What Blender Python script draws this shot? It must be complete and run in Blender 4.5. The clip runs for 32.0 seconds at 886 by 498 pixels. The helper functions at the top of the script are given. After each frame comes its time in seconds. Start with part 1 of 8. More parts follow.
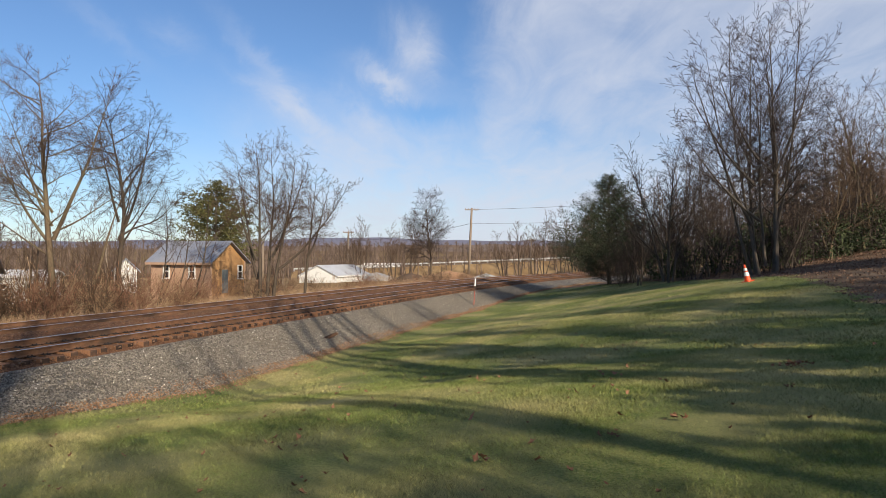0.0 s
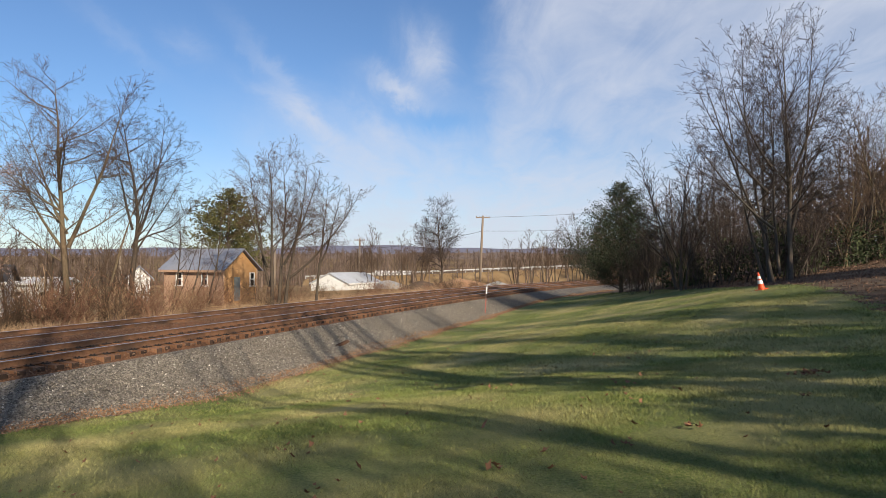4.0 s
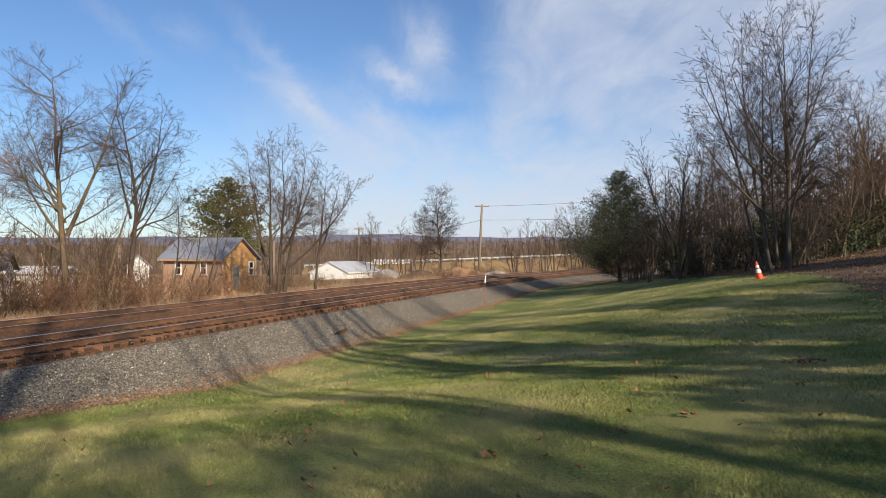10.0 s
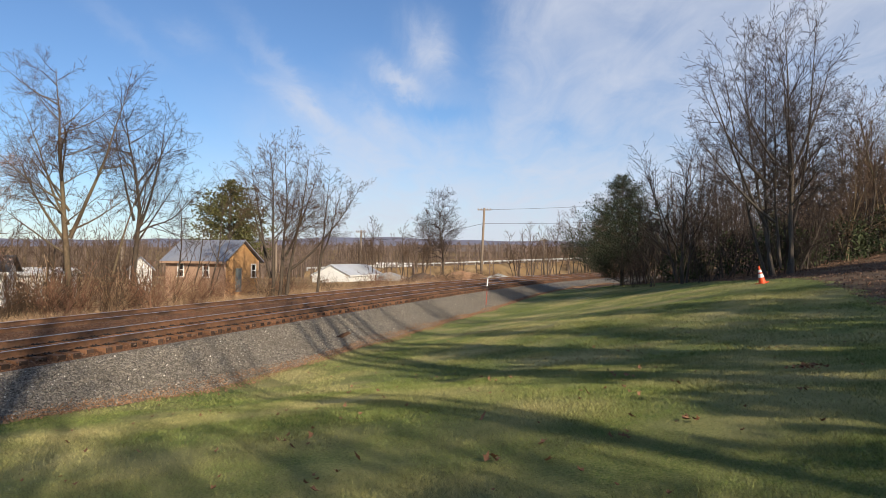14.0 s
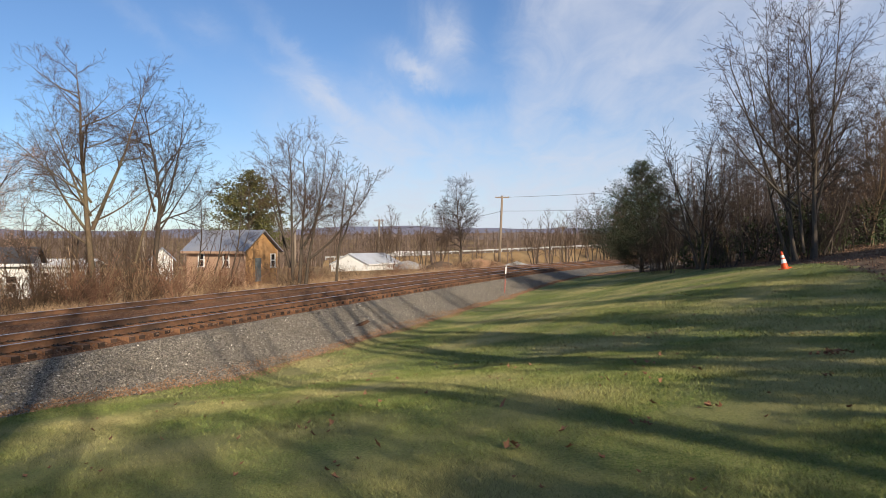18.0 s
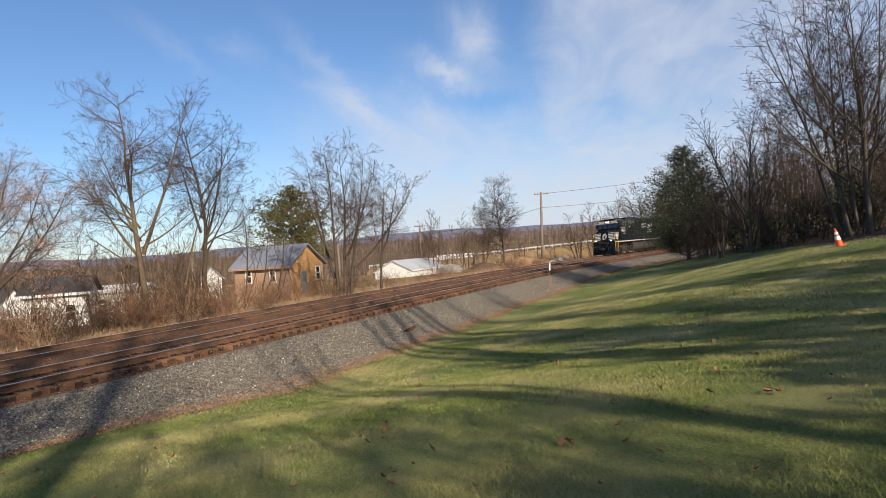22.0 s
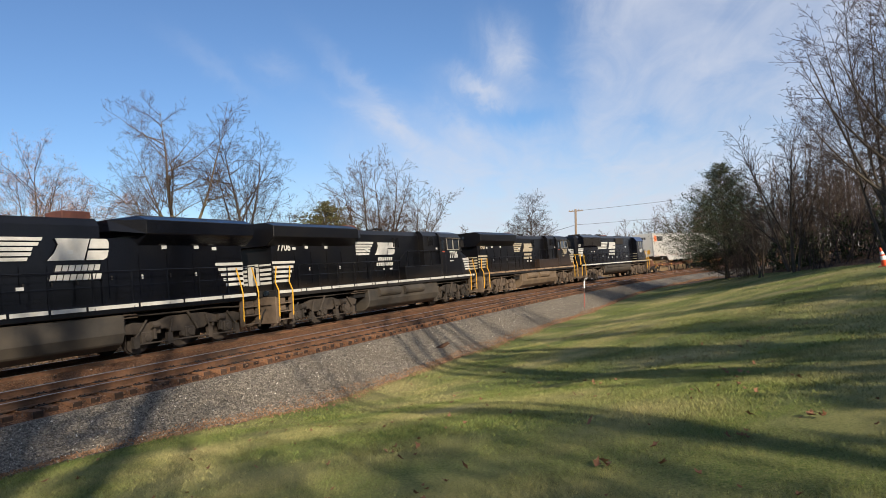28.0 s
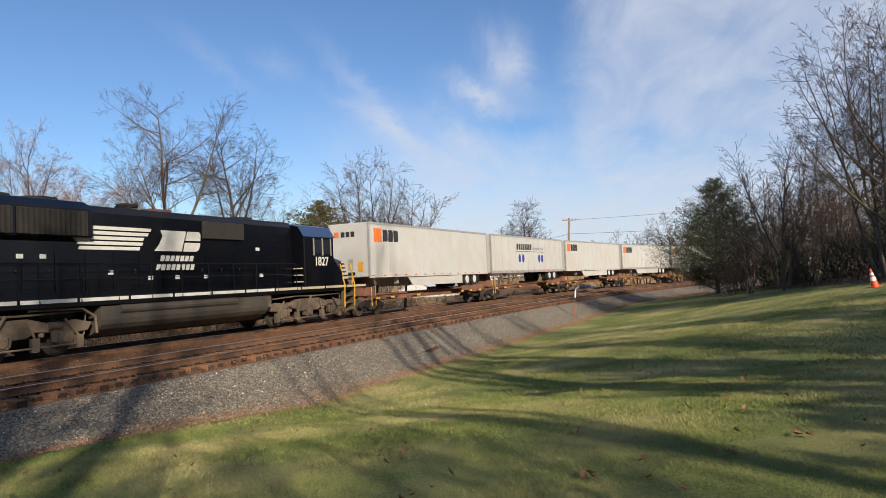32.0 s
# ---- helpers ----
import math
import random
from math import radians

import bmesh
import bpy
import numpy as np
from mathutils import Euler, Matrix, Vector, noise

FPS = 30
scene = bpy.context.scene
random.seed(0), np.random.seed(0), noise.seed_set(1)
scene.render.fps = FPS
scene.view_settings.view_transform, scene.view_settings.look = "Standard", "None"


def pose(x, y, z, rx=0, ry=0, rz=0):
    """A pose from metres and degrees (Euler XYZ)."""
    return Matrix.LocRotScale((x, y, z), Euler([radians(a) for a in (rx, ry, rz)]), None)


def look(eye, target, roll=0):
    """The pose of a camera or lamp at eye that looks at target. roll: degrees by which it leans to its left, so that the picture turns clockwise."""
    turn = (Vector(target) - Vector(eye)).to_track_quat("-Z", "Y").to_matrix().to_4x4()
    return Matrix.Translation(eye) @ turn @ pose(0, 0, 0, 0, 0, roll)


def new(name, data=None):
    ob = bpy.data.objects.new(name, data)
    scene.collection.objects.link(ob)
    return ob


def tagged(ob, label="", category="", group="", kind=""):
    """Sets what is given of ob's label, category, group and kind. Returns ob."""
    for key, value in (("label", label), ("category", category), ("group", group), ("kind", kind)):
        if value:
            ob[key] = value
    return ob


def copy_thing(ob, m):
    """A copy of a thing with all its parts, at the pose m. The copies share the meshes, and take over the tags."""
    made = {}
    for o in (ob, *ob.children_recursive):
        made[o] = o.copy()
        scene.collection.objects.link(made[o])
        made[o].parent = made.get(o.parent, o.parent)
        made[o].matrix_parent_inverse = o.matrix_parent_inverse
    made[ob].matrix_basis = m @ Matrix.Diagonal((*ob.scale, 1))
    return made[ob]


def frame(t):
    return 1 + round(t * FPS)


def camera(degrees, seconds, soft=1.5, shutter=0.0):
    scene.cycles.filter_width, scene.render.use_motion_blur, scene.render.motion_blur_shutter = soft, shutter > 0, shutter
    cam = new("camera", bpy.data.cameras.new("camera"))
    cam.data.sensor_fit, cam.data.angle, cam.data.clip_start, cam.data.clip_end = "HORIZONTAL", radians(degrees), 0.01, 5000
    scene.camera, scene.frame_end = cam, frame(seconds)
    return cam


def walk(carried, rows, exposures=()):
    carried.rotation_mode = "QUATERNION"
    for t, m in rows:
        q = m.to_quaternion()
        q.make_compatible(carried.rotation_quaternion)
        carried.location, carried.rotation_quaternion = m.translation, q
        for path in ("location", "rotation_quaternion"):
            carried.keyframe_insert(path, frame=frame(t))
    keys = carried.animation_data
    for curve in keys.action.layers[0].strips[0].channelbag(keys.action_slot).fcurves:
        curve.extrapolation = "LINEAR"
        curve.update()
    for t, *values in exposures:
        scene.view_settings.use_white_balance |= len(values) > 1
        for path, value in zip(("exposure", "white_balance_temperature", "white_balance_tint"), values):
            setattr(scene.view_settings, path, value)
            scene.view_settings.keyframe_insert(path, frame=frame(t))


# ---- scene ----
cam = camera(65.85, 32.0, soft=0.8)
PATH = [
    (0.0, pose(-0.013, 0.014, 1.651, 90.684, -0.146, -0.002)),
    (0.5, pose(-0.014, 0.011, 1.651, 90.6, 0.15, 0.341)),
    (1.0, pose(-0.02, 0.01, 1.652, 90.226, 0.007, 0.717)),
    (1.5, pose(-0.018, 0.028, 1.649, 90.274, -0.272, 1.297)),
    (2.0, pose(-0.022, 0.024, 1.649, 90.602, -0.341, 1.777)),
    (2.5, pose(-0.025, 0.021, 1.651, 90.805, 0.179, 1.89)),
    (3.0, pose(-0.022, -0.002, 1.648, 90.873, 0.143, 1.427)),
    (3.5, pose(-0.026, 0, 1.648, 91.136, -0.02, 1.092)),
    (5.5, pose(-0.039, 0.031, 1.642, 91.495, -0.678, 0.633)),
    (6.0, pose(-0.043, 0.024, 1.64, 91.553, -0.924, 0.632)),
    (6.5, pose(-0.038, 0.02, 1.642, 91.515, -0.942, 0.616)),
    (7.0, pose(-0.041, 0.026, 1.638, 91.454, -1.254, 0.625)),
    (7.5, pose(-0.039, 0.035, 1.637, 91.2, -0.775, 1.15)),
    (8.0, pose(-0.039, 0.016, 1.641, 91.099, -0.832, 1.212)),
    (8.5, pose(-0.034, -0.003, 1.644, 90.955, -0.706, 0.963)),
    (9.0, pose(-0.021, 0.004, 1.645, 90.371, -0.741, 0.999)),
    (9.5, pose(-0.015, -0.017, 1.653, 90.371, -0.541, 1.053)),
    (10.0, pose(0.002, 0.003, 1.651, 90.401, -0.183, 0.861)),
    (10.5, pose(0.003, -0.003, 1.658, 90.546, -0.141, 0.929)),
    (11.0, pose(0.005, -0.024, 1.658, 90.638, -0.264, 0.873)),
    (11.5, pose(0.002, -0.024, 1.657, 90.7, -0.214, 0.704)),
    (12.0, pose(0, -0.007, 1.654, 90.643, 0.216, 0.787)),
    (12.5, pose(0.002, 0.002, 1.654, 90.72, 0.072, 0.853)),
    (13.0, pose(0, -0, 1.65, 90.776, -0.236, 1.064)),
    (13.5, pose(-0.001, -0.017, 1.655, 90.774, -0.23, 1.082)),
    (14.0, pose(-0.008, -0.014, 1.653, 90.675, -0.43, 1.039)),
    (14.5, pose(-0.013, -0.003, 1.649, 90.627, -0.564, 1.046)),
    (15.0, pose(-0.011, -0.004, 1.651, 90.555, -0.381, 1.13)),
    (15.5, pose(-0.019, -0.001, 1.646, 89.475, -0.062, 1.082)),
    (17.5, pose(-0.014, 0.027, 1.646, 89.545, 0.205, 1.779)),
    (18.0, pose(-0.013, 0.017, 1.643, 89.687, 0.059, 2.547)),
    (18.5, pose(-0.016, 0.016, 1.643, 89.618, 0.237, 3.227)),
    (19.0, pose(-0.017, 0, 1.645, 89.581, -0.023, 3.273)),
    (19.5, pose(-0.02, 0.038, 1.639, 89.521, 0.443, 3.603)),
    (20.0, pose(-0.02, 0.035, 1.639, 89.656, 1.336, 4.861)),
    (20.5, pose(-0.021, 0.014, 1.643, 89.762, 2.558, 5.775)),
    (21.0, pose(-0.013, 0.029, 1.635, 89.907, 2.971, 5.702)),
    (21.5, pose(0, 0.018, 1.636, 89.924, 3.652, 5.864)),
    (22.0, pose(-0.003, 0.028, 1.637, 90.003, 4.017, 6.052)),
    (22.5, pose(-0.003, 0.028, 1.639, 90.115, 4.391, 6.274)),
    (23.0, pose(-0.008, 0.025, 1.638, 90.339, 4.578, 6.612)),
    (23.5, pose(-0.008, 0.021, 1.639, 90.693, 4.49, 6.942)),
    (24.0, pose(-0.011, 0.021, 1.64, 90.798, 4.316, 7.101)),
    (24.5, pose(-0.009, 0.022, 1.639, 90.872, 4.241, 7.384)),
    (25.0, pose(-0.006, 0.014, 1.644, 90.981, 4.152, 7.662)),
    (25.5, pose(-0.002, 0.009, 1.64, 91.037, 3.999, 8.134)),
    (27.5, pose(-0.012, 0.003, 1.639, 91.48, 3.59, 8.724)),
    (28.0, pose(-0.011, 0.015, 1.636, 91.562, 3.509, 8.85)),
    (28.5, pose(-0.016, 0.011, 1.639, 91.617, 3.302, 8.871)),
    (29.0, pose(-0.015, -0.016, 1.639, 91.56, 2.725, 8.644)),
    (29.5, pose(-0.03, 0.02, 1.638, 90.599, 1.509, 8.162)),
    (30.0, pose(-0.034, 0.041, 1.639, 90.996, 1.038, 7.948)),
    (30.5, pose(-0.022, 0.035, 1.643, 91.418, 1.135, 8.291)),
    (31.0, pose(-0.024, 0.01, 1.649, 91.522, 1.23, 8.275)),
    (31.5, pose(-0.023, 0.008, 1.651, 91.705, 1.397, 8.244)),
    (32.0, pose(-0.033, 0.025, 1.652, 91.855, 1.295, 8.157)),
]
walk(cam, PATH)

# ---- light ----
SUN_AZ = math.atan2(0.515, -0.857)
SUN_EL = radians(25)
world = bpy.data.worlds.new("sky")
scene.world = world
world.use_nodes = True


def link(tree, a, b):
    tree.links.new(a, b)


def build_sky():
    nt = world.node_tree
    nt.nodes.clear()
    out = nt.nodes.new("ShaderNodeOutputWorld")
    bg = nt.nodes.new("ShaderNodeBackground")
    sky = nt.nodes.new("ShaderNodeTexSky")
    sky.sky_type = "NISHITA"
    sky.sun_disc = False
    sky.sun_elevation = SUN_EL
    sky.sun_rotation = SUN_AZ
    sky.air_density, sky.dust_density, sky.ozone_density = 1.0, 0.1, 4.0
    bg.inputs["Strength"].default_value = SKY_STRENGTH
    co = nt.nodes.new("ShaderNodeTexCoord")

    def maths(op, a, b=None, c=None):
        n = nt.nodes.new("ShaderNodeMath")
        n.operation = op
        for k, v in enumerate((a, b, c)):
            if v is None:
                continue
            if isinstance(v, (int, float)):
                n.inputs[k].default_value = v
            else:
                link(nt, v, n.inputs[k])
        return n.outputs[0]

    sep = nt.nodes.new("ShaderNodeSeparateXYZ")
    link(nt, co.outputs["Generated"], sep.inputs[0])
    # the direction laid out on a high flat cloud layer
    den = maths("ADD", maths("MAXIMUM", sep.outputs["Z"], 0.02), 0.12)
    comb = nt.nodes.new("ShaderNodeCombineXYZ")
    link(nt, maths("DIVIDE", sep.outputs["X"], den), comb.inputs[0])
    link(nt, maths("DIVIDE", sep.outputs["Y"], den), comb.inputs[1])
    rotm = nt.nodes.new("ShaderNodeMapping")
    rotm.inputs["Rotation"].default_value = (0, 0, radians(-24))
    rotm.inputs["Scale"].default_value = (1.5, 0.55, 1)
    link(nt, comb.outputs[0], rotm.inputs[0])

    def cloud_noise(scale, detail, rough, dist, source):
        n = nt.nodes.new("ShaderNodeTexNoise")
        n.inputs["Scale"].default_value = scale
        n.inputs["Detail"].default_value = detail
        n.inputs["Roughness"].default_value = rough
        n.inputs["Distortion"].default_value = dist
        link(nt, source, n.inputs["Vector"])
        return n

    big = cloud_noise(0.9, 5, 0.55, 0.6, rotm.outputs[0]).outputs["Fac"]
    fine = cloud_noise(3.2, 9, 0.62, 0.9, rotm.outputs[0]).outputs["Fac"]
    # edges frayed by a small warp of the direction
    warp = cloud_noise(11.0, 7, 0.66, 0.6, co.outputs["Generated"])
    off = nt.nodes.new("ShaderNodeVectorMath")
    off.operation = "MULTIPLY_ADD"
    link(nt, warp.outputs["Color"], off.inputs[0])
    off.inputs[1].default_value, off.inputs[2].default_value = (0.085,) * 3, (-0.0425,) * 3
    way = nt.nodes.new("ShaderNodeVectorMath")
    way.operation = "ADD"
    link(nt, co.outputs["Generated"], way.inputs[0])
    link(nt, off.outputs[0], way.inputs[1])
    wsep = nt.nodes.new("ShaderNodeSeparateXYZ")
    link(nt, way.outputs[0], wsep.inputs[0])

    def step_of(value, lo, hi):
        n = nt.nodes.new("ShaderNodeMapRange")
        n.interpolation_type = "SMOOTHSTEP"
        link(nt, value, n.inputs["Value"])
        n.inputs["From Min"].default_value, n.inputs["From Max"].default_value = lo, hi
        return n.outputs[0]

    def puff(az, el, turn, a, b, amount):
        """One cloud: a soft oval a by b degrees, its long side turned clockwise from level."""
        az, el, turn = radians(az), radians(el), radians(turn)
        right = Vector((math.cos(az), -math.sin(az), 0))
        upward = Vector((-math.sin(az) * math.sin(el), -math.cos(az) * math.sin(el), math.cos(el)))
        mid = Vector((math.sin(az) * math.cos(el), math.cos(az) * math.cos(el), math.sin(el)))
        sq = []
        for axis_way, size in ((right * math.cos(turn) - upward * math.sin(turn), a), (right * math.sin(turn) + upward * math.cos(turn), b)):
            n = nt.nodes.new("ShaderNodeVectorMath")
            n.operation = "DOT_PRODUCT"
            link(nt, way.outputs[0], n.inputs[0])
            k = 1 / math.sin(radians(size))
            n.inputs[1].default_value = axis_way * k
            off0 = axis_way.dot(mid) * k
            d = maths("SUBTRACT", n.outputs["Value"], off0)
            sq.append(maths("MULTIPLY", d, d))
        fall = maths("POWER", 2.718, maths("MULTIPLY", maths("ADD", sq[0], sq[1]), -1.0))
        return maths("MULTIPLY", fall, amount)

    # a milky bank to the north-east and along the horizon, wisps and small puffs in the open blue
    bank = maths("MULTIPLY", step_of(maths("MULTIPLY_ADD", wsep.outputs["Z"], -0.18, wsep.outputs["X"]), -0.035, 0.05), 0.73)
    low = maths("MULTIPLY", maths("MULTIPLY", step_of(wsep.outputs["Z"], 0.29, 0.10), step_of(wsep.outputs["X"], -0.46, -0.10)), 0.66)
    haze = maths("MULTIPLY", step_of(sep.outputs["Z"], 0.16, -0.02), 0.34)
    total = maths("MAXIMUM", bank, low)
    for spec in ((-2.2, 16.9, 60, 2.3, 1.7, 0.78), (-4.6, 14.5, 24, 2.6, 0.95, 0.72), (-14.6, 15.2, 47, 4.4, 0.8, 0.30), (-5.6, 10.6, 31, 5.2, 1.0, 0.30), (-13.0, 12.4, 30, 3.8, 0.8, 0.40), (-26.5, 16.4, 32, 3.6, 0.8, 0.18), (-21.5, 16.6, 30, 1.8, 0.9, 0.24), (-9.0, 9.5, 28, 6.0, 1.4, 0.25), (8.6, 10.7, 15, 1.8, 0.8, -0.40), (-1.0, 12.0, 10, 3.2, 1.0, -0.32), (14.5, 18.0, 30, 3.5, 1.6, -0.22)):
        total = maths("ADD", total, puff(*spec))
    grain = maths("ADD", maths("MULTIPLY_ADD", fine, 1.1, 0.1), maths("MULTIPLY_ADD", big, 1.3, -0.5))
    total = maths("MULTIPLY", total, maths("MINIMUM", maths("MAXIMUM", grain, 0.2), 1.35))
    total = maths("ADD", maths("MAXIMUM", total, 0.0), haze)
    ramp = nt.nodes.new("ShaderNodeClamp")
    link(nt, total, ramp.inputs["Value"])
    ramp.inputs["Max"].default_value = 0.86
    mix = nt.nodes.new("ShaderNodeMix")
    mix.data_type = "RGBA"
    link(nt, ramp.outputs[0], mix.inputs["Factor"])
    tint = nt.nodes.new("ShaderNodeMix")
    tint.data_type, tint.blend_type = "RGBA", "MULTIPLY"
    tint.inputs["Factor"].default_value = 1.0
    tint.inputs["B"].default_value = (0.92, 1.0, 1.12, 1)
    link(nt, sky.outputs[0], tint.inputs["A"])
    link(nt, tint.outputs["Result"], mix.inputs["A"])
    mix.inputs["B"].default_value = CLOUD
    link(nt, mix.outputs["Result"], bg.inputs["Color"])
    link(nt, bg.outputs[0], out.inputs["Surface"])


SKY_STRENGTH = 0.088
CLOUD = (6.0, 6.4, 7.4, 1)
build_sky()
sun = new("sun", bpy.data.lights.new("sun", "SUN"))
sun.data.energy, sun.data.angle, sun.data.color = 5.0, radians(0.6), (1.0, 0.87, 0.69)
sun.matrix_world = look((math.sin(SUN_AZ) * 100, math.cos(SUN_AZ) * 100, 100 * math.tan(SUN_EL)), (0, 0, 0))
scene.view_settings.exposure = 0.32

# ---- materials ----
MATS = {}


def mat(name, c1, c2=None, scale=4.0, rough=0.85, bump=0.15, metal=0.0, c3=None, big=0.35, glow=None, spec=0.4, stretch=(1, 1, 1), island=0.0, dust=None):
    """A surface with grain (c1 to c2), larger stains (towards c3), relief and a change from piece to piece."""
    if name in MATS:
        return MATS[name]
    m = bpy.data.materials.new(name)
    m.use_nodes = True
    nt = m.node_tree
    b = nt.nodes["Principled BSDF"]
    b.inputs["Roughness"].default_value = rough
    b.inputs["Metallic"].default_value = metal
    b.inputs["Specular IOR Level"].default_value = spec
    c2 = c2 or tuple(v * 0.75 for v in c1)
    co = nt.nodes.new("ShaderNodeTexCoord")
    mp = nt.nodes.new("ShaderNodeMapping")
    mp.inputs["Scale"].default_value = stretch
    nt.links.new(co.outputs["Object"], mp.inputs[0])
    n = nt.nodes.new("ShaderNodeTexNoise")
    n.inputs["Scale"].default_value = scale
    n.inputs["Detail"].default_value = 5
    n.inputs["Roughness"].default_value = 0.65
    nt.links.new(mp.outputs[0], n.inputs["Vector"])
    r = nt.nodes.new("ShaderNodeMapRange")
    r.inputs["From Min"].default_value, r.inputs["From Max"].default_value = 0.3, 0.7
    nt.links.new(n.outputs["Fac"], r.inputs["Value"])
    mix = nt.nodes.new("ShaderNodeMix")
    mix.data_type = "RGBA"
    mix.inputs["A"].default_value = (*c1, 1)
    mix.inputs["B"].default_value = (*c2, 1)
    nt.links.new(r.outputs[0], mix.inputs["Factor"])
    col = mix.outputs["Result"]
    if c3:
        n3 = nt.nodes.new("ShaderNodeTexNoise")
        n3.inputs["Scale"].default_value = big
        n3.inputs["Detail"].default_value = 6
        nt.links.new(mp.outputs[0], n3.inputs["Vector"])
        r3 = nt.nodes.new("ShaderNodeMapRange")
        r3.inputs["From Min"].default_value, r3.inputs["From Max"].default_value = 0.42, 0.68
        nt.links.new(n3.outputs["Fac"], r3.inputs["Value"])
        mx = nt.nodes.new("ShaderNodeMix")
        mx.data_type = "RGBA"
        nt.links.new(r3.outputs[0], mx.inputs["Factor"])
        nt.links.new(col, mx.inputs["A"])
        mx.inputs["B"].default_value = (*c3, 1)
        col = mx.outputs["Result"]
    if island:
        info = nt.nodes.new("ShaderNodeNewGeometry" if island > 0 else "ShaderNodeObjectInfo")
        hs = nt.nodes.new("ShaderNodeHueSaturation")
        rr = nt.nodes.new("ShaderNodeMapRange")
        rr.inputs["To Min"].default_value, rr.inputs["To Max"].default_value = 1 - abs(island), 1 + abs(island)
        nt.links.new(info.outputs["Random Per Island" if island > 0 else "Random"], rr.inputs["Value"])
        nt.links.new(rr.outputs[0], hs.inputs["Value"])
        nt.links.new(col, hs.inputs["Color"])
        col = hs.outputs["Color"]
    if dust:
        # road dust thrown up from the running gear, thinning out unevenly with height
        sp = nt.nodes.new("ShaderNodeSeparateXYZ")
        nt.links.new(co.outputs["Object"], sp.inputs[0])
        nd = nt.nodes.new("ShaderNodeTexNoise")
        nd.inputs["Scale"].default_value, nd.inputs["Detail"].default_value = 0.9, 6
        nt.links.new(co.outputs["Object"], nd.inputs["Vector"])
        lift_z = nt.nodes.new("ShaderNodeMath")
        lift_z.operation = "MULTIPLY_ADD"
        nt.links.new(nd.outputs["Fac"], lift_z.inputs[0])
        lift_z.inputs[1].default_value = -0.8
        nt.links.new(sp.outputs["Z"], lift_z.inputs[2])
        rd = nt.nodes.new("ShaderNodeMapRange")
        for key, val in zip(("From Min", "From Max", "To Min", "To Max"), (dust[3] - 0.4, dust[4] - 0.4, 0.9, 0.0)):
            rd.inputs[key].default_value = val
        nt.links.new(lift_z.outputs[0], rd.inputs["Value"])
        md = nt.nodes.new("ShaderNodeMix")
        md.data_type = "RGBA"
        nt.links.new(rd.outputs[0], md.inputs["Factor"])
        nt.links.new(col, md.inputs["A"])
        md.inputs["B"].default_value = (*dust[:3], 1)
        col = md.outputs["Result"]
    nt.links.new(col, b.inputs["Base Color"])
    if bump:
        bp = nt.nodes.new("ShaderNodeBump")
        bp.inputs["Strength"].default_value = bump
        bp.inputs["Distance"].default_value = 0.05
        nt.links.new(n.outputs["Fac"], bp.inputs["Height"])
        nt.links.new(bp.outputs[0], b.inputs["Normal"])
    if glow:
        b.inputs["Emission Color"].default_value = (*glow[:3], 1)
        b.inputs["Emission Strength"].default_value = glow[3]
    MATS[name] = m
    return m


def stone_mat(name, lo, hi, scale, stain=None, rough=0.92):
    """Crushed stone: cells of many greys with dark joints."""
    m = bpy.data.materials.new(name)
    m.use_nodes = True
    nt = m.node_tree
    b = nt.nodes["Principled BSDF"]
    b.inputs["Roughness"].default_value = rough
    b.inputs["Specular IOR Level"].default_value = 0.2
    co = nt.nodes.new("ShaderNodeTexCoord")
    vo = nt.nodes.new("ShaderNodeTexVoronoi")
    vo.inputs["Scale"].default_value = scale
    nt.links.new(co.outputs["Object"], vo.inputs["Vector"])
    sep = nt.nodes.new("ShaderNodeSeparateColor")
    nt.links.new(vo.outputs["Color"], sep.inputs[0])
    pw = nt.nodes.new("ShaderNodeMath")
    pw.operation = "POWER"
    pw.inputs[1].default_value = 2.2
    nt.links.new(sep.outputs[0], pw.inputs[0])
    mix = nt.nodes.new("ShaderNodeMix")
    mix.data_type = "RGBA"
    mix.inputs["A"].default_value, mix.inputs["B"].default_value = (*lo, 1), (*hi, 1)
    nt.links.new(pw.outputs[0], mix.inputs["Factor"])
    col = mix.outputs["Result"]
    n = nt.nodes.new("ShaderNodeTexNoise")
    n.inputs["Scale"].default_value, n.inputs["Detail"].default_value = 0.55, 6
    nt.links.new(co.outputs["Object"], n.inputs["Vector"])
    r = nt.nodes.new("ShaderNodeMapRange")
    r.inputs["From Min"].default_value, r.inputs["From Max"].default_value, r.inputs["To Max"].default_value = 0.45, 0.7, 0.7
    nt.links.new(n.outputs["Fac"], r.inputs["Value"])
    mx = nt.nodes.new("ShaderNodeMix")
    mx.data_type = "RGBA"
    nt.links.new(r.outputs[0], mx.inputs["Factor"])
    nt.links.new(col, mx.inputs["A"])
    mx.inputs["B"].default_value = (*(stain or lo), 1)
    nt.links.new(mx.outputs["Result"], b.inputs["Base Color"])
    bp = nt.nodes.new("ShaderNodeBump")
    bp.inputs["Strength"].default_value, bp.inputs["Distance"].default_value = 1.0, 0.06
    bp.invert = True
    nt.links.new(vo.outputs["Distance"], bp.inputs["Height"])
    nt.links.new(bp.outputs[0], b.inputs["Normal"])
    MATS[name] = m
    return m


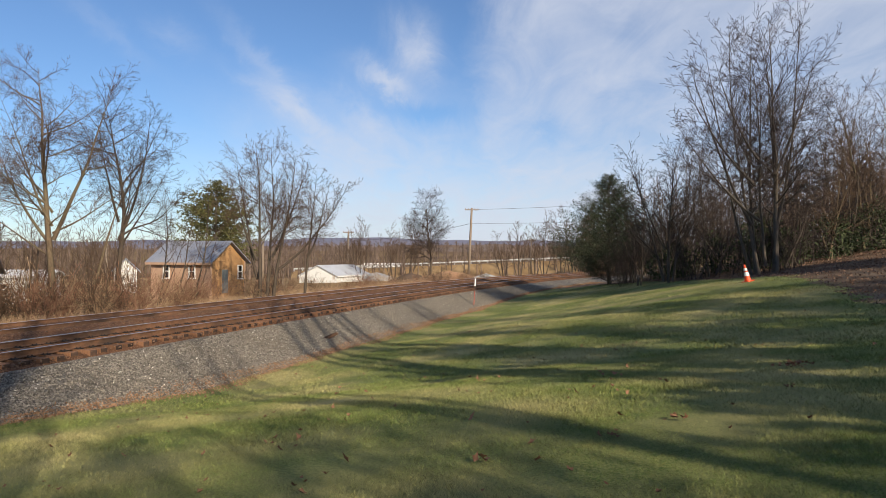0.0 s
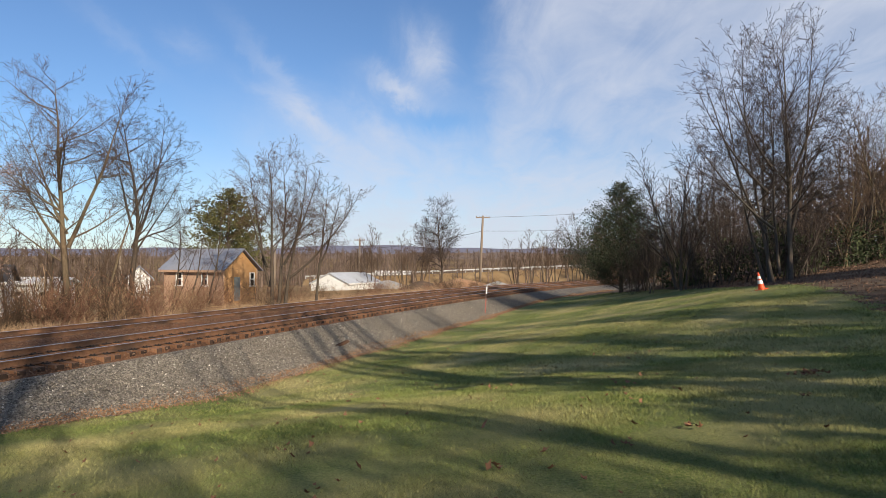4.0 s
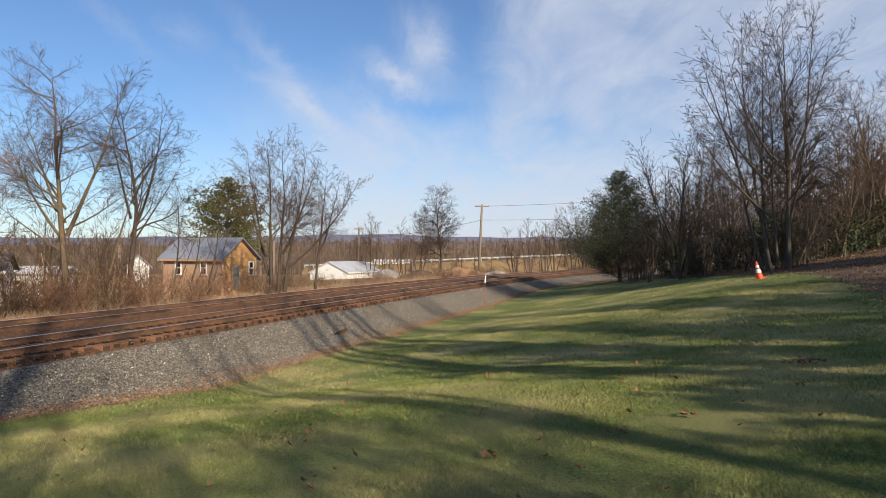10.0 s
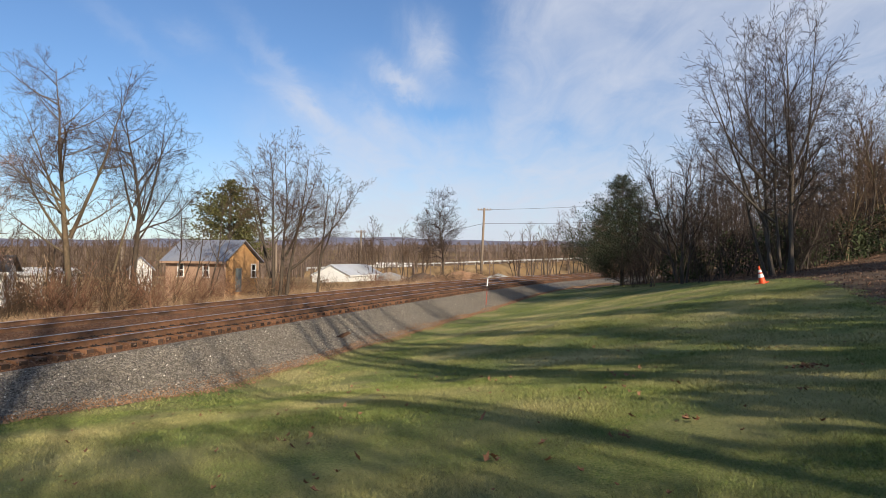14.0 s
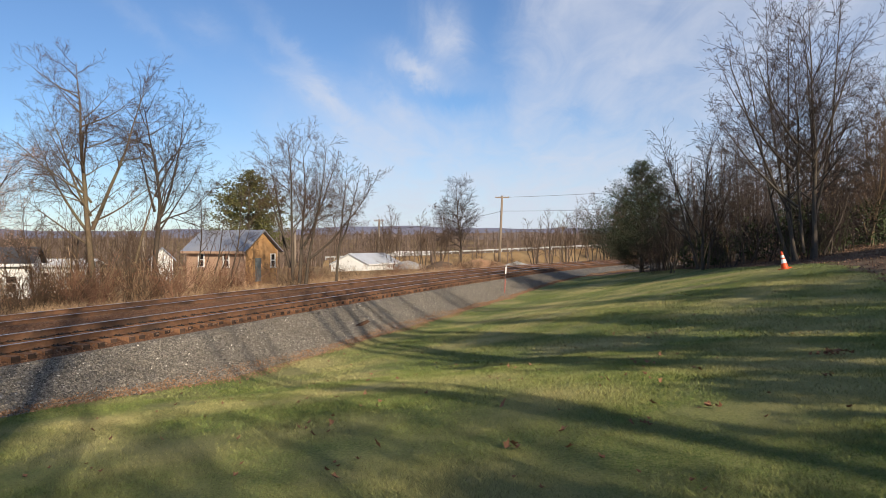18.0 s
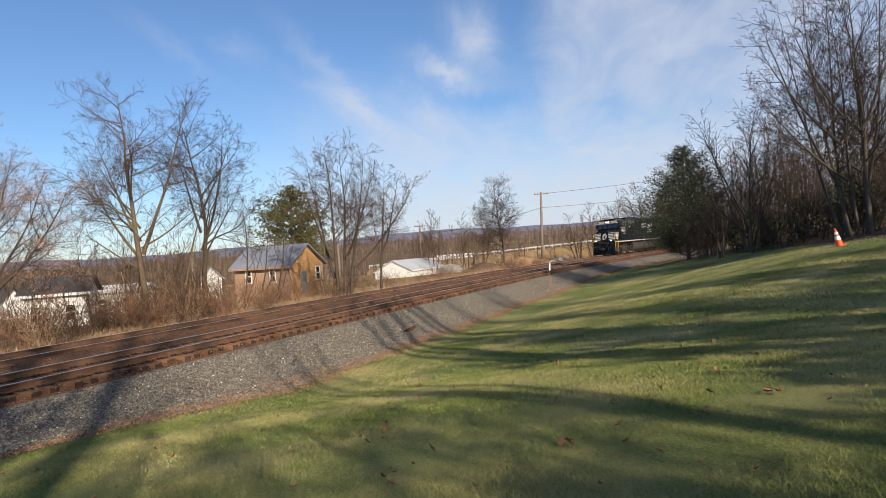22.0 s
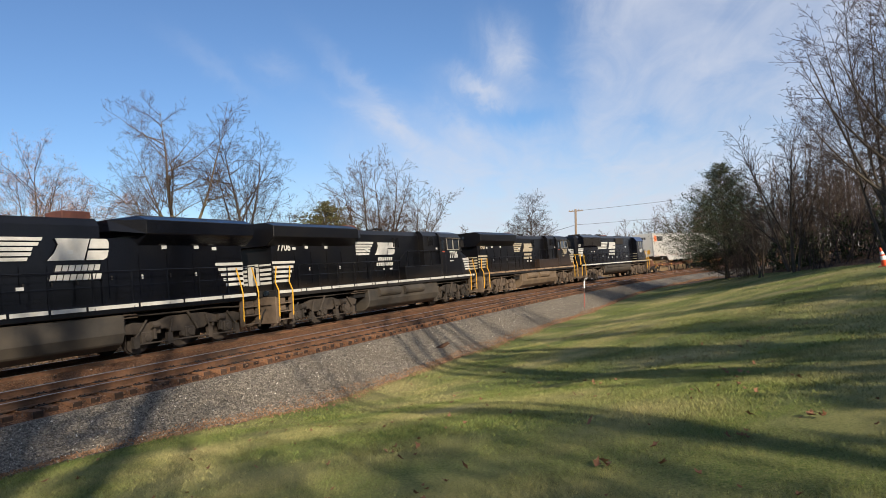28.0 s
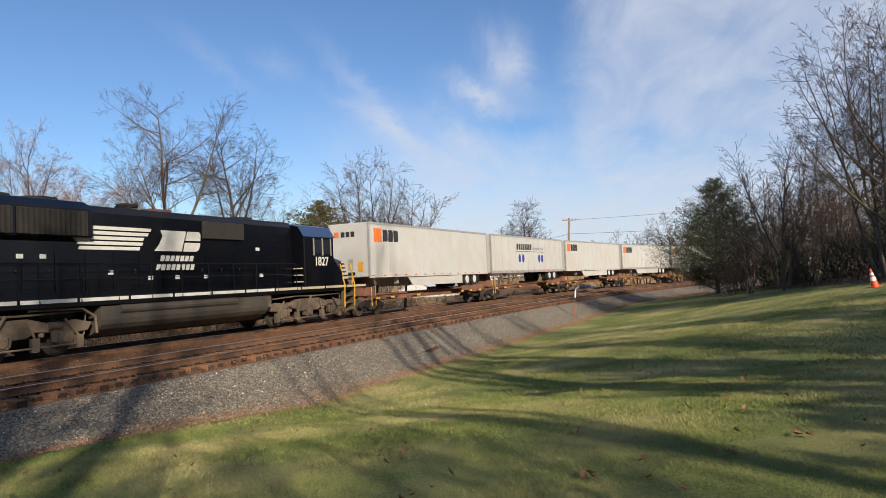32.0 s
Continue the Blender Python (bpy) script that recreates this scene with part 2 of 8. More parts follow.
# ---- mesh helpers ----
def mesh_of(name, verts, faces, material=None, smooth=False):
    me = bpy.data.meshes.new(name)
    me.from_pydata([tuple(v) for v in verts], [], [tuple(f) for f in faces])
    if material:
        for m in material if isinstance(material, (list, tuple)) else (material,):
            me.materials.append(m)
    if smooth:
        me.polygons.foreach_set("use_smooth", [True] * len(me.polygons))
    me.update()
    return me


def fast_mesh(name, verts, tris, material, width=3):
    """Many equal polygons from arrays."""
    me = bpy.data.meshes.new(name)
    verts = np.asarray(verts, dtype=np.float32)
    tris = np.asarray(tris, dtype=np.int32)
    me.vertices.add(len(verts))
    me.vertices.foreach_set("co", verts.ravel())
    me.loops.add(tris.size)
    me.loops.foreach_set("vertex_index", tris.ravel())
    me.polygons.add(len(tris))
    me.polygons.foreach_set("loop_start", np.arange(0, tris.size, width, dtype=np.int32))
    me.update(calc_edges=True)
    me.validate()
    me.materials.append(material)
    return me


def empty(name, m=None, **tags):
    ob = new(name)
    ob.empty_display_size = 0.2
    if m is not None:
        ob.matrix_world = m
    return tagged(ob, **tags)


class Mesh:
    """Collects boxes, prisms, tubes and lathes into one mesh."""

    def __init__(self):
        self.v, self.f = [], []

    def add(self, verts, faces):
        k = len(self.v)
        self.v += [tuple(p) for p in verts]
        self.f += [tuple(i + k for i in f) for f in faces]
        return self

    def box(self, x0, y0, z0, x1, y1, z1, c=0.0):
        """A box; c chamfers its edges along x."""
        if c <= 0:
            v = [(x, y, z) for x in (x0, x1) for y in (y0, y1) for z in (z0, z1)]
            return self.add(v, [(0, 1, 3, 2), (4, 6, 7, 5), (0, 4, 5, 1), (2, 3, 7, 6), (0, 2, 6, 4), (1, 5, 7, 3)])
        prof = [(y0 + c, z0), (y1 - c, z0), (y1, z0 + c), (y1, z1 - c), (y1 - c, z1), (y0 + c, z1), (y0, z1 - c), (y0, z0 + c)]
        return self.prism(prof, x0, x1)

    def prism(self, prof, x0, x1, axis="x"):
        """A profile swept along an axis; prof is (y, z) for x, (x, z) for y, (x, y) for z."""
        n = len(prof)
        put = {"x": lambda a, p: (a, p[0], p[1]), "y": lambda a, p: (p[0], a, p[1]), "z": lambda a, p: (p[0], p[1], a)}[axis]
        v = [put(a, p) for a in (x0, x1) for p in prof]
        f = [tuple(range(n))[::-1], tuple(range(n, 2 * n))] + [(i, (i + 1) % n, n + (i + 1) % n, n + i) for i in range(n)]
        return self.add(v, f)

    def tube(self, pts, r, n=6):
        """A round bar along points."""
        pts = [Vector(p) for p in pts]
        rings = []
        for i, p in enumerate(pts):
            d = (pts[min(i + 1, len(pts) - 1)] - pts[max(i - 1, 0)]).normalized()
            a = d.orthogonal().normalized() if i == 0 else (a - d * a.dot(d)).normalized()
            b = d.cross(a)
            rr = r[i] if isinstance(r, (list, tuple)) else r
            rings.append([p + (a * math.cos(2 * math.pi * k / n) + b * math.sin(2 * math.pi * k / n)) * rr for k in range(n)])
        v = [q for ring in rings for q in ring]
        f = [(i * n + k, i * n + (k + 1) % n, (i + 1) * n + (k + 1) % n, (i + 1) * n + k) for i in range(len(pts) - 1) for k in range(n)]
        f += [tuple(range(n))[::-1], tuple(range((len(pts) - 1) * n, len(pts) * n))]
        return self.add(v, f)

    def disc(self, x, y, z, r, w, n=20, axis="y", r2=None):
        """A wheel-like cylinder centred at a point, w wide."""
        prof = [(r * math.cos(2 * math.pi * k / n), r * math.sin(2 * math.pi * k / n)) for k in range(n)]
        if axis == "y":
            return self.prism([(x + a, z + b) for a, b in prof], y - w / 2, y + w / 2, "y")
        if axis == "x":
            return self.prism([(y + a, z + b) for a, b in prof], x - w / 2, x + w / 2, "x")
        return self.prism([(x + a, y + b) for a, b in prof], z - w / 2, z + w / 2, "z")

    def data(self, name, material, smooth=False):
        return mesh_of(name, self.v, self.f, material, smooth)


def part(name, m, material, parent, label="", bevel=0.0, at=None, smooth=False):
    """Links a Mesh (or mesh data) as ONE object under a thing or a part."""
    me = m.data(name, material, smooth) if isinstance(m, Mesh) else m
    if bevel:
        bm = bmesh.new()
        bm.from_mesh(me)
        bmesh.ops.recalc_face_normals(bm, faces=bm.faces)
        es = [e for e in bm.edges if len(e.link_faces) == 2 and e.calc_face_angle(0) > 0.6]
        bmesh.ops.bevel(bm, geom=es, offset=bevel, segments=1, affect="EDGES", clamp_overlap=True)
        bm.to_mesh(me)
        bm.free()
    ob = new(name, me)
    ob.parent = parent
    if at is not None:
        ob.matrix_basis = at
    if label:
        tagged(ob, label=label)
    return ob


def thing(name, m, material, label, category, at=None, group="", kind="", smooth=False):
    ob = new(name, m.data(name, material, smooth) if isinstance(m, Mesh) else m)
    if at is not None:
        ob.matrix_world = at
    return tagged(ob, label=label, category=category, group=group, kind=kind)


def smoothstep(a, b, x):
    t = np.clip((np.asarray(x, dtype=float) - a) / (b - a), 0, 1)
    return t * t * (3 - 2 * t)


# ---- the line of the railway ----
RAIL_Z, TRACK_GAP, CANT = -0.637, 4.543, 0.034
LINE_S = np.arange(-140.0, 640.5, 0.5)


def build_line():
    k = np.where(LINE_S < 95, 0.00082 + 0.000064 * np.maximum(LINE_S, -20), 0.0045 * (1 - smoothstep(150, 260, LINE_S)))
    ang = np.concatenate([[0], np.cumsum((k[1:] + k[:-1]) / 2 * 0.5)])
    i0 = int(np.argmin(abs(LINE_S)))
    ang += 0.28899 - ang[i0]
    x = np.concatenate([[0], np.cumsum((np.sin(ang[1:]) + np.sin(ang[:-1])) / 2 * 0.5)])
    y = np.concatenate([[0], np.cumsum((np.cos(ang[1:]) + np.cos(ang[:-1])) / 2 * 0.5)])
    return x - x[i0] - 9.6387, y - y[i0] + 22.0, ang


LINE_X, LINE_Y, LINE_A = build_line()


def line_at(s, off=0.0):
    """Place and heading on the near track's centre line; off goes to the far side."""
    a = np.interp(s, LINE_S, LINE_A)
    return np.interp(s, LINE_S, LINE_X) - off * np.cos(a), np.interp(s, LINE_S, LINE_Y) + off * np.sin(a), a


def line_coords(x, y):
    """s along the line and signed distance to its camera side."""
    x, y = np.asarray(x, float).ravel(), np.asarray(y, float).ravel()
    s, d = np.zeros(len(x)), np.zeros(len(x))
    for i in range(0, len(x), 4000):
        dx, dy = x[i:i + 4000, None] - LINE_X[None, ::2], y[i:i + 4000, None] - LINE_Y[None, ::2]
        k = np.argmin(dx * dx + dy * dy, axis=1)
        r = np.arange(len(k))
        a = LINE_A[::2][k]
        s[i:i + 4000] = LINE_S[::2][k] + dx[r, k] * np.sin(a) + dy[r, k] * np.cos(a)
        d[i:i + 4000] = np.sign(dx[r, k] * np.cos(a) - dy[r, k] * np.sin(a)) * np.sqrt((dx[r, k] ** 2 + dy[r, k] ** 2))
    return s, d


def toe_z(s):
    """Height of the foot of the ballast bank on the camera's side."""
    return -1.87 + 0.62 * smoothstep(-1, -12, s) + 0.42 * smoothstep(22, 46, s)


def bank_z(s, fr):
    """Height on the camera-side bank: fr is 0 at its shoulder and 1 at its foot, which runs out softly over shallow folds."""
    s, fr = np.asarray(s, float), np.clip(np.asarray(fr, float), 0, 1)
    top = RAIL_Z - 0.215 - 1.75 * CANT / 1.5 * 0.8 - 0.12
    fold = 0.075 * wave(s, s * 0.2 + fr * 1.3, 1.5, 21) + 0.02 * wave(s, fr * 3, 4.1, 22)
    return toe_z(s) + 0.02 + (top - toe_z(s)) * (1 - fr) ** 1.3 + fold * np.sqrt(4 * fr * (1 - fr))


def wave(x, y, k, seed):
    """Soft unevenness, about -1 to 1."""
    rng = np.random.RandomState(seed)
    out = 0
    for i in range(5):
        a, p = rng.rand() * 6.28, rng.rand() * 6.28
        out = out + np.sin((x * math.cos(a) + y * math.sin(a)) * k * (0.6 + 0.35 * i) + p)
    return out / 3


def ground_z(x, y):
    """Height of the ground sheet."""
    shape = np.shape(x)
    x, y = np.asarray(x, float).ravel(), np.asarray(y, float).ravel()
    s, d = line_coords(x, y)
    zt = toe_z(s)
    slope = 0.106 + 0.036 * smoothstep(-18, 13, s)
    right = zt + slope * (np.minimum(d, 30) - 4.2) + 0.09 * np.clip(d - 30, 0, 60)
    # a shallow swale runs along the foot of the bank
    right = right - 0.17 * smoothstep(-17, -3, s) * np.clip(d - 4.2, 0, 40) / 2.8 * np.exp(1 - np.clip(d - 4.2, 0, 40) / 2.8)
    right = right + 0.34 * smoothstep(2, 13, s) * smoothstep(11, 20, d)
    right = right + 0.03 * wave(x, y, 0.5, 3) * smoothstep(4, 8, d)
    # away from the line, behind the wood, the slope levels out
    dist = np.hypot(x, y)
    left = -0.95 - 0.10 * np.clip(-d - 6.3, 0, 9) - 0.025 * np.clip(-d - 15, 0, 60) - 0.8 * smoothstep(20, -25, s) * smoothstep(-12, -30, d)
    left = left + 0.06 * wave(x, y, 0.35, 5)
    left = left + 11 * smoothstep(220, 700, y - 0.2 * x)
    bed = np.minimum(zt, -1.05) - 0.25
    z = np.where(d > 4.2, right, np.where(d < -11.0, left, bed))
    # ease between bank foot and bed
    t = smoothstep(3.6, 4.2, d)
    z = np.where((d > 3.6) & (d <= 4.2), bed * (1 - t) + zt * t, z)
    t = smoothstep(-9.5, -11.5, d)
    z = np.where((d < -9.5) & (d > -11.5), bed * (1 - t) + left * t, z)
    far = smoothstep(150, 400, dist)
    z = z * (1 - far) + (-3 + 11 * smoothstep(220, 700, y - 0.2 * x)) * far
    return z.reshape(shape)

# ---- ground ----
def axis(lo, hi, step, far, grow=1.32):
    mid = list(np.arange(lo, hi + step / 2, step))
    a, b, w = [], [], step
    p, q = lo, hi
    while p > -far or q < far:
        w *= grow
        p, q = p - w, q + w
        a.append(p)
        b.append(q)
    return np.array(a[::-1] + mid + b)


LAWN = mat("lawn_grass", (0.080, 0.130, 0.034), (0.285, 0.285, 0.110), scale=34.0, rough=0.95, bump=1.0, c3=(0.40, 0.345, 0.155), big=0.33, spec=0.1)
DRY = mat("dry_weeds", (0.30, 0.20, 0.10), (0.19, 0.115, 0.055), scale=3.0, rough=0.95, bump=0.6, c3=(0.36, 0.25, 0.13), big=0.15, spec=0.1)
LITTER = mat("leaf_litter", (0.13, 0.085, 0.052), (0.065, 0.043, 0.028), scale=6.0, rough=0.95, bump=0.7, c3=(0.19, 0.135, 0.09), big=0.5, spec=0.1)
FARLAND = mat("far_land", (0.20, 0.135, 0.085), (0.13, 0.09, 0.06), scale=0.05, rough=1, bump=0, c3=(0.24, 0.18, 0.10), big=0.01, spec=0)


def build_ground():
    xs, ys = axis(-46, 44, 0.75, 4200), axis(-14, 100, 0.75, 4200)
    X, Y = np.meshgrid(xs, ys, indexing="ij")
    Z = ground_z(X, Y)
    nx, ny = len(xs), len(ys)
    idx = np.arange(nx * ny).reshape(nx, ny)
    quads = np.stack([idx[:-1, :-1], idx[1:, :-1], idx[1:, 1:], idx[:-1, 1:]], -1).reshape(-1, 4)
    me = fast_mesh("ground", np.stack([X, Y, Z], -1).reshape(-1, 3), quads, LAWN, 4)
    for m in (DRY, LITTER, FARLAND):
        me.materials.append(m)
    cx, cy = (X[:-1, :-1] + X[1:, 1:]).ravel() / 2, (Y[:-1, :-1] + Y[1:, 1:]).ravel() / 2
    s, d = line_coords(cx, cy)
    dist = np.hypot(cx, cy)
    wood = wood_edge(cx, cy)
    kind = np.where(d < 0, 1, np.where(wood > 0, 2, 0))
    kind = np.where(dist > 170, 3, kind)
    me.polygons.foreach_set("material_index", kind.astype(np.int32))
    me.polygons.foreach_set("use_smooth", [True] * len(me.polygons))
    tagged(new("ground", me), "sloping mown lawn, dry weedy verge and leaf-strewn wood floor", "ground", kind="structure")


def wood_edge(x, y):
    """Above zero where the mown lawn gives way to leaf litter under the trees."""
    a = x - (15.0 + 0.25 * np.clip(y - 31, -12, 0) - 0.05 * np.clip(y - 38, 0, 20)) + 0.45 * wave(x, y, 0.6, 11)
    b = (y - 68.0) + 0.25 * (x - 12) + 0.8 * wave(x, y, 0.4, 12)
    return np.maximum(a, b)


build_ground()

# ---- ballast and track ----
BALLAST = stone_mat("ballast_stone", (0.120, 0.104, 0.086), (0.50, 0.445, 0.36), 30, stain=(0.19, 0.158, 0.122))
RUSTBED = stone_mat("rust_stained_ballast", (0.115, 0.056, 0.029), (0.31, 0.165, 0.090), 26, stain=(0.27, 0.122, 0.060))
STONE = mat("loose_stone", (0.285, 0.25, 0.20), (0.145, 0.125, 0.10), scale=9, rough=0.9, bump=0.3, island=0.62)
TIE = mat("creosoted_tie", (0.225, 0.108, 0.053), (0.105, 0.053, 0.030), scale=7, rough=0.9, bump=0.4, c3=(0.250, 0.125, 0.062), big=1.5, stretch=(1, 6, 1), island=-0.35)
RAIL = mat("rusty_rail", (0.200, 0.100, 0.052), (0.105, 0.054, 0.030), scale=5, rough=0.85, bump=0.25, c3=(0.050, 0.030, 0.020), big=0.8)
SHINE = mat("polished_railhead", (0.62, 0.62, 0.64), (0.50, 0.50, 0.52), scale=6, rough=0.28, bump=0.03, metal=1.0)


def sweep(name, prof, s_list, material, off=0.0, closed=False, mats=None, smooth=False):
    """A profile of (offset to the camera's side, z) carried along the line; z may be a function of s."""
    verts, faces = [], []
    n = len(prof)
    for s in s_list:
        for o, z in prof:
            x, y, a = line_at(s, off - o)
            verts.append((x, y, z(s) if callable(z) else z))
    for i in range(len(s_list) - 1):
        for k in range(n if closed else n - 1):
            faces.append((i * n + k, i * n + (k + 1) % n, (i + 1) * n + (k + 1) % n, (i + 1) * n + k))
    if closed:
        faces += [tuple(range(n)), tuple(range((len(s_list) - 1) * n, len(s_list) * n))[::-1]]
    return mesh_of(name, verts, faces, material, smooth)


BED_Z = RAIL_Z - 0.215


def build_bed():
    near = list(np.arange(-40, 60.1, 0.25)) + list(np.arange(60.5, 120.1, 0.5))
    ss = [-140, -120, -100, -80, -60, -50] + near + list(np.arange(124, 640, 8))
    e = CANT / 1.5

    def lift(o):
        return BED_Z - o * e * 0.8

    # camera-side bank
    def bank(fr):
        return lambda s: float(bank_z(s, fr))

    prof = [(4.55, lambda s: toe_z(s) - 0.10)] + [(1.75 + 2.6 * fr, bank(fr)) for fr in (1, 0.9, 0.8, 0.7, 0.6, 0.5, 0.4, 0.3, 0.2, 0.1, 0.0)]
    prof += [(1.42, lift(1.42) - 0.13)]
    tagged(new("ballast_bank", sweep("ballast_bank", prof, ss, BALLAST, smooth=True)), "grey crushed-stone ballast bank beside the track", "ballast", kind="structure")
    top = [(1.42, lift(1.42) - 0.13), (1.22, lift(1.22) - 0.07), (0.95, lift(0.95) - 0.02), (0, lift(0)), (-1.2, lift(-1.2)), (-1.6, lift(-1.6)), (-2.2, lift(-2.2) - 0.10), (-2.9, lift(-2.9) - 0.10)]
    g = TRACK_GAP
    top += [(-g + 1.3, lift(-g + 1.3)), (-g, lift(-g)), (-g - 1.2, lift(-g - 1.2)), (-g - 1.7, lift(-g - 1.7)), (-g - 2.4, lift(-g) - 0.22), (-g - 4.4, -1.02), (-g - 6.8, -1.30)]
    me = sweep("ballast_top", top, ss, RUSTBED, smooth=True)
    me.materials.append(BALLAST)
    n = len(top) - 1
    idx = [1 if (k % n) in (6, 12, 13) else 0 for k in range(len(me.polygons))]
    me.polygons.foreach_set("material_index", idx)
    tagged(new("ballast_bed", me), "rust-stained ballast bed under both tracks", "ballast", kind="structure")


build_bed()

# near-black, so each plate reads as a dark dash along the rail
PLATE = mat("near_black_tie_plate", (0.022, 0.016, 0.013), (0.014, 0.011, 0.010), scale=9, rough=0.8, bump=0.2)
TIE_END = mat("tie_end_grain", (0.062, 0.036, 0.024), (0.030, 0.019, 0.014), scale=9, rough=0.95, bump=0.4, c3=(0.130, 0.066, 0.036), big=2.0, island=-0.5)
RAIL_PROFILE = [(-0.075, -0.18), (0.075, -0.18), (0.075, -0.165), (0.012, -0.14), (0.012, -0.045), (0.036, -0.035), (0.036, -0.006), (0.030, 0.0), (-0.030, 0.0), (-0.036, -0.006), (-0.036, -0.035), (-0.012, -0.045), (-0.012, -0.14), (-0.075, -0.165)]


def build_track(name, off, label):
    track = empty(name, kind="structure", label=label, category="railway track")
    ss = list(np.arange(-140, -30, 5)) + list(np.arange(-30, 120, 1.0)) + list(np.arange(120, 636, 6))
    for side in (0.75, -0.75):
        z = RAIL_Z - side * CANT / 1.5
        me = sweep("rail", [(side + a, z + b) for a, b in RAIL_PROFILE], ss, [RAIL, SHINE], off=off, closed=True)
        n = len(RAIL_PROFILE)
        me.polygons.foreach_set("material_index", [1 if p.index < (len(ss) - 1) * n and p.index % n in (6, 7, 8) else 0 for p in me.polygons])
        part("rail", me, None, track)
    tilt = -math.atan(CANT / 1.5)
    zt = RAIL_Z - 0.187
    m = Mesh().box(-0.115, -1.32, -0.17, 0.115, 1.32, 0, 0.012)
    tie_me = m.data("tie", [TIE, TIE_END])
    # the sweep runs along the track, so the end grain is on the faces that look across it
    tie_me.polygons.foreach_set("material_index", [1 if abs(p.normal.y) > 0.6 else 0 for p in tie_me.polygons])
    pl = Mesh()
    for y in (0.75, -0.75):
        pl.box(-0.10, y - 0.20, 0.0, 0.10, y + 0.20, 0.022)
        for dx in (-0.06, 0.06):
            for dy in (-0.11, 0.11):
                pl.box(dx - 0.012, y + dy - 0.012, 0.022, dx + 0.012, y + dy + 0.012, 0.05)
        rng = random.Random(7 + int(off))
    rest, restp = Mesh(), Mesh()
    for i, s in enumerate(np.arange(-28, 250, 0.5)):
        s += rng.uniform(-0.03, 0.03)
        x, y, a = line_at(s, off)
        w = Matrix.Translation((float(x), float(y), zt + rng.uniform(-0.008, 0.006))) @ Matrix.Rotation(math.pi / 2 - float(a) + rng.uniform(-0.02, 0.02), 4, "Z") @ Matrix.Rotation(-tilt, 4, "X")
        if -24 <= s < 96:
            part("tie", tie_me, None, track, at=w @ Matrix.Translation((0, rng.uniform(-0.09, 0.09), 0)))
        else:
            rest.add([w @ Vector(p) for p in m.v], m.f)
        if -24 <= s < 90:
            restp.add([w @ Vector(p) for p in pl.v], pl.f)
    tagged(part("far_ties", rest, TIE, track), kind="stuff")
    tagged(part("tie_plates", restp, PLATE, track, "dark tie plates and spikes"), kind="stuff")


build_track("track_near", 0.0, "empty track of rusty rails on dark wooden ties")
build_track("track_far", TRACK_GAP, "far track of rusty rails on dark wooden ties")


# ---- trees ----
def bark(name, c1, c2, c3):
    return mat(name, c1, c2, scale=9, rough=0.95, bump=0.5, c3=c3, big=0.9, stretch=(1, 1, 0.35), spec=0.15)


BARK_TAN = bark("tan_bark", (0.20, 0.145, 0.090), (0.095, 0.068, 0.046), (0.145, 0.12, 0.075))
BARK_GREY = bark("grey_bark", (0.115, 0.088, 0.066), (0.058, 0.045, 0.036), (0.085, 0.07, 0.052))
BARK_DARK = bark("dark_bark", (0.135, 0.108, 0.086), (0.068, 0.055, 0.045), (0.115, 0.097, 0.075))
TWIG_TAN = mat("tan_twigs", (0.135, 0.090, 0.058), (0.075, 0.051, 0.035), scale=1.5, rough=0.9, bump=0, spec=0.15, island=0.25)
TWIG_GREY = mat("grey_twigs", (0.082, 0.060, 0.047), (0.046, 0.034, 0.028), scale=1.5, rough=0.9, bump=0, spec=0.15, island=0.25)
TWIG_DARK = mat("dark_twigs", (0.080, 0.060, 0.050), (0.046, 0.036, 0.031), scale=1.5, rough=0.9, bump=0, spec=0.15, island=0.25)
BUDS = mat("russet_leaves", (0.50, 0.315, 0.225), (0.38, 0.23, 0.16), scale=3, rough=0.85, bump=0, spec=0.15, island=0.3)


def tubes(paths, sides):
    """Vertices and quads of many tapering tubes; each path is (points, radii)."""
    V, F, k = [], [], 0
    ang = np.arange(sides) * 2 * np.pi / sides
    ca, sa = np.cos(ang), np.sin(ang)
    for pts, rad in paths:
        n = len(pts)
        d = np.empty_like(pts)
        d[1:-1] = pts[2:] - pts[:-2]
        d[0], d[-1] = pts[1] - pts[0], pts[-1] - pts[-2]
        d /= np.linalg.norm(d, axis=1)[:, None] + 1e-9
        ref = np.where(abs(d[:, 2:3]) > 0.9, np.array([[1.0, 0, 0]]), np.array([[0, 0, 1.0]]))
        a = np.cross(d, ref)
        a /= np.linalg.norm(a, axis=1)[:, None] + 1e-9
        b = np.cross(d, a)
        ring = pts[:, None, :] + rad[:, None, None] * (a[:, None, :] * ca[None, :, None] + b[:, None, :] * sa[None, :, None])
        V.append(ring.reshape(-1, 3))
        i = np.arange(n - 1)[:, None] * sides + np.arange(sides)[None, :]
        j = np.arange(n - 1)[:, None] * sides + (np.arange(sides)[None, :] + 1) % sides
        F.append((np.stack([i, j, j + sides, i + sides], -1) + k).reshape(-1, 4))
        k += n * sides
    if not V:
        return np.zeros((0, 3)), np.zeros((0, 4), int)
    return np.concatenate(V), np.concatenate(F)


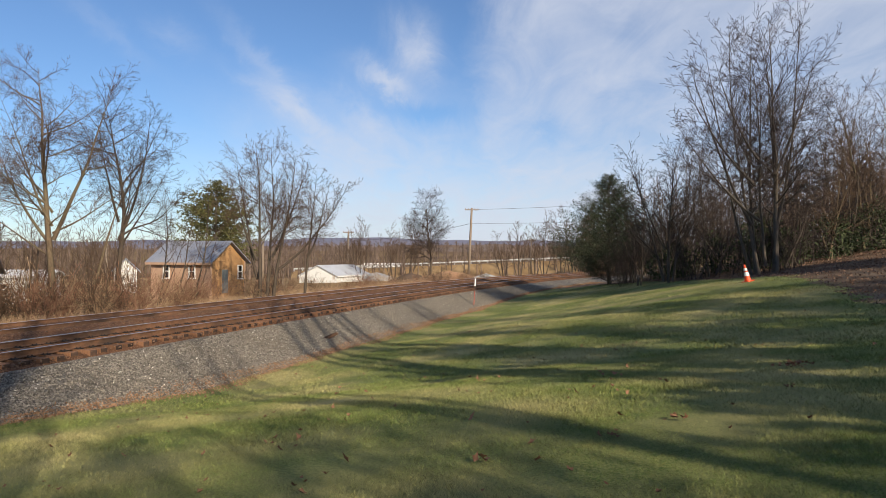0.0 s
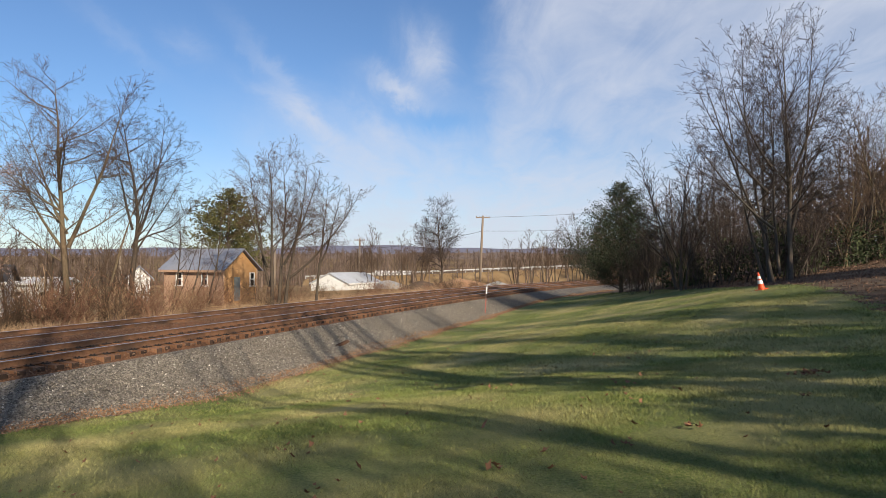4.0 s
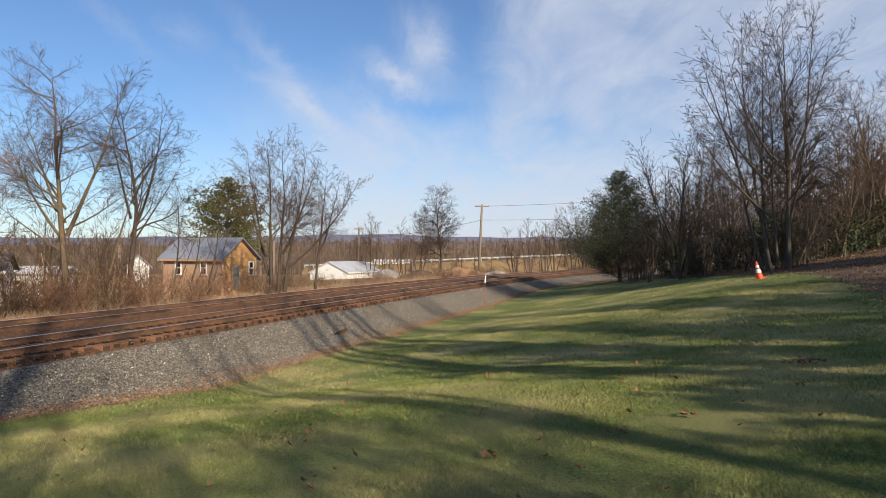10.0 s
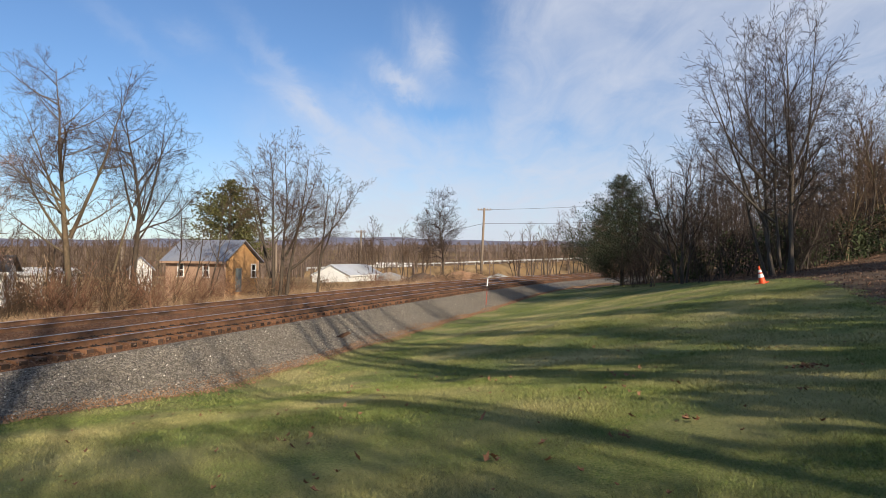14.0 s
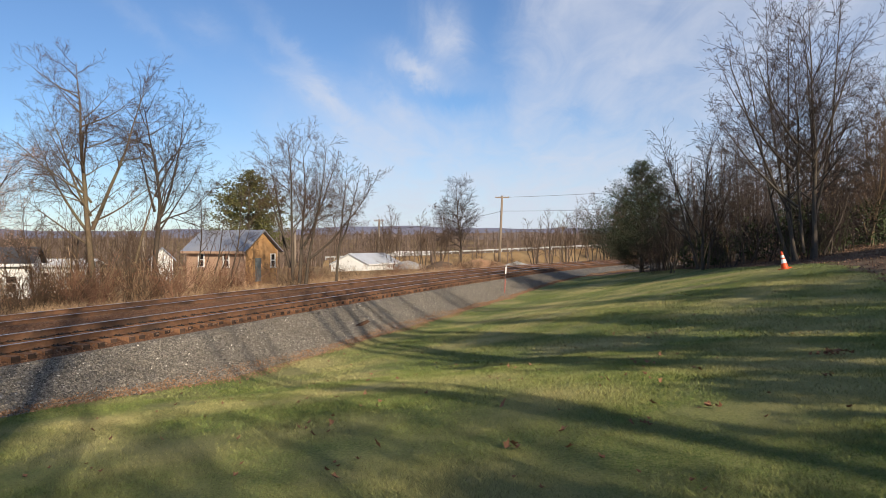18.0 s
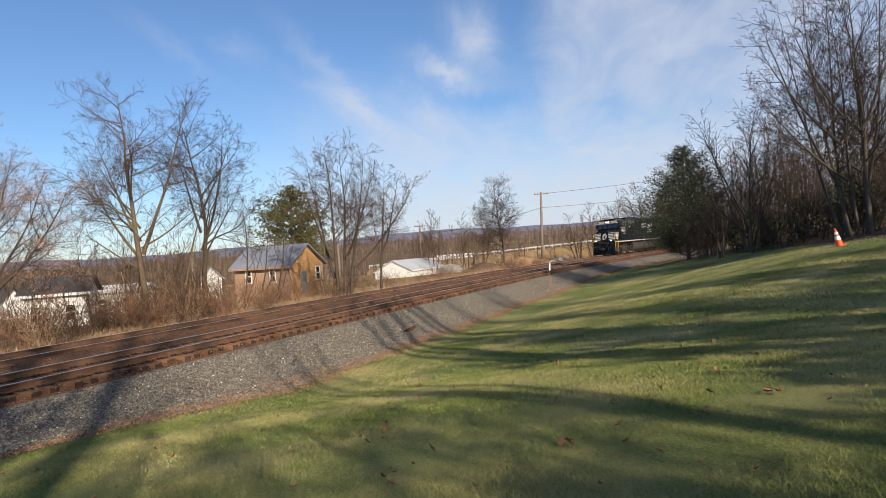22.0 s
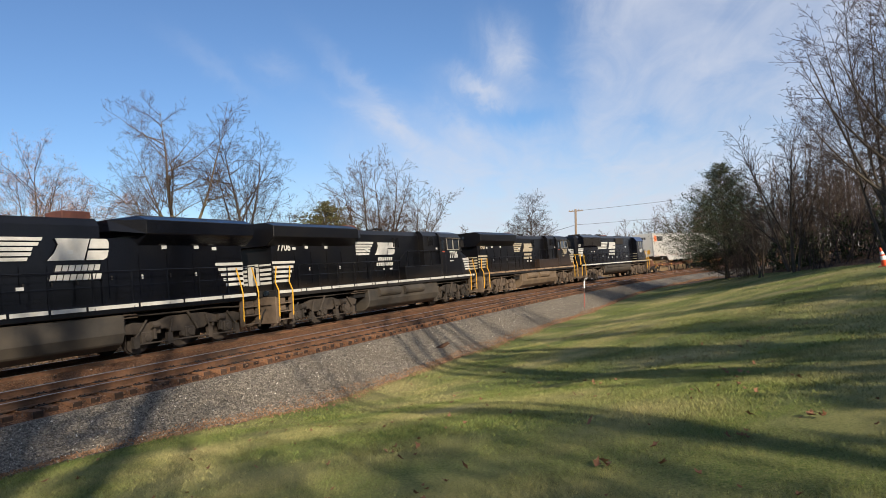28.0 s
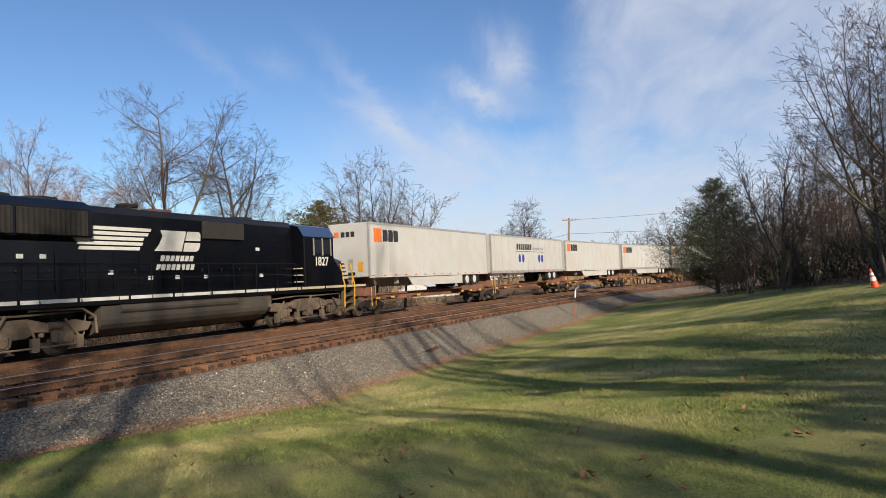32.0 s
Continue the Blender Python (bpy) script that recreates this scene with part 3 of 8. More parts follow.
def grow(rng, stems, levels, up=0.25, twist=0.22, thin=0.012, gap=None):
    """Branches of a bare tree. stems: (start, direction, length, radius). levels: (children per metre, length share, spread in degrees, start share)."""
    wood, twigs = [], []

    def shoot(p, d, length, r, lv, upw):
        n = 4 + int(length / 0.9) if lv < 2 else (4 if lv == 2 else 3)
        pts, rad = [p.copy()], [r]
        step = length / (n - 1)
        q = p.copy()
        for i in range(1, n):
            d = d + rng.normal(0, twist, 3) * (0.22 if lv == 0 else 0.7) * math.sqrt(step) + np.array([0, 0, upw * step * (0.35, 0.3, 0.15, 0.05, 0.0)[lv]])
            d = d / np.linalg.norm(d)
            q = q + d * step
            pts.append(q.copy())
            rad.append(max(thin * 0.45, r * (1 - 0.965 * (i / (n - 1)) ** 0.9)))
        pts, rad = np.array(pts), np.array(rad)
        (wood if r > thin * 2.2 and lv < 3 else twigs).append((pts, rad))
        if lv >= len(levels):
            return
        per, share, spread, start = levels[lv]
        count = max(1, int(per * length + rng.rand()))
        for c in range(count):
            t = start + (1 - start) * (c + rng.rand()) / count
            t = min(t, 0.98)
            f = t * (n - 1)
            i = min(int(f), n - 2)
            base = pts[i] + (pts[i + 1] - pts[i]) * (f - i)
            along = pts[i + 1] - pts[i]
            along /= np.linalg.norm(along) + 1e-9
            side = np.cross(along, rng.normal(0, 1, 3))
            side /= np.linalg.norm(side) + 1e-9
            ang = radians(spread * rng.uniform(0.65, 1.25))
            nd = along * math.cos(ang) + side * math.sin(ang)
            nl = length * share * (1.15 - 0.75 * t) * rng.uniform(0.7, 1.3)
            nr = min(r * (1 - 0.8 * t) * 0.55, max(thin, nl * 0.0125))
            shoot(base, nd, max(nl, 0.18), nr, lv + 1, upw)

    for p, d, length, r in stems:
        d = np.array(d, float)
        shoot(np.array(p, float), d / np.linalg.norm(d), length, r, 0, up)
    return wood, twigs


def bare_tree(name, at, stems, levels, seed, bark_m, twig_m, label, thin=0.012, up=0.25, leaves=0, twist=0.22, group=""):
    rng = np.random.RandomState(seed)
    wood, twigs = grow(rng, stems, levels, up=up, thin=thin, twist=twist)
    tree = empty(name, Matrix.Translation(at), label=label, category="tree", group=group)
    v, f = tubes(wood, 6)
    me = fast_mesh("trunk", v, f, bark_m, 4)
    me.polygons.foreach_set("use_smooth", [True] * len(me.polygons))
    part("trunk", me, None, tree)
    v, f = tubes(twigs, 3)
    if len(v):
        part("crown", fast_mesh("crown", v, f, twig_m, 4), None, tree, "fine bare twigs")
    if leaves:
        ends = np.array([p[0][-1] for p in twigs])
        pick = ends[rng.randint(0, len(ends), leaves)] + rng.normal(0, 0.12, (leaves, 3))
        part("leaves", leaf_cards(rng, pick, 0.016, 0.038, BUDS), None, tree, "last russet leaves clinging to the twigs")
    return tree


def leaf_cards(rng, centres, lo, hi, material):
    """Small bent leaves, two triangles each."""
    n = len(centres)
    a = rng.normal(0, 1, (n, 3))
    a /= np.linalg.norm(a, axis=1)[:, None]
    b = np.cross(a, rng.normal(0, 1, (n, 3)))
    b /= np.linalg.norm(b, axis=1)[:, None] + 1e-9
    c = np.cross(a, b)
    L = rng.uniform(lo, hi, (n, 1))
    v = np.stack([centres - a * L, centres + b * L * 0.5 + c * L * 0.12, centres + a * L, centres - b * L * 0.5 + c * L * 0.12], 1).reshape(-1, 3)
    k = np.arange(n)[:, None] * 4
    f = np.concatenate([k + np.array([[0, 1, 2]]), k + np.array([[0, 2, 3]])])
    return fast_mesh("leaves", v, f, material, 3)


def spot(x, y, sink=0.1):
    return (x, y, float(ground_z(np.array([x]), np.array([y]))[0]) - sink)


# tall pair beyond the line
def build_left_trees():
    bare_tree("locust_tree", spot(-22.4, 39.2), [((0, 0, 0), (0.02, 0, 1), 14.6, 0.24), ((0.05, 0, 4.6), (0.46, 0.1, 1), 9.8, 0.13), ((-0.05, 0, 4.2), (-0.66, 0.1, 0.8), 8.2, 0.10), ((0, 0, 5.4), (-0.35, -0.2, 1), 7.5, 0.085), ((0, 0, 5.0), (0.85, 0.1, 0.38), 5.4, 0.065), ((0, 0, 6.2), (-0.7, 0.1, 0.9), 6.6, 0.075), ((0, 0, 3.6), (-0.9, 0, 0.5), 5.6, 0.07)],
              [(1.5, 0.42, 56, 0.36), (2.4, 0.46, 52, 0.15), (3.8, 0.48, 48, 0.1), (4.6, 0.55, 44, 0.1)], 11, BARK_TAN, TWIG_TAN, "tall bare locust tree with sunlit tan trunk", thin=0.017, twist=0.24, up=0.2)
    bare_tree("locust_tree", spot(-20.6, 43.4), [((0, 0, 0), (0.03, 0, 1), 13.6, 0.21), ((0, 0, 4.6), (0.42, 0.1, 1), 8.8, 0.11), ((0, 0, 5.8), (-0.4, 0.1, 1), 7.2, 0.09), ((0, 0, 6.8), (0.6, -0.1, 1), 6.4, 0.08), ((0, 0, 4.0), (0.62, 0, 0.9), 6.4, 0.07)],
              [(1.7, 0.38, 56, 0.34), (2.4, 0.46, 52, 0.15), (3.8, 0.48, 48, 0.1), (4.8, 0.55, 44, 0.1)], 12, BARK_GREY, TWIG_GREY, "tall bare tree with dark upright trunk", thin=0.017, twist=0.24, up=0.2)
    bare_tree("leaning_tree", spot(-21.4, 41.0), [((0, 0, 0), (0.30, 0, 1), 8.2, 0.15)], [(0.8, 0.3, 45, 0.6), (2.0, 0.4, 40, 0.2), (2.5, 0.4, 40, 0.2)], 13, BARK_TAN, TWIG_TAN, "leaning bare trunk lit yellow by the sun")
    for i, (x, y, h, lean) in enumerate([(-19.0, 45.5, 9.0, 0.25), (-18.4, 46.6, 7.5, 0.38), (-24.6, 41.5, 7.0, -0.1), (-17.4, 47.5, 9.4, 0.3), (-26.0, 43.0, 6.5, 0.05)]):
        bare_tree("sapling", spot(x, y), [((0, 0, 0), (lean, 0, 1), h, 0.075), ((0.1, 0, 0.4), (lean + 0.25, 0.1, 1), h * 0.7, 0.05)], [(1.3, 0.36, 36, 0.3), (2.2, 0.4, 38, 0.15), (3.0, 0.45, 38, 0.1)], 30 + i, BARK_GREY, TWIG_TAN, "slender bare sapling among the brush", group="saplings beyond the line")
    rng = np.random.RandomState(77)
    first = None
    for i in range(52):
        x, y, a = line_at(rng.uniform(-24, 18), TRACK_GAP + rng.uniform(9, 20))
        h = rng.uniform(3.2, 7.6)
        m = Matrix.Translation(spot(float(x), float(y))) @ Matrix.Rotation(rng.rand() * 6.28, 4, "Z") @ Matrix.Scale(h / 5, 4)
        if first is None:
            first = bare_tree("sapling", (0, 0, 0), [((0, 0, 0), (0.05, 0, 1), 5.0, 0.035), ((0.1, 0, 0.1), (0.22, 0.1, 1), 4.2, 0.028), ((-0.1, 0, 0.1), (-0.2, -0.1, 1), 3.8, 0.026)], [(2.2, 0.36, 36, 0.2), (3.0, 0.42, 38, 0.15), (2.6, 0.5, 38, 0.1)], 88, BARK_GREY, TWIG_TAN, "slender bare sapling among the brush", thin=0.018, group="saplings beyond the line")
            first.matrix_world = m
        else:
            c = copy_thing(first, m)
            c.scale = (h / 5,) * 3
    # many-stemmed tree beside the house
    bare_tree("maple_tree", spot(-12.9, 50.4), [((-0.6, 0, 0), (-0.02, 0, 1), 11.6, 0.16), ((-0.2, 0.3, 0), (0.10, 0.1, 1), 11.6, 0.15), ((0.4, 0, 0), (0.24, -0.05, 1), 11.0, 0.14), ((-0.8, 0.2, 1.6), (-0.36, 0.1, 1), 9.6, 0.12), ((0.6, 0, 2.2), (1.0, 0, 0.62), 8.4, 0.11), ((-0.8, 0, 3.0), (-0.52, 0.1, 1), 7.2, 0.10), ((0.3, 0, 3.2), (0.5, 0.2, 1), 7.8, 0.11), ((2.6, 0.5, 0), (0.14, -0.1, 1.0), 9.6, 0.12), ((2.8, 0.4, 3.0), (0.5, -0.1, 1.0), 6.0, 0.09)],
              [(2.1, 0.34, 52, 0.30), (3.0, 0.46, 48, 0.12), (3.8, 0.48, 46, 0.1), (3.8, 0.55, 42, 0.1)], 14, BARK_GREY, TWIG_TAN, "many-stemmed bare maple beside the house", up=0.3, thin=0.019, twist=0.22)
    # tree with last leaves at the far left
    bare_tree("oak_tree", spot(-26.6, 30.8), [((0, 0, 0), (0.26, 0.05, 1), 10.2, 0.20), ((0.5, 0, 2.6), (0.95, 0, 0.66), 7.4, 0.12), ((0.4, 0, 2.2), (-0.5, 0, 1), 7.0, 0.10), ((0.7, 0, 3.2), (0.8, 0.3, 0.9), 6.4, 0.10), ((0.9, 0, 3.8), (0.5, -0.2, 1), 6.6, 0.09), ((0.6, 0, 3.0), (-0.2, 0.3, 1), 7.2, 0.09)],
              [(2.0, 0.42, 46, 0.25), (3.0, 0.44, 42, 0.15), (3.8, 0.46, 40, 0.1), (4.4, 0.55, 38, 0.1)], 15, BARK_GREY, TWIG_GREY, "spreading tree keeping some russet leaves", leaves=30000, thin=0.015, twist=0.24)
    bare_tree("oak_tree", spot(-31.5, 31.5), [((0, 0, 0), (0.1, 0, 1), 8.8, 0.16), ((0.1, 0, 2.6), (0.6, 0, 0.9), 5.6, 0.09), ((0.1, 0, 2.2), (-0.5, 0, 1), 5.4, 0.09)], [(2.2, 0.42, 46, 0.25), (3.0, 0.44, 42, 0.15), (3.8, 0.46, 40, 0.1), (4.2, 0.5, 38, 0.1)], 16, BARK_GREY, TWIG_GREY, "spreading tree keeping some russet leaves", leaves=16000, thin=0.015, twist=0.24)
    # small trees on the far side of the bend
    bare_tree("lone_tree", spot(-2.2, 115), [((0, 0, 0), (0.02, 0, 1), 14.2, 0.24)], [(3.4, 0.42, 58, 0.2), (3.2, 0.48, 50, 0.15), (3.4, 0.5, 44, 0.1)], 17, BARK_GREY, TWIG_GREY, "lone bare tree with oval crown", thin=0.030, up=0.25)
    far = [(-8.0, 108, 9.0), (-14.0, 116, 10.5), (-5.5, 112, 8.5), (11.5, 104, 8.5), (9.5, 108, 7.5), (16.5, 112, 10), (19.0, 110, 10.5), (21.5, 114, 11.5), (24.0, 112, 11.5), (26, 113, 12), (14.5, 108, 8), (28, 118, 13), (22.8, 108, 10), (-17, 121, 8)]
    for i, (x, y, h) in enumerate(far):
        bare_tree("scrub_tree", spot(x, y), [((0, 0, 0), (0.03, 0, 1), h, 0.12), ((0.3, 0, 0.2), (0.2, 0, 1), h * 0.85, 0.09), ((-0.3, 0, 0.2), (-0.25, 0, 1), h * 0.8, 0.08)], [(2.4, 0.34, 36, 0.2), (2.4, 0.42, 38, 0.15), (2.0, 0.5, 38, 0.1)], 50 + i, BARK_GREY, TWIG_TAN, "sunlit bare scrub tree beyond the bend", thin=0.034, group="scrub trees beyond the bend")


build_left_trees()


def build_right_trees():
    # tall many-stemmed tree at the edge of the lawn
    stems = [((0.6, 0, 0), (0.0, 0, 1), 13.2, 0.13), ((-0.1, 0.4, 0), (-0.18, 0.02, 1), 13.2, 0.10), ((-0.3, 0.8, 0), (-0.30, 0.1, 1), 12.2, 0.085), ((0.7, 0.6, 0), (0.12, 0.05, 1), 13.1, 0.10), ((0.7, 0.2, 2.4), (0.26, -0.05, 1), 11.2, 0.08), ((-0.4, 0.6, 2.6), (-0.55, 0.1, 1), 9.2, 0.09), ((0, 1.0, 0), (-0.06, 0.1, 1), 13.1, 0.10), ((0.5, 0, 5.2), (0.5, -0.1, 1), 6.8, 0.08), ((-0.2, 0.1, 2.8), (-1.0, -0.1, 0.7), 6.6, 0.08), ((0.2, 0.3, 0.5), (-0.10, 0.05, 1), 12.0, 0.08), ((-0.3, 0.3, 4.6), (-0.9, 0.1, 0.9), 6.6, 0.08), ((-0.2, 0.3, 6.0), (-0.8, -0.1, 1), 5.6, 0.07)]
    bare_tree("maple_tree", spot(16.4, 34.9), stems, [(1.65, 0.33, 52, 0.22), (2.8, 0.44, 42, 0.12), (3.8, 0.48, 38, 0.1), (3.2, 0.5, 34, 0.1)], 25, BARK_DARK, TWIG_DARK, "tall dark many-stemmed bare tree at the lawn's edge", up=0.36, thin=0.017, twist=0.16)
    bare_tree("maple_tree", spot(14.0, 42.5), [((0, 0, 0), (-0.02, 0, 1), 8.7, 0.11), ((0.3, 0, 0), (0.14, 0.1, 1), 8.2, 0.09), ((-0.3, 0, 0.2), (-0.26, 0, 1), 7.9, 0.09), ((-0.5, 0.2, 1.6), (-0.8, 0, 0.7), 5.6, 0.07), ((0.5, 0.2, 1.4), (0.36, 0, 1), 7.4, 0.08), ((-0.2, 0.2, 2.2), (-0.5, 0.1, 1), 6.4, 0.07)], [(2.7, 0.38, 46, 0.2), (3.2, 0.44, 42, 0.12), (3.4, 0.47, 40, 0.1), (2.6, 0.5, 40, 0.1)], 22, BARK_DARK, TWIG_DARK, "dark bare tree beside the cedar", up=0.12, twist=0.2, thin=0.016)
    rng = np.random.RandomState(8)
    # tan-barked kinds for trees further up right, their colour standing in for sunlight
    light = {2: 2, 0: 4, 1: 2}
    spots = [(19.0, 38, 7.0), (21.0, 40.5, 6.5), (23, 41, 7.5), (25.5, 43, 9.5), (28, 45, 11), (30, 48, 11.5), (22, 47, 6.5), (26, 50, 8.5), (31, 53, 11.5), (33.5, 47, 11.5), (36, 51, 12), (18, 49, 7.6), (20, 55, 9.2), (28, 39.5, 8.5), (32, 42, 10), (27, 45.5, 8), (37, 44, 10), (40, 48, 11), (17, 58, 8.6), (24, 60, 10.5), (16.2, 46.5, 6.0), (17.5, 43.5, 6.5), (15.4, 57.0, 8.2), (15.2, 50.0, 6.5), (16.4, 41.2, 6.5), (18.6, 46.2, 6.8), (13.4, 47.0, 6.2), (14.6, 44.6, 6.4), (16.2, 49.0, 7.0), (17.2, 53.0, 7.0), (14.4, 51.4, 5.6)]
    base = []
    for i in range(5):
        h = 10.0
        stems = [((rng.normal(0, 0.3), rng.normal(0, 0.3), 0), (rng.normal(0, 0.16), rng.normal(0, 0.16), 1), h * rng.uniform(0.75, 1.0), rng.uniform(0.07, 0.12)) for _ in range(3)] + [((0, 0, 2.0), (rng.choice([-0.6, 0.6]), -0.2, 1), h * 0.6, 0.07)]
        base.append(bare_tree("woodland_tree", (0, 0, -60 - i * 30), stems, [(1.8, 0.36, 46, 0.18), (2.4, 0.44, 44, 0.12), (2.6, 0.5, 42, 0.1)], 60 + i, (BARK_DARK, BARK_GREY, BARK_TAN, BARK_DARK, BARK_TAN)[i], (TWIG_DARK, TWIG_GREY, TWIG_TAN, TWIG_DARK, TWIG_TAN)[i], "bare woodland tree on the shaded slope", thin=0.019, up=0.1, twist=0.34, group="woodland trees"))
    for i, (x, y, h) in enumerate(spots):
        m = Matrix.Translation(spot(x, y)) @ Matrix.Rotation(rng.rand() * 6.28, 4, "Z") @ Matrix.Scale(h / 10, 4)
        if i < 5:
            base[i].matrix_world = m
        else:
            c = copy_thing(base[light[i % 3] if x > 24.5 and y > 42 else (0, 1, 3)[i % 3]], m)
            c.scale = (h / 10,) * 3


build_right_trees()

NEEDLE_CEDAR = mat("cedar_foliage", (0.034, 0.048, 0.028), (0.060, 0.070, 0.040), scale=2, rough=0.9, bump=0, spec=0.2, island=0.35)
NEEDLE_PINE = mat("pine_foliage", (0.135, 0.125, 0.045), (0.075, 0.080, 0.032), scale=2, rough=0.9, bump=0, spec=0.2, island=0.35)


def evergreen(name, at, h, width, seed, needle, label, levels=26, droop=0.1, belly=0.3, per=9, spray=46, lo=0.16, hi=0.34, foot=0.06, taper=0.72, reach=(0.45, 1.3)):
    """A conifer: trunk, limbs in rough whorls and sprays of small leaf blades along them."""
    rng = np.random.RandomState(seed)
    tree = empty(name, Matrix.Translation(at), label=label, category="tree")
    limbs = [(np.array([[0, 0, 0], [0.03, 0, h * 0.5], [0, 0.02, h * 0.97]]), np.array([0.02 * h, 0.013 * h, 0.01]))]
    C, D = [], []
    for i in range(levels):
        t = (i + 0.5) / levels
        z = h * (foot + (0.98 - foot) * t)
        prof = (min(1, (t + 0.12) / belly) ** 0.6) * (1 - t) ** taper if t > 0 else 0.3
        for k in range(per):
            a = rng.rand() * 6.28
            L = width / 2 * prof * rng.uniform(*reach) + 0.25
            d = np.array([math.cos(a), math.sin(a), rng.uniform(0.05, 0.5) - droop])
            n = 5
            pts = np.array([[0, 0, z]] + [[d[0] * L * f, d[1] * L * f, z + d[2] * L * f + 0.12 * L * f * f] for f in np.linspace(0.25, 1, n - 1)])
            limbs.append((pts, np.linspace(0.022, 0.006, n)))
            m = max(6, int(spray * L / (width / 2)))
            f = rng.uniform(0.22, 1.05, m)
            c = np.stack([d[0] * L * f, d[1] * L * f, z + d[2] * L * f + 0.12 * L * f * f], 1)
            c += rng.normal(0, 0.13 + 0.10 * L * 0.4, (m, 3)) * np.array([1, 1, 0.6])
            C.append(c)
            o = np.tile(d, (m, 1)) + rng.normal(0, 0.6, (m, 3))
            D.append(o / np.linalg.norm(o, axis=1)[:, None])
    v, f = tubes(limbs, 4)
    part("trunk", fast_mesh("trunk", v, f, BARK_DARK, 4), None, tree)
    C, D = np.concatenate(C), np.concatenate(D)
    n = len(C)
    side = np.cross(D, rng.normal(0, 1, (n, 3)))
    side /= np.linalg.norm(side, axis=1)[:, None] + 1e-9
    L = rng.uniform(lo, hi, (n, 1))
    v = np.stack([C, C + D * L * 0.5 + side * L * 0.26, C + D * L, C + D * L * 0.5 - side * L * 0.26], 1).reshape(-1, 3)
    k = np.arange(n)[:, None] * 4
    f = np.concatenate([k + np.array([[0, 1, 2]]), k + np.array([[0, 2, 3]])])
    part("crown", fast_mesh("crown", v, f, needle, 3), None, tree, "dense evergreen sprays")
    return tree


evergreen("red_cedar", spot(13.7, 56.5), 9.3, 9.9, 71, NEEDLE_CEDAR, "dark green cedar standing beside the track", levels=36, per=10, spray=340, belly=0.12, lo=0.06, hi=0.15, droop=-0.12, foot=0.02, taper=0.84, reach=(0.5, 1.12))
evergreen("pine_tree", spot(-28.4, 85.4), 13.8, 15.0, 72, NEEDLE_PINE, "rounded olive-green pine behind the house", levels=26, per=12, spray=130, belly=0.75, lo=0.2, hi=0.45)


def build_shade_pines():
    # tall unseen evergreens, added on the slope to keep the wood's edge in shade
    for i, (q, back, h) in enumerate([(31.0, 13, 18), (34, 15, 20)]):
        x, y = q * 0.857 + 0.515 * back, q * 0.515 - 0.857 * back
        evergreen("pine_tree", spot(x, y), h, 8.0, 400 + i, NEEDLE_CEDAR, "tall dark pine out of view, added to shade the wood's edge", levels=24, per=7, spray=36, belly=0.4, lo=0.5, hi=1.0)
    # shorter unseen evergreens, added to shade the near end of the lawn
    for i, (q, back, h, w) in enumerate([(15.2, 14, 15.0, 7.5), (19.4, 15, 14.0, 6.0), (23.6, 14, 13.0, 5.6), (11.0, 13, 14.5, 5.6), (-2.6, 14, 20.0, 5.5), (-6.0, 16, 20.0, 5.0), (8.0, 12, 10.0, 4.8), (5.3, 10, 5.6, 3.1), (3.0, 9, 5.4, 2.8), (13.6, 11, 8.6, 4.6), (17.2, 12, 9.4, 5.0), (21.4, 13, 10.4, 5.0), (11.0, 9.5, 10.0, 4.8), (14.4, 9, 9.2, 4.6), (6.7, 9.5, 6.0, 3.4)]):
        x, y = q * 0.857 + 0.515 * back, q * 0.515 - 0.857 * back
        evergreen("spruce_tree", spot(x, y), h, w, 430 + i, NEEDLE_CEDAR, "slender dark spruce out of view, added to shade the lawn", levels=18, per=6, spray=42 if h > 9 else 30, belly=0.8, lo=0.22 if h > 9 else 0.12, hi=0.5 if h > 9 else 0.36)


build_shade_pines()


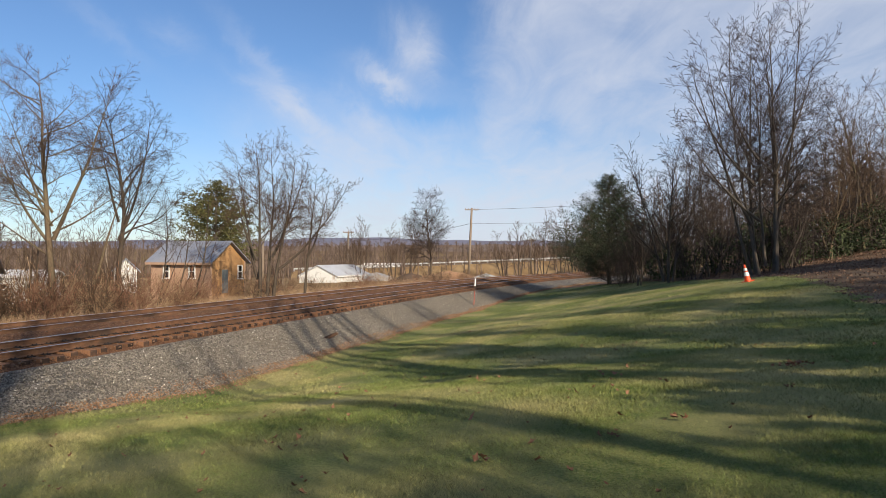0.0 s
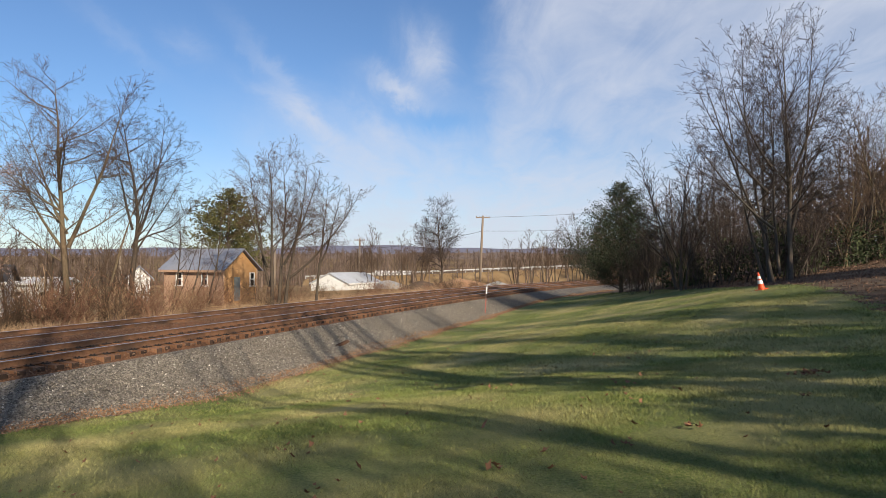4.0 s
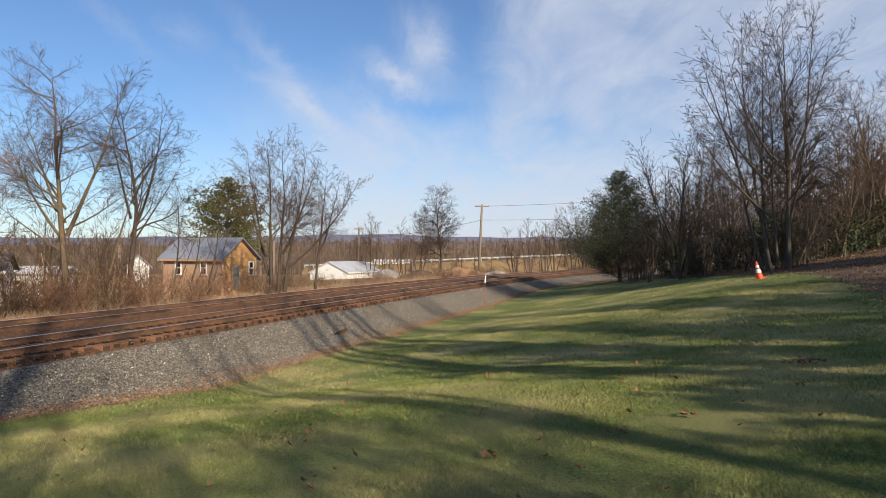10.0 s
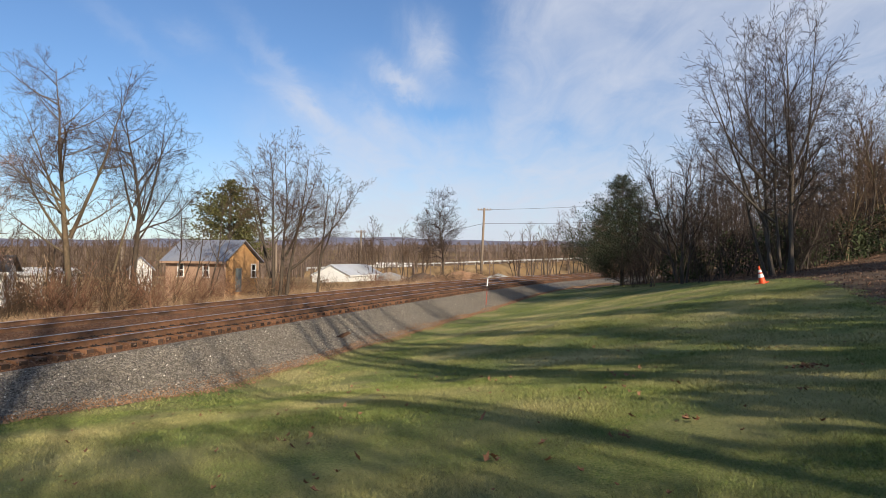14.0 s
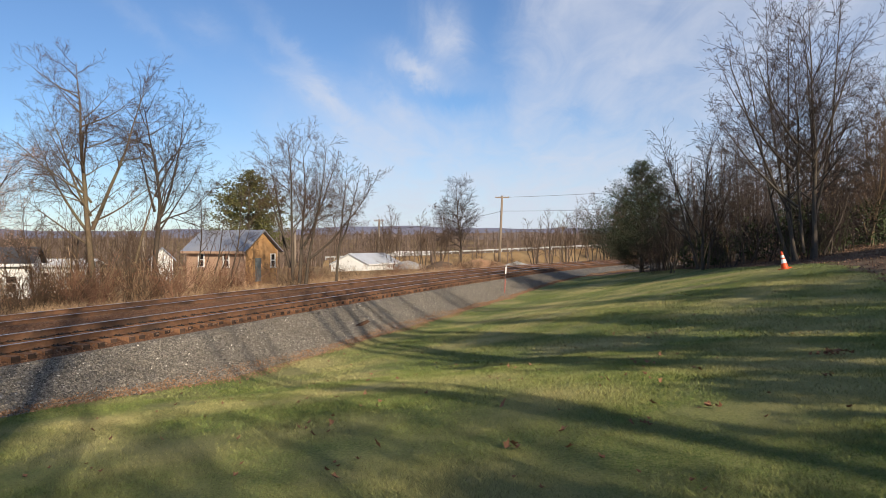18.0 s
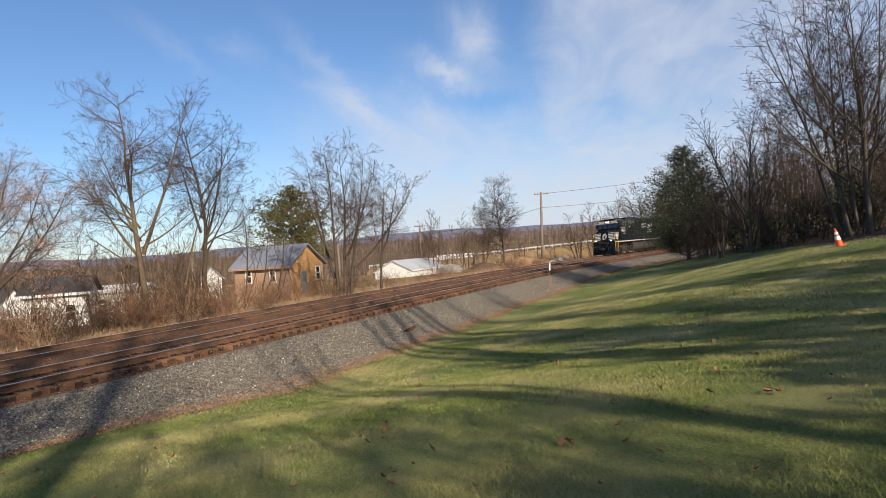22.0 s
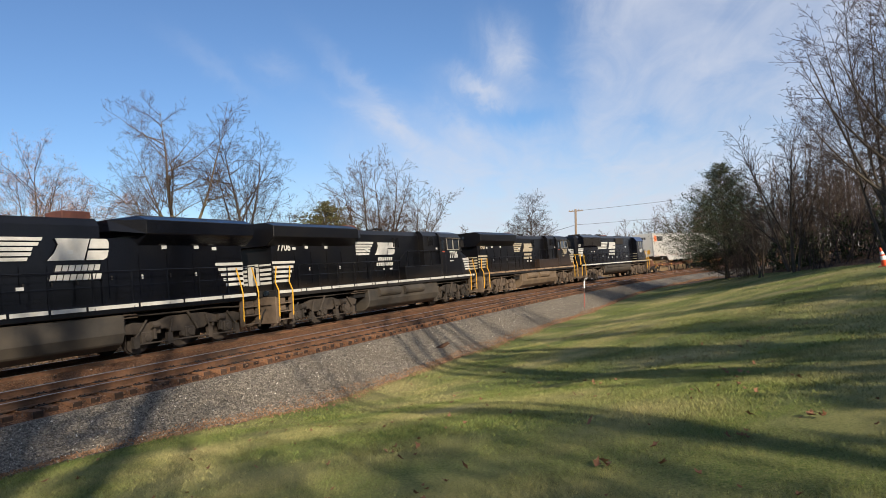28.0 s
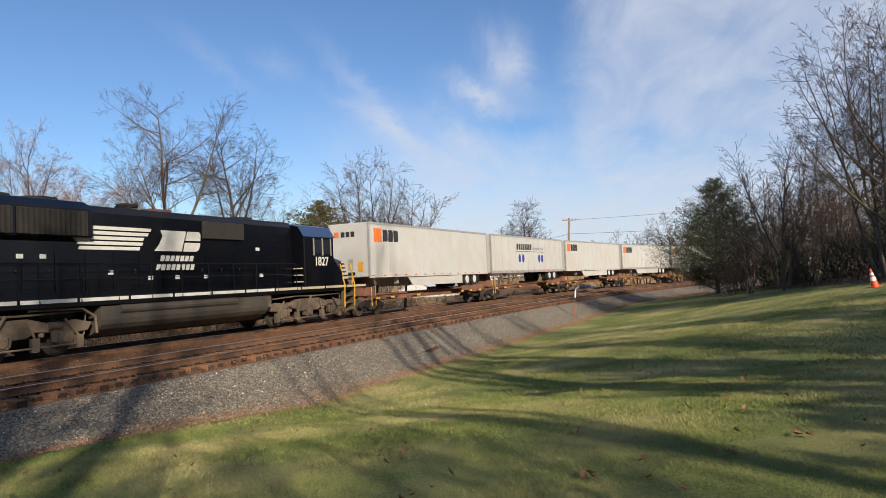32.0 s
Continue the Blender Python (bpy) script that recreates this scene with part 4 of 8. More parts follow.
# ---- shade trees behind the camera, whose shadows lie over the lawn ----
def build_shade_trees():
    rng = np.random.RandomState(5)
    spec = [(8.4, 15, 28, 0.36), (11.9, 16, 28, 0.36), (4.9, 14, 20, 0.2), (19.0, 17, 26, 0.34), (15.8, 26, 24, 0.26), (22.5, 22, 22, 0.26), (27.6, 24, 24, 0.28), (-2.6, 22, 24, 0.30), (-5.5, 30, 24, 0.24), (13.9, 19, 25, 0.20), (20.8, 18, 26, 0.22), (30.5, 22, 26, 0.3), (33.6, 20, 26, 0.26)]
    for i, (q, back, h, r) in enumerate(spec):
        x, y = q * 0.857 + 0.515 * back, q * 0.515 - 0.857 * back
        stems = [((0, 0, 0), (rng.normal(0, 0.012), rng.normal(0, 0.012), 1), h, r), ((0.1, 0, h * 0.28), (rng.normal(0, 0.07), rng.normal(0, 0.07), 1), h * 0.62, r * 0.62), ((-0.1, 0, h * 0.34), (rng.normal(0, 0.10), rng.normal(0, 0.10), 1), h * 0.55, r * 0.5)]
        bare_tree("shade_tree", spot(x, y), stems, [(0.7, 0.14, 40, 0.35), (1.8, 0.42, 40, 0.15), (2.0, 0.5, 40, 0.1)], 200 + i, BARK_GREY, TWIG_GREY, "tall bare shade tree at the edge of the lawn", thin=0.024, group="shade trees")
    # taller leaning trees further back, whose soft shadows cross the near end of the bank
    for i, (q, lean, h, r) in enumerate([(-2.6, 0.08, 34, 0.46), (-4.2, 0.14, 34, 0.42)]):
        x, y = q * 0.857 + 0.515 * 25, q * 0.515 - 0.857 * 25
        bare_tree("shade_tree", spot(x, y), [((0, 0, 0), (lean * 0.857, lean * 0.515, 1), h, r), ((lean * 12, lean * 7, 14), (0.3, 0.18, 1), 12, 0.14)], [(0.7, 0.2, 42, 0.4), (2.0, 0.42, 40, 0.15), (2.2, 0.5, 40, 0.1)], 280 + i, BARK_GREY, TWIG_GREY, "tall leaning shade tree beside the lawn", thin=0.026, up=0.0, twist=0.1, group="shade trees")
    # a lower belt of twiggy trees shades the near lawn
    for i, (q, back, h) in enumerate([(13.2, 15, 12), (16.4, 17, 13), (19.8, 15, 13), (23.2, 18, 14), (29, 20, 16), (3.6, 10, 8.8), (1.0, 11, 8.4), (-0.6, 16, 14), (2.4, 10, 8.6), (-0.2, 12, 9.4)]):
        x, y = q * 0.857 + 0.515 * back, q * 0.515 - 0.857 * back
        bare_tree("shade_tree", spot(x, y), [((0, 0, 0), (rng.normal(0, 0.06), rng.normal(0, 0.06), 1), h, 0.16 if back > 12 else 0.05), ((0, 0, 2), (0.3, 0.15, 1), h * 0.7, 0.09 if back > 12 else 0.04), ((0, 0, 2), (-0.3, -0.15, 1), h * 0.7, 0.09 if back > 12 else 0.04)],
                  [(1.3, 0.36, 46, 0.25), (1.8, 0.45, 44, 0.15), (1.8, 0.55, 42, 0.1)] if back > 12 else [(2.2, 0.34, 46, 0.3), (2.8, 0.42, 44, 0.15), (3.4, 0.5, 42, 0.1)], 240 + i, BARK_GREY, TWIG_GREY, "twiggy bare tree at the edge of the lawn", thin=0.028, group="shade trees")


build_shade_trees()

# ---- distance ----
# the blue is distance haze, put straight into the ridge's base colour
RIDGE = mat("haze_blue_ridge", (0.17, 0.185, 0.25), (0.20, 0.19, 0.235), scale=0.004, rough=1, bump=0, spec=0)
WOODHILL = mat("brown_wooded_hill", (0.23, 0.165, 0.125), (0.15, 0.11, 0.09), scale=0.05, rough=1, bump=0, c3=(0.20, 0.165, 0.15), big=0.012, spec=0)
FARTWIG = mat("far_twigs", (0.19, 0.138, 0.108), (0.125, 0.094, 0.077), scale=0.04, rough=1, bump=0, spec=0, island=0.35)


def ridge(name, dist, thick, height, seed, material, label, a0=-80, a1=80, rag=0.0):
    rng = np.random.RandomState(seed)
    az = np.radians(np.linspace(a0, a1, 420))
    ph = rng.rand(8) * 6.28
    h = height(np.degrees(az)) * (1 + 0.10 * np.sin(az * 9 + ph[0]) + 0.05 * np.sin(az * 23 + ph[1]) + 0.03 * np.sin(az * 57 + ph[2])) + rag * rng.rand(len(az))
    rows = []
    for f, g in ((0, 0), (0.35, 0.6), (0.75, 0.94), (1.0, 1.0), (1.3, 0.7)):
        r = dist + thick * f
        rows.append(np.stack([np.sin(az) * r, np.cos(az) * r, -8 + (h + 8) * g], 1))
    v = np.concatenate(rows)
    n = len(az)
    i = np.arange(n - 1)[None, :] + np.arange(4)[:, None] * n
    q = np.stack([i, i + 1, i + n + 1, i + n], -1).reshape(-1, 4)
    me = fast_mesh(name, v, q, material, 4)
    me.polygons.foreach_set("use_smooth", [True] * len(me.polygons))
    tagged(new(name, me), label, "hill", kind="structure")


ridge("backdrop_ridge", 2300, 700, lambda a: 66 + 10 * np.cos(np.radians(a * 3)), 1, RIDGE, "long wooded ridge on the horizon, coloured haze-blue")
ridge("backdrop_hill", 520, 260, lambda a: 11.0 + 4.5 * smoothstep(-20, 10, a) - 3 * smoothstep(-24, -40, a), 2, WOODHILL, "brown leafless wooded hillside behind the town", rag=1.2)


def far_woods():
    """Many small leafless trees on the hillside and behind the bend."""
    rng = np.random.RandomState(9)
    stems = []
    for k in range(1900):
        if k < 620:
            az, r = rng.uniform(-40, 12), rng.uniform(230, 520)
            h = rng.uniform(6, 11)
        elif k < 1150:
            az, r = rng.uniform(-36, 14), rng.uniform(150, 230)
            h = rng.uniform(3, 6)
        else:
            az, r = rng.uniform(11, 42), rng.uniform(75, 170)
            h = rng.uniform(8, 13)
        x, y = math.sin(radians(az)) * r, math.cos(radians(az)) * r
        stems.append((x, y, h, r))
    xs, ys = np.array([s[0] for s in stems]), np.array([s[1] for s in stems])
    zs = ground_z(xs, ys)
    s, d = line_coords(xs, ys)
    paths = []
    for (x, y, h, r), z, dd in zip(stems, zs, d):
        if -13 < dd < 9:
            continue
        p0 = np.array([x, y, z])
        lean = rng.normal(0, 0.05, 2)
        fat = 0.0024 * r ** 0.75
        top = p0 + np.array([lean[0] * h, lean[1] * h, h])
        paths.append((np.array([p0, (p0 + top) / 2, top]), np.array([fat * 1.6, fat * 1.1, fat * 0.4])))
        for b in range(11):
            f = rng.uniform(0.25, 0.95)
            q = p0 + (top - p0) * f
            a = rng.rand() * 6.28
            L = h * (0.42 - 0.28 * f) * rng.uniform(0.7, 1.3)
            e = q + np.array([math.cos(a) * 0.85, math.sin(a) * 0.85, rng.uniform(0.25, 0.9)]) * L
            paths.append((np.array([q, (q + e) / 2 + rng.normal(0, 0.05 * L, 3), e]), np.array([fat * 0.6, fat * 0.5, fat * 0.3])))
    v, f = tubes(paths, 3)
    tagged(new("far_woods", fast_mesh("far_woods", v, f, FARTWIG, 4)), "leafless brown woods on the hillside", "woods", kind="stuff")


far_woods()

# ---- road on its bank, with guard rail ----
GALV = mat("galvanised_steel", (0.50, 0.50, 0.48), (0.40, 0.40, 0.39), scale=2, rough=0.5, bump=0.02, metal=0.3)
EARTH = mat("orange_earth", (0.36, 0.20, 0.115), (0.27, 0.15, 0.09), scale=1.2, rough=0.95, bump=0.5, c3=(0.50, 0.33, 0.2), big=0.3, spec=0.1)
DARKEARTH = mat("dark_earth", (0.13, 0.09, 0.065), (0.08, 0.058, 0.045), scale=1.2, rough=0.95, bump=0.5, spec=0.1)
ASPHALT = mat("asphalt", (0.06, 0.06, 0.062), (0.04, 0.04, 0.042), scale=4, rough=0.9, bump=0.1)


def road_point(f):
    return -24 + 62 * f, 168.6 + 3 * math.sin(f * 2), -1.4 + 2.7 * f


def build_road():
    m, deck = Mesh(), Mesh()
    pts = [road_point(i / 30) for i in range(-6, 37)]
    for a, b in zip(pts, pts[1:]):
        m.add([(a[0], a[1] - 0.5, a[2]), (b[0], b[1] - 0.5, b[2]), (b[0], b[1] - 9, b[2] - 3.4), (a[0], a[1] - 9, a[2] - 3.4)], [(0, 1, 2, 3)])
        deck.add([(a[0], a[1] - 0.5, a[2]), (b[0], b[1] - 0.5, b[2]), (b[0], b[1] + 8, b[2]), (a[0], a[1] + 8, a[2])], [(0, 1, 2, 3)])
    tagged(new("road_bank", m.data("road_bank", DRY, True)), "grassy bank carrying the road", "bank", kind="structure")
    tagged(new("road", deck.data("road", ASPHALT)), "asphalt road on its bank", "road", kind="structure")
    rail = empty("guard_rail", Matrix.Identity(4), label="long pale guard rail along the raised road", category="guard rail")
    beam = Mesh()
    n = len(pts)
    beam.add([(a[0], a[1] - d, a[2] + z) for a in pts for d, z in ((0.2, 0.45), (0.28, 0.62), (0.2, 0.82))], [(3 * i + k, 3 * i + k + 3, 3 * i + k + 4, 3 * i + k + 1) for i in range(n - 1) for k in range(2)])
    part("beam", beam, GALV, rail)
    for a in pts:
        part("post", Mesh().box(a[0] - 0.1, a[1] - 0.2, a[2] - 0.3, a[0] + 0.1, a[1], a[2] + 0.85), GALV, rail)


build_road()


def mound(name, x, y, z, w, dpt, h, material, label, seed):
    rng = np.random.RandomState(seed)
    n, k = 18, 6
    v, f = [], []
    for j in range(k):
        t = j / (k - 1)
        for i in range(n):
            a = 6.283 * i / n
            rr = (1 - t) ** 0.8 * (1 + 0.18 * math.sin(a * 3 + seed) + 0.1 * rng.rand())
            v.append((x + math.cos(a) * w / 2 * rr, y + math.sin(a) * dpt / 2 * rr, z - 0.3 + (h + 0.3) * t * (0.9 + 0.1 * rng.rand())))
    for j in range(k - 1):
        for i in range(n):
            f.append((j * n + i, j * n + (i + 1) % n, (j + 1) * n + (i + 1) % n, (j + 1) * n + i))
    tagged(new(name, mesh_of(name, v, f, material, True)), label, "mound")


STONEPALE = mat("pale_stone_heap", (0.42, 0.42, 0.40), (0.30, 0.30, 0.29), scale=2, rough=0.95, bump=0.5)
mound("earth_mound", 1.0, 112, -1.8, 11, 6, 1.3, EARTH, "heap of bare orange earth beyond the line", 1)
mound("earth_mound", -5.0, 104, -1.9, 8, 5, 1.2, DARKEARTH, "dark heap of earth beyond the line", 2)
mound("earth_mound", -11.5, 118, -2.2, 8, 5, 1.3, STONEPALE, "pale heap of stone beyond the line", 3)
mound("stone_mound", 6.3, 99, -1.6, 6.0, 4, 1.0, STONEPALE, "small grey gravel heap beside the line", 4)

# ---- poles and wires ----
POLEWOOD = mat("pole_wood", (0.26, 0.20, 0.15), (0.18, 0.14, 0.105), scale=5, rough=0.9, bump=0.2, stretch=(1, 1, 0.1))
WIRE = mat("wire", (0.05, 0.05, 0.05), (0.03, 0.03, 0.03), rough=0.6, bump=0)
CERAMIC = mat("insulator", (0.35, 0.33, 0.30), (0.28, 0.26, 0.24), rough=0.3, bump=0)


def utility_pole(x, y, top, base, lean, r, label, arm=1.2):
    h = top - base
    p = empty("utility_pole", Matrix.Translation((x, y, base)), label=label, category="utility pole")
    part("pole", Mesh().tube([(0, 0, -0.5), (lean * h / 2, 0, h / 2), (lean * h, 0, h)], [r * 1.25, r * 1.1, r * 0.9], 10), POLEWOOD, p, smooth=True)
    if arm:
        part("crossarm", Mesh().box(lean * h - arm, -0.14, h - 0.42, lean * h + arm, -0.02, h - 0.26), POLEWOOD, p)
        for k in (-0.9, -0.45, 0.45, 0.9):
            part("insulator", Mesh().disc(lean * h + k * arm, -0.08, h - 0.16, 0.07, 0.2, 8, "z"), CERAMIC, p)
    return p


utility_pole(4.45, 119.9, 10.3, -2.2, 0.045, 0.2, "tall wooden utility pole with crossarm beyond the bend")
utility_pole(-18.0, 128.7, 6.6, -2.6, 0.02, 0.16, "wooden utility pole among the sheds", 1.0)
utility_pole(-26.6, 101, 3.9, -2.6, 0.0, 0.14, "short sunlit wooden pole beside the shed", 0)
utility_pole(-33.1, 67.3, 2.9, -2.6, 0.0, 0.13, "pale slender pole behind the trees", 0)
utility_pole(16.5, 128, 5.2, -1.0, 0.0, 0.15, "small wooden pole beside the road", 0.8)


def wire(a, b, sag, label):
    pts = [tuple(a[k] + (b[k] - a[k]) * t - (sag * 4 * t * (1 - t) if k == 2 else 0) for k in range(3)) for t in np.linspace(0, 1, 17)]
    thing("power_line", Mesh().tube(pts, 0.035, 4), WIRE, label, "cable")


wire((5.0, 119.9, 10.0), (58, 128, 14.2), 0.6, "overhead wire running to the wooden pole")
wire((4.9, 119.9, 7.6), (58, 128, 10.6), 0.7, "lower overhead wire running to the wooden pole")
wire((4.9, 119.9, 7.6), (-18.0, 128.7, 4.6), 0.6, "overhead wire between the wooden poles")

# ---- buildings ----
SHEETROOF = mat("grey_metal_roof", (0.24, 0.26, 0.31), (0.19, 0.205, 0.245), scale=1.5, rough=0.55, bump=0.05, c3=(0.28, 0.28, 0.30), big=0.4)
BRICK_TAN = mat("tan_block_wall", (0.47, 0.31, 0.21), (0.40, 0.25, 0.165), scale=2.0, rough=0.95, bump=0.15, island=-0.12)
GABLE = mat("orange_shingle", (0.47, 0.27, 0.115), (0.37, 0.20, 0.085), scale=2.0, rough=0.9, bump=0.2, island=-0.15)
TRIM = mat("white_trim", (0.78, 0.77, 0.74), (0.70, 0.69, 0.66), scale=3, rough=0.6, bump=0)
PANE = mat("dark_pane", (0.02, 0.022, 0.026), (0.012, 0.013, 0.016), rough=0.08, bump=0, spec=0.6)
SIDING = mat("white_siding", (0.74, 0.74, 0.72), (0.66, 0.66, 0.63), scale=3, rough=0.7, bump=0.05)
DARKROOF = mat("dark_shingle_roof", (0.065, 0.06, 0.062), (0.042, 0.04, 0.042), scale=3, rough=0.9, bump=0.2)


def window_unit(parent, w, h, at, name="window"):
    """A sash window set in a wall that faces -y."""
    win = part(name, Mesh().box(-w / 2 + 0.05, 0.02, 0.05, w / 2 - 0.05, 0.06, h - 0.05), PANE, parent, at=at)
    part("frame", Mesh().box(-w / 2, -0.05, 0, -w / 2 + 0.08, 0.07, h).box(w / 2 - 0.08, -0.05, 0, w / 2, 0.07, h).box(-w / 2, -0.05, h - 0.09, w / 2, 0.07, h).box(-w / 2 + 0.08, -0.04, h / 2 - 0.04, w / 2 - 0.08, 0.05, h / 2 + 0.04), TRIM, win)
    part("sill", Mesh().box(-w / 2 - 0.06, -0.1, -0.07, w / 2 + 0.06, 0.07, 0.02), TRIM, win)
    return win


def gable_house(name, corner, heading, length, depth, base, eave, ridge_z, wall_m, gable_m, roof_m, label, windows=(), gable_windows=(), door=None, overhang=0.35, courses=0):
    """A gabled house: x runs along the eaves from the corner, y to the back."""
    h = empty(name, Matrix.Translation((corner[0], corner[1], base)) @ Matrix.Rotation(heading, 4, "Z"), label=label, category="house")
    e, r = eave - base, ridge_z - base
    part("front_wall", Mesh().box(0, 0, -0.6, length, 0.2, e), wall_m, h)
    part("back_wall", Mesh().box(0, depth - 0.2, -0.6, length, depth, e), wall_m, h)
    for x0 in (0.0, length - 0.2):
        m = Mesh().prism([(0.2, -0.6), (depth - 0.2, -0.6), (depth - 0.2, e), (depth / 2, r - 0.05), (0.2, e)], x0, x0 + 0.2, "x")
        part("gable_wall", m, gable_m, h)
    o = overhang
    k = (r - e) / (depth / 2)
    for sgn in (0, 1):
        a, b = (-o, depth / 2) if sgn == 0 else (depth + o, depth / 2)
        za, zb = e - k * o, r
        m = Mesh().prism([(a, za), (b, zb), (b, zb + 0.12), (a, za + 0.12)], -o, length + o, "x")
        roof = part("roof", m, roof_m, h)
        if courses and sgn == 0:
            n = int((length + 2 * o) / courses)
            for i in range(n + 1):
                x = -o + i * courses
                part("seam", Mesh().add([(x - 0.02, a, za + 0.125), (x + 0.02, a, za + 0.125), (x + 0.02, b, zb + 0.125), (x - 0.02, b, zb + 0.125), (x - 0.02, a, za + 0.16), (x + 0.02, a, za + 0.16), (x + 0.02, b, zb + 0.16), (x - 0.02, b, zb + 0.16)], [(0, 3, 2, 1), (4, 5, 6, 7), (0, 1, 5, 4), (1, 2, 6, 5), (2, 3, 7, 6), (3, 0, 4, 7)]), roof_m, roof)
    part("fascia", Mesh().box(-o, -o - 0.04, e - k * o - 0.08, length + o, -o, e - k * o + 0.12), TRIM if wall_m is SIDING else BRICK_TAN, h)
    for x, z, w, hh in windows:
        window_unit(h, w, hh, Matrix.Translation((x, -0.03, z)))
    for y, z, w, hh in gable_windows:
        window_unit(h, w, hh, Matrix.Translation((length + 0.03, y, z)) @ Matrix.Rotation(math.pi / 2, 4, "Z"))
    if door:
        y, w, hh = door
        part("door", Mesh().box(length - 0.02, y - w / 2, 0.1, length + 0.05, y + w / 2, hh), mat("grey_green_door", (0.19, 0.21, 0.20), (0.14, 0.155, 0.15), rough=0.7), h)
    return h


# the small house across the line: eaves wall towards the camera, sunlit gable towards the line
gable_house("cabin", (-26.2, 61.4), math.atan2(-2.35, 6.4), 6.5, 4.9, -1.7, 1.25, 2.95, BRICK_TAN, GABLE, SHEETROOF,
                    "small tan cabin with grey metal roof and orange gable", windows=[(1.75, 1.45, 0.72, 1.2), (4.55, 1.45, 0.72, 1.2)], gable_windows=[(4.05, 1.35, 0.72, 1.25)], door=(1.9, 0.8, 2.2), courses=0.6)


gable_house("white_house", (-36.3, 46.7), radians(25), 4.3, 6.0, -2.9, 0.35, 1.45, SIDING, SIDING, DARKROOF, "white house with dark roof half hidden by brush", windows=[(0.9, 1.2, 0.8, 1.2), (3.2, 1.2, 0.8, 1.2)], gable_windows=[(2.0, 1.2, 0.8, 1.2)])
gable_house("long_white_building", (-37.4, 56.0), radians(8), 4.8, 2.4, -2.7, 0.05, 0.40, SIDING, SIDING, TRIM, "long low white building among the brush", windows=[(1.2, 1.1, 0.8, 1.0), (3.4, 1.1, 0.8, 1.0)])
gable_house("white_shed", (-16.6, 107.0), radians(72), 12.5, 6.6, -3.0, -1.35, 0.25, SIDING, SIDING, mat("pale_metal_roof", (0.52, 0.54, 0.57), (0.44, 0.46, 0.49), scale=1.5, rough=0.5, bump=0.04, c3=(0.40, 0.41, 0.43), big=0.4), "low white shed with shallow pale roof", overhang=0.2)
gable_house("white_cottage", (-34.2, 76.5), radians(114), 3.0, 2.3, -3.0, 0.2, 1.35, SIDING, SIDING, SHEETROOF, "small white cottage beyond the trees")
gable_house("white_cottage", (-63.0, 74), math.atan2(-1.2, 6.0), 3.0, 4.0, -3.2, -1.2, 0.6, SIDING, SIDING, DARKROOF, "small white cottage far beyond the trees")
gable_house("far_hall", (-22.0, 186), math.atan2(-0.5, 6.0), 10.0, 5.0, -3.5, -1.0, -0.1, SIDING, SIDING, TRIM, "long white building beyond the road")

# ---- cone and marker post ----
ORANGE = mat("cone_orange", (0.82, 0.095, 0.02), (0.70, 0.075, 0.02), scale=5, rough=0.5, bump=0.02)
REFLECT = mat("cone_white_band", (0.82, 0.82, 0.80), (0.74, 0.74, 0.72), rough=0.4, bump=0)
REDPAINT = mat("faded_red_paint", (0.34, 0.10, 0.075), (0.26, 0.08, 0.06), rough=0.7, bump=0.1)


def lathe(prof, n=20):
    m = Mesh()
    v = [(r * math.cos(6.2832 * k / n), r * math.sin(6.2832 * k / n), z) for r, z in prof for k in range(n)]
    f = [(i * n + k, i * n + (k + 1) % n, (i + 1) * n + (k + 1) % n, (i + 1) * n + k) for i in range(len(prof) - 1) for k in range(n)]
    return m.add(v, f)


def build_cone():
    x, y, z = spot(13.0, 29.2, 0.0)
    c = empty("traffic_cone", Matrix.Translation((x, y, z + 0.01)) @ Matrix.Rotation(radians(-13), 4, "Y") @ Matrix.Rotation(0.4, 4, "Z"), label="orange traffic cone with white bands on the grass", category="traffic cone")
    part("base", Mesh().box(-0.19, -0.19, 0, 0.19, 0.19, 0.035, 0.01), ORANGE, c)
    part("body", lathe([(0.145, 0.035), (0.118, 0.20), (0.11, 0.25), (0.083, 0.42), (0.074, 0.48), (0.055, 0.60), (0.033, 0.735), (0.026, 0.74)]), ORANGE, c, smooth=True)
    part("band", lathe([(0.113, 0.255), (0.0865, 0.415)]), REFLECT, c, smooth=True)
    part("band", lathe([(0.0775, 0.475), (0.0595, 0.585)]), REFLECT, c, smooth=True)


build_cone()


def build_post():
    x, y, z = 2.1, 47.0, -1.82
    p = empty("marker_post", Matrix.Translation((x, y, z)) @ Matrix.Rotation(radians(3.5), 4, "Y"), label="thin marker post with white top and faded red foot", category="post")
    part("foot", Mesh().box(-0.035, -0.035, -0.4, 0.035, 0.035, 1.15), REDPAINT, p)
    part("upper_post", Mesh().box(-0.03, -0.03, 1.15, 0.03, 0.03, 1.5), mat("dark_post", (0.07, 0.05, 0.045), rough=0.8), p)
    part("white_sleeve", Mesh().box(-0.045, -0.045, 1.5, 0.045, 0.045, 1.98), TRIM, p)
    part("arm", Mesh().tube([(0, 0, 1.95), (0.03, 0, 2.1), (0.22, 0, 2.2)], 0.035, 6), GALV, p)


build_post()


